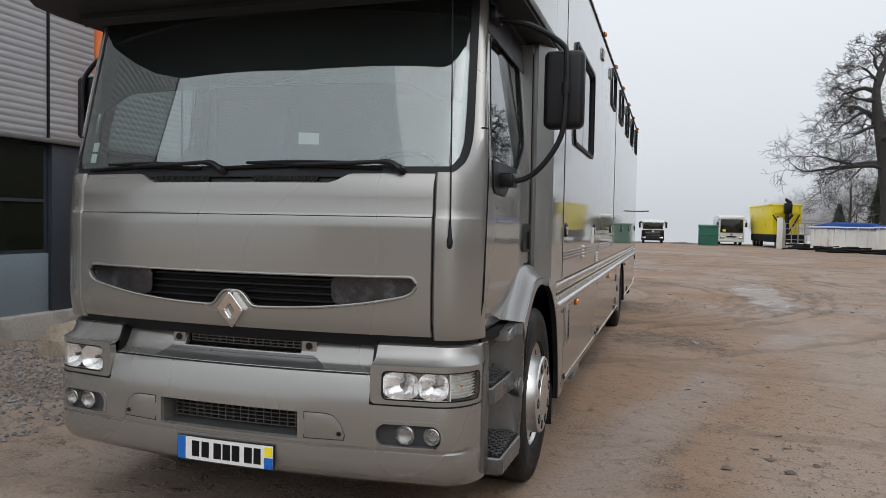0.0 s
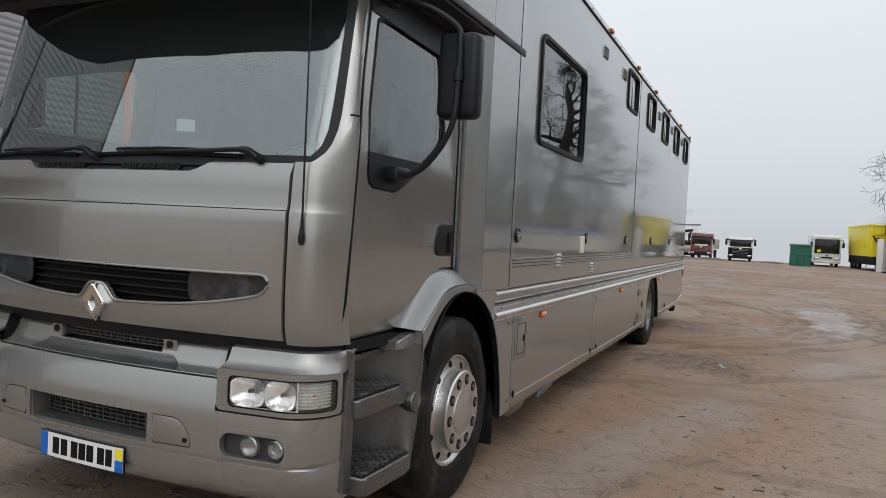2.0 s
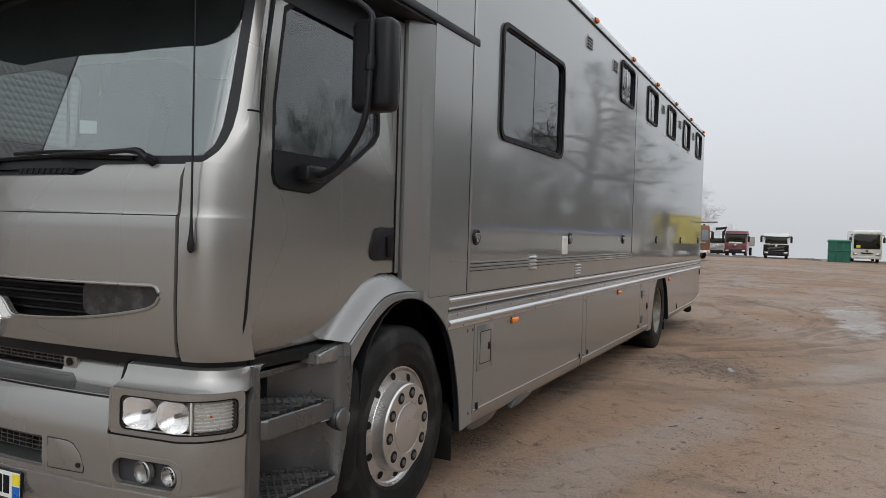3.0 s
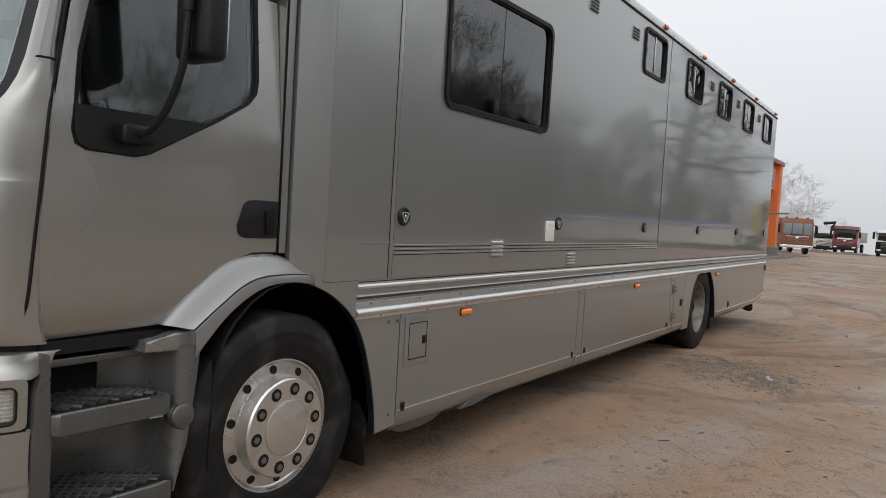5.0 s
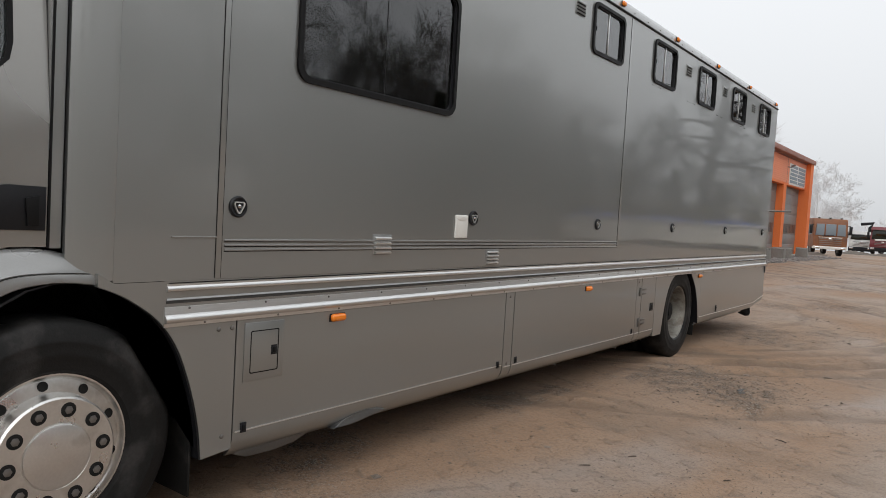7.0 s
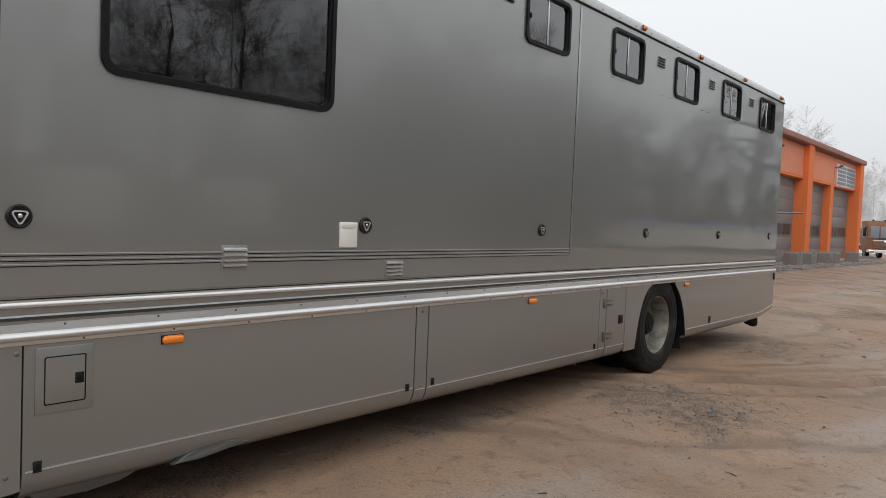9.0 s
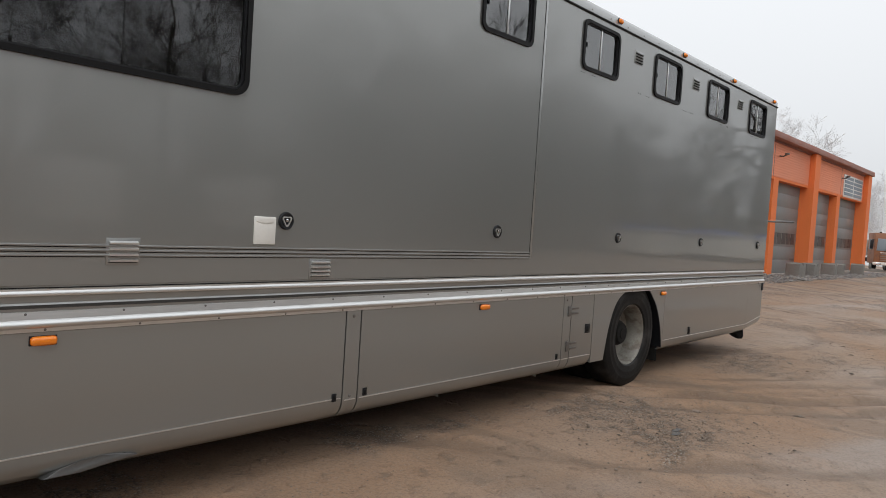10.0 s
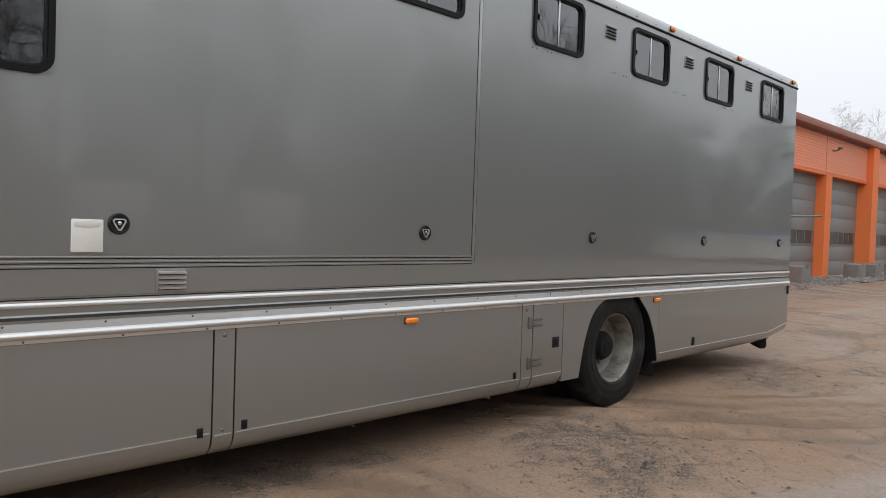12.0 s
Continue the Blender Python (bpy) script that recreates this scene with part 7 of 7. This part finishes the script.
def tipper_trailer(px, py, turn):
    x = y = z = 0.0
    t = thing("tipper_trailer", (0, 0, 0), "bright yellow bulk tipper trailer with a black loader crane", "trailer")
    shape = [(x - 1.3, z + 1.3), (x + 1.3, z + 1.3), (x + 1.45, z + 4.1), (x - 1.45, z + 4.1)]
    part("hopper", prism(shape, "y", y, y + 9.0, 0.05), YELLOW, t)
    part("hopper_rim", box(x - 1.52, x + 1.52, y - 0.08, y + 9.1, z + 4.05, z + 4.22, 0.03), YELLOW, t)
    part("front_frame", box(x - 1.45, x + 1.45, y - 0.12, y, z + 3.3, z + 3.45), YELLOW, t)
    for s in (-1, 1):
        part("upright", box(x + s * 1.2 - 0.08, x + s * 1.2 + 0.08, y - 0.14, y, z + 1.2, z + 4.1), YELLOW, t)
        part("brace", tube([(x + s * 1.2, y - 0.1, z + 3.2), (x + s * 0.1, y - 0.6, z + 1.4)], 0.07, 6), BLACK, t)
    part("drawbar_base", box(x - 1.35, x + 1.35, y - 1.6, y + 8.6, z + 0.55, z + 1.3, 0.06), DARK, t)
    part("crane_post", tube([(x - 0.1, y - 0.9, z + 1.0), (x - 0.1, y - 0.9, z + 3.6), (x + 0.05, y - 0.9, z + 4.4), (x - 0.3, y - 0.9, z + 4.7)], [0.22, 0.2, 0.25, 0.12], 8), BLACK, t)
    part("crane_head", box(x - 0.4, x + 0.3, y - 1.2, y - 0.6, z + 3.3, z + 4.3, 0.1), BLACK, t)
    part("crane_fork", tube([(x - 0.9, y - 0.5, z + 3.0), (x - 0.3, y - 0.7, z + 2.2), (x + 0.4, y - 0.8, z + 3.2)], 0.12, 6), BLACK, t)
    add_wheels(t, (x - 1.1, x + 1.1), (y + 5.0, y + 6.4, y + 7.8), 0.5, z)
    t.matrix_basis = pose(px, py, ground_z(px, py), 0, 0, turn)


tipper_trailer(10.35, 76.5, 6)


def rack(x, y, w, h, label):
    z = ground_z(x, y)
    r = thing("steel_rack", (x, y, z), label, "rack")
    for k in range(5):
        part("rail", box(x - w / 2, x + w / 2, y - 0.04, y + 0.04, z + 0.3 + h * 0.85 * k / 4, z + 0.36 + h * 0.85 * k / 4), FENCE, r)
    for k in range(9):
        xx = x - w / 2 + w * k / 8
        part("post", box(xx - 0.04, xx + 0.04, y - 0.05, y + 0.05, z, z + h), FENCE, r)


rack(12.2, 74.0, 4.4, 2.4, "grey steel pallet rack by the trailer")
pc = thing("post_cabinet", (9.5, 73.5, -0.3), "tall pale meter post beside the trailer", "cabinet")
part("cabinet_body", box(9.25, 9.7, 73.4, 73.8, -0.35, 2.6, 0.03), WHITE_PLASTIC, pc)
part("cabinet_side", box(9.7, 9.9, 73.45, 73.75, -0.35, 2.3, 0.02), FENCE, pc)


def open_skip(x, y, turn, label):
    s = thing("roll_off_skip", (0, 0, 0), label, "skip", "skips under blue sheets")
    L, n, h = 5.6, 1.2, 2.0
    shape = [(-n, 0.25), (n, 0.25), (n + 0.06, h), (-n - 0.06, h)]
    part("tub", prism(shape, "y", -L / 2, L / 2, 0.03), CREAM, s)
    for k in range(6):
        y0 = -L / 2 + 0.25 + (L - 0.5) * k / 5
        for sg in (-1, 1):
            part("rib", prism([(sg * (n - 0.02), 0.25), (sg * (n + 0.10), 0.25), (sg * (n + 0.16), h), (sg * (n + 0.03), h)], "y", y0 - 0.05, y0 + 0.05), CREAM, s)
    for x0 in (-0.75, 0.0, 0.75):
        part("end_rib", box(x0 - 0.05, x0 + 0.05, -L / 2 - 0.1, -L / 2, 0.25, h), CREAM, s)
    part("rim", box(-n - 0.16, n + 0.16, -L / 2 - 0.1, L / 2 + 0.1, h - 0.06, h + 0.06, 0.03), CREAM, s)
    bm = bmesh.new()
    nx, ny = 10, 18
    vs = {}
    for i in range(nx + 1):
        for j in range(ny + 1):
            a, b = -1 + 2 * i / nx, -1 + 2 * j / ny
            z = h + 0.08 + 0.35 * (1 - a * a) * (1 - b ** 4) + 0.06 * noise.noise(Vector((a * 3, b * 6, x)))
            if abs(a) == 1 or abs(b) == 1:
                z = h - 0.12 + 0.08 * noise.noise(Vector((a * 4, b * 8, x + 9)))
            vs[i, j] = bm.verts.new((a * (n + 0.18), b * (L / 2 + 0.12), z))
    for i in range(nx):
        for j in range(ny):
            bm.faces.new((vs[i, j], vs[i + 1, j], vs[i + 1, j + 1], vs[i, j + 1]))
    bmesh.ops.solidify(bm, geom=bm.faces[:], thickness=0.02)
    part("sheet", bm, TARP, s, "sagging blue tarpaulin sheet", smooth=60)
    part("skid", box(-0.6, 0.6, -L / 2, L / 2, 0.0, 0.25), DARK, s)
    s.matrix_basis = pose(x, y, ground_z(x, y), 0, 0, turn)


open_skip(13.9, 66.5, -62, "cream roll-off skip under a blue tarpaulin")
open_skip(17.6, 61.5, -70, "cream ribbed roll-off skip under a blue sheet")
open_skip(21.5, 57.0, -75, "worn cream skip with a blue cover")


def scrap(x, y, w, seed):
    rnd = random.Random(seed)
    bm = bmesh.new()
    for _ in range(26):
        a, l = rnd.uniform(0, 6.28), rnd.uniform(0.6, 2.4)
        c = Vector((x + rnd.uniform(-w, w), y + rnd.uniform(-1, 1), ground_z(x, y) + rnd.uniform(0.05, 0.45)))
        d = Vector((math.cos(a), math.sin(a) * 0.5, rnd.uniform(-0.08, 0.08))) * l / 2
        add_tube(bm, (c - d, c + d), rnd.uniform(0.04, 0.10), 5)
    tagged(part("scrap_pile", bm, DARK), "low pile of dark scrap pipes and bars", "scrap", kind="stuff")


scrap(12.5, 62.5, 1.8, 1)
scrap(15.5, 57.0, 2.2, 2)
scrap(11.2, 70.5, 1.2, 3)

wl_ = thing("yard_wall", (22, 74, 0), "long pale block wall along the yard edge", "wall")
for k in range(10):
    x0, y0 = 14.6 + 2.6 * k, 79.5 - 2.2 * k
    p = part("wall_bay", box(-1.72, 1.72, -0.1, 0.1, 0.0, 2.3, 0.02), FENCE, wl_)
    p.matrix_basis = pose(x0, y0, ground_z(x0, y0) - 0.1, 0, 0, -40)
    q = part("wall_post", box(-0.1, 0.1, -0.16, 0.16, 0.0, 2.45, 0.02), CONCRETE, wl_)
    q.matrix_basis = pose(x0 + 1.3, y0 - 1.1, ground_z(x0, y0) - 0.1, 0, 0, -40)


def bank(x0, x1, y, h, seed, label):
    """A low ridge of tipped spoil."""
    bm = bmesh.new()
    nx, ny = 60, 10
    vs = {}
    for i in range(nx + 1):
        for j in range(ny + 1):
            x, b = x0 + (x1 - x0) * i / nx, -1 + 2 * j / ny
            e = min(1, 6 * min(i, nx - i) / nx)
            z = h * e * max(1 - b * b, 0) * (0.7 + 0.6 * noise.noise(Vector((x * 0.5, b, seed))) + 0.3 * noise.noise(Vector((x * 2.1, b * 3, seed))))
            vs[i, j] = bm.verts.new((x, y + b * 1.6, ground_z(x, y) - 0.08 + z))
    for i in range(nx):
        for j in range(ny):
            bm.faces.new((vs[i, j], vs[i + 1, j], vs[i + 1, j + 1], vs[i, j + 1]))
    tagged(part("spoil_bank", bm, SPOIL, smooth=60), label, "bank")


bank(-9.8, -3.2, 84.0, 0.42, 2, "low dark bank of gravel before the lorries")
bank(-0.4, 2.4, 84.0, 0.30, 5, "low dark heap of spoil on the crest")
bank(-13.5, -7.5, 66.0, 0.35, 7, "thin ridge of gravel near the workshop")

# plain vans and boxes at the foot of the wood, met in the windows' reflections
for x, y, turn, paint, label in ((25.0, 16.0, 90, WHITE_PAINT, "white box van parked under the trees"), (25.5, 9.0, 80, ORANGE, "orange steel container under the trees"), (25.2, 23.0, 95, WHITE_PAINT, "white trailer box under the trees")):
    v = thing("box_van", (0, 0, 0), label, "van")
    part("load_box", box(-1.1, 1.1, -2.6, 2.2, 0.7, 2.9, 0.05), paint, v)
    part("skirt", box(-1.05, 1.05, -2.5, 2.1, 0.4, 0.7), DARK, v)
    add_wheels(v, (-0.95, 0.95), (-1.6, 1.5), 0.4, 0)
    v.matrix_basis = pose(x, y, ground_z(x, y), 0, 0, turn)

# ---- trees ----
def grow(rnd, start, heading, length, radius, levels, spread, out, droop=0.0, kids=(3, 4), wild=0.35, sides=5):
    """Adds one limb and, from it, ever thinner limbs; every limb is a bent tapered bar."""
    p, d = Vector(start), Vector(heading).normalized()
    steps = 5 if levels > 2 else (3 if levels > 0 else 2)
    pts, rad = [p.copy()], [radius]
    for k in range(steps):
        d = (d + Vector((rnd.gauss(0, wild), rnd.gauss(0, wild), rnd.gauss(0, wild) - droop)) * 0.55).normalized()
        p = p + d * length / steps
        pts.append(p.copy())
        rad.append(radius * (1 - 0.62 * (k + 1) / steps))
    out.append((pts, rad, max(3, sides)))
    if levels <= 0:
        return
    n = rnd.randint(*kids)
    for k in range(n):
        t = 0.35 + 0.65 * (k + rnd.random()) / n
        i = min(int(t * steps), steps - 1)
        base = pts[i].lerp(pts[i + 1], t * steps - i)
        axis = (pts[i + 1] - pts[i]).normalized()
        side = axis.orthogonal()
        side.rotate(Matrix.Rotation(rnd.uniform(0, 6.28), 3, axis))
        way = (axis + side.normalized() * spread * rnd.uniform(0.6, 1.3)).normalized()
        grow(rnd, base, way, length * rnd.uniform(0.55, 0.78), rad[i] * rnd.uniform(0.45, 0.65), levels - 1, spread, out, droop, kids, wild * 1.08, sides - 1)
    grow(rnd, pts[-1], d, length * 0.7, rad[-1], levels - 1, spread, out, droop, kids, wild * 1.08, sides - 1)


def bars_mesh(name, bars, mat, least=0.0):
    verts, faces = [], []
    for pts, rad, n in bars:
        base = len(verts)
        side = None
        for i, p in enumerate(pts):
            d = (pts[min(i + 1, len(pts) - 1)] - pts[max(i - 1, 0)]).normalized()
            side = d.orthogonal().normalized() if side is None else (side - d * side.dot(d)).normalized()
            up = d.cross(side)
            r = max(rad[i], least)
            for k in range(n):
                a = 2 * math.pi * k / n
                verts.append(p + (side * math.cos(a) + up * math.sin(a)) * r)
        for i in range(len(pts) - 1):
            for k in range(n):
                q = base + i * n
                faces.append((q + k, q + (k + 1) % n, q + n + (k + 1) % n, q + n + k))
    me = bpy.data.meshes.new(name)
    me.from_pydata(verts, [], faces)
    me.materials.append(mat)
    me.polygons.foreach_set("use_smooth", [True] * len(me.polygons))
    return me


def tree(name, at, label, trunk_bars, crown_bars, mat, least):
    t = thing(name, (0, 0, 0), label, "tree")
    part("trunk", bars_mesh("trunk", trunk_bars, mat), None, t)
    part("crown", bars_mesh("crown", crown_bars, mat, least), None, t)
    t.location = at
    return t


def oak():
    rnd = random.Random(12)
    trunk = [(bend([(0, 0, -0.3), (-0.15, 0, 3.5), (-0.6, 0, 7.3), (-1.05, 0, 10.3), (-1.3, 0, 11.6), (-1.4, 0.1, 13.4), (-1.2, 0, 14.8), (-0.9, 0, 15.8)], 3),
              [0.78, 0.70, 0.64, 0.60, 0.58, 0.56, 0.54, 0.52, 0.50, 0.48, 0.46, 0.43, 0.40, 0.37, 0.34, 0.30, 0.27, 0.24, 0.21, 0.18, 0.15, 0.12], 10)]
    bars = []
    for start, way, l, r in (((-0.6, 0, 7.2), (-1.0, 0.05, 0.03), 4.0, 0.42), ((-0.55, 0, 6.9), (-0.85, -0.6, -0.05), 3.0, 0.24), ((-1.0, 0, 10.2), (-1.0, -0.2, 0.0), 2.4, 0.22),
                             ((-1.2, 0, 11.0), (-0.93, 0.1, 0.40), 3.1, 0.30), ((-1.3, 0, 12.2), (-0.8, 0.4, 0.35), 2.4, 0.20), ((-1.38, 0.1, 13.0), (-0.9, 0.1, 0.40), 2.5, 0.27), ((-1.30, 0.1, 14.0), (-0.6, -0.4, 0.6), 1.8, 0.20),
                             ((-1.2, 0, 14.8), (-0.45, 0.1, 0.9), 1.5, 0.18), ((-0.95, 0, 15.6), (0.1, 0, 1), 1.3, 0.14), ((-0.6, 0, 7.6), (1.0, 0.2, 0.2), 4.0, 0.34), ((-1.05, 0, 10.5), (0.9, -0.2, 0.45), 3.2, 0.32), ((-1.4, 0, 13.2), (0.8, 0.2, 0.5), 2.6, 0.28),
                             ((-0.9, 0, 9.2), (0, -1, 0.4), 3.0, 0.26), ((-1.1, 0, 10.8), (0, 1, 0.4), 3.0, 0.26)):
        grow(rnd, start, way, l, r * 0.85, 5, 0.85, bars, 0.0, (2, 3), 0.42, 6)
    t = tree("oak_tree", (18.2, 72.5, ground_z(18.2, 72.5)), "great bare oak with dark gnarled limbs", trunk, bars, BARK, 0.012)
    t.scale = (1.07, 1.07, 1.07)


oak()


def bare_tree(seed, h, mat, label, levels=4, least=0.012):
    rnd = random.Random(seed)
    trunk = [([Vector((0, 0, -0.3)), Vector((rnd.uniform(-0.2, 0.2), 0, h * 0.25)), Vector((rnd.uniform(-0.3, 0.3), 0.1, h * 0.5)), Vector((rnd.uniform(-0.3, 0.3), 0, h * 0.85))], [0.24, 0.19, 0.14, 0.05], 8)]
    bars = []
    for k in range(11):
        z = h * (0.18 + 0.62 * k / 11)
        a = k * 2.4 + rnd.random()
        grow(rnd, (0, 0, z), (math.cos(a), math.sin(a), rnd.uniform(0.5, 1.3)), h * rnd.uniform(0.20, 0.30), 0.075 * (1.2 - z / h), levels, 0.6, bars, -0.05, (2, 4), 0.3, 5)
    grow(rnd, (0, 0, h * 0.8), (0, 0, 1), h * 0.2, 0.05, levels, 0.6, bars, -0.05, (2, 4), 0.3, 5)
    return tree("bare_tree", (0, 0, 0), label, trunk, bars, mat, least)


def evergreen(seed, h):
    """A conifer of many small drooping sprays."""
    rnd = random.Random(seed)
    t = thing("evergreen_tree", (0, 0, 0), "dull green conifer at the wood's edge", "tree")
    part("trunk", bars_mesh("trunk", [([Vector((0, 0, -0.2)), Vector((0, 0, h * 0.96))], [0.2, 0.03], 7)], BARK_WOOD), None, t)
    verts, faces = [], []
    for _ in range(2600):
        k = rnd.random() ** 0.8
        z = h * (0.06 + 0.92 * k)
        r = (1 - k) * h * 0.24 * rnd.uniform(0.35, 1.08) + 0.1
        a = rnd.uniform(0, 6.28)
        c = Vector((r * math.cos(a), r * math.sin(a), z))
        o = Vector((math.cos(a), math.sin(a), rnd.uniform(-0.7, 0.1))).normalized()
        s = Vector((-math.sin(a), math.cos(a), rnd.uniform(-0.3, 0.3)))
        l, w = rnd.uniform(0.25, 0.6), rnd.uniform(0.06, 0.16)
        q = len(verts)
        verts += [c - o * l * 0.5, c + s * w, c + o * l, c - s * w, c + Vector((0, 0, 0.08))]
        faces += [(q, q + 1, q + 4), (q + 1, q + 2, q + 4), (q + 2, q + 3, q + 4), (q + 3, q, q + 4)]
    me = bpy.data.meshes.new("crown")
    me.from_pydata(verts, [], faces)
    me.materials.append(NEEDLE)
    part("crown", me, None, t)
    return t


kinds = [bare_tree(31, 13.0, BARK_WOOD, "tall bare woodland tree at the yard's edge", 4, 0.009), bare_tree(47, 11.0, BARK_WOOD, "slender bare woodland tree with many twigs", 4, 0.009), evergreen(5, 11.0)]
# far tree whose bark is paled to carry the haze
hazy = bare_tree(77, 14.0, BARK_FROST_HAZE, "pale frosted bare tree beyond the yard, haze in its bark colour", 5, 0.010)
rnd = random.Random(3)
used = {}


def plant(kind, x, y, s):
    m = pose(x, y, ground_z(x, y), 0, 0, rnd.uniform(0, 360)) @ Matrix.Diagonal((s, s, s * rnd.uniform(0.9, 1.1), 1))
    if kind.name not in used:
        used[kind.name] = True
        kind.matrix_basis = m
        return kind
    c = copy_thing(kind, pose(0, 0, 0))
    c.matrix_basis = m
    return c


# the wood along the open side of the yard
for k in range(40):
    y = -24 + 2.7 * k
    x = 28 + rnd.uniform(0, 8) - 5 * smooth_step(50, 85, y)
    plant(kinds[(0, 1, 0, 1, 2)[k % 5]], x, y, rnd.uniform(0.72, 1.05))
for k in range(16):
    plant(kinds[k % 2], 32 + rnd.uniform(0, 6), 38 + 2.3 * k, rnd.uniform(0.85, 1.1))
for k in range(12):
    plant(kinds[(1, 0, 1)[k % 3]], 19 + 2.6 * k + rnd.uniform(-1, 1), 92 - 1.0 * k + rnd.uniform(-3, 3), rnd.uniform(0.7, 1.0))
for x, y, q in ((27.2, 43, 0.85), (28.0, 47, 1.0), (27.0, 50.5, 0.8), (28.4, 54, 1.05), (27.4, 58, 0.9), (26.6, 62, 0.95), (21.0, 88, 0.62), (23.4, 90, 0.7), (25.6, 86, 0.75), (18.6, 95, 0.5)):
    plant(kinds[2], x, y, q)
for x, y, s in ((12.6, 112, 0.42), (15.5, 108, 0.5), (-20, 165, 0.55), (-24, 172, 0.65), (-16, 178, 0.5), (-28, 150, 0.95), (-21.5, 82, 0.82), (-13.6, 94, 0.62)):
    plant(hazy, x, y, s)


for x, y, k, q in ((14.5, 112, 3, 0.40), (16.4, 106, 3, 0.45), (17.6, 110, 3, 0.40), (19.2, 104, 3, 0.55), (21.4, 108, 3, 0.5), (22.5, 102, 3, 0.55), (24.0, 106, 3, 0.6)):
    plant((kinds + [hazy])[k], x, y, q)


def thicket():
    """Brown scrub along the foot of the wood."""
    rnd = random.Random(15)
    verts, faces = [], []
    for _ in range(42000):
        y = rnd.uniform(-26, 88)
        x = 27 + rnd.gauss(2.5, 2.2) - 5 * smooth_step(50, 85, y)
        h = 2.6 + 4.5 * abs(noise.noise(Vector((x * 0.2, y * 0.25, 1))))
        c = Vector((x, y, ground_z(x, y, False) + rnd.uniform(0, h)))
        d = Vector((rnd.gauss(0, 0.4), rnd.gauss(0, 0.4), rnd.uniform(0.2, 1))).normalized()
        s = d.orthogonal().normalized()
        l, w = rnd.uniform(0.5, 1.3), rnd.uniform(0.03, 0.10)
        q = len(verts)
        verts += [c - d * l / 2, c + s * w, c + d * l / 2, c - s * w]
        faces.append((q, q + 1, q + 2, q + 3))
    me = bpy.data.meshes.new("scrub")
    me.from_pydata(verts, [], faces)
    me.materials.append(SCRUB)
    tagged(new("scrub", me), "brown leafless scrub along the wood's foot", "scrub", kind="stuff")


thicket()
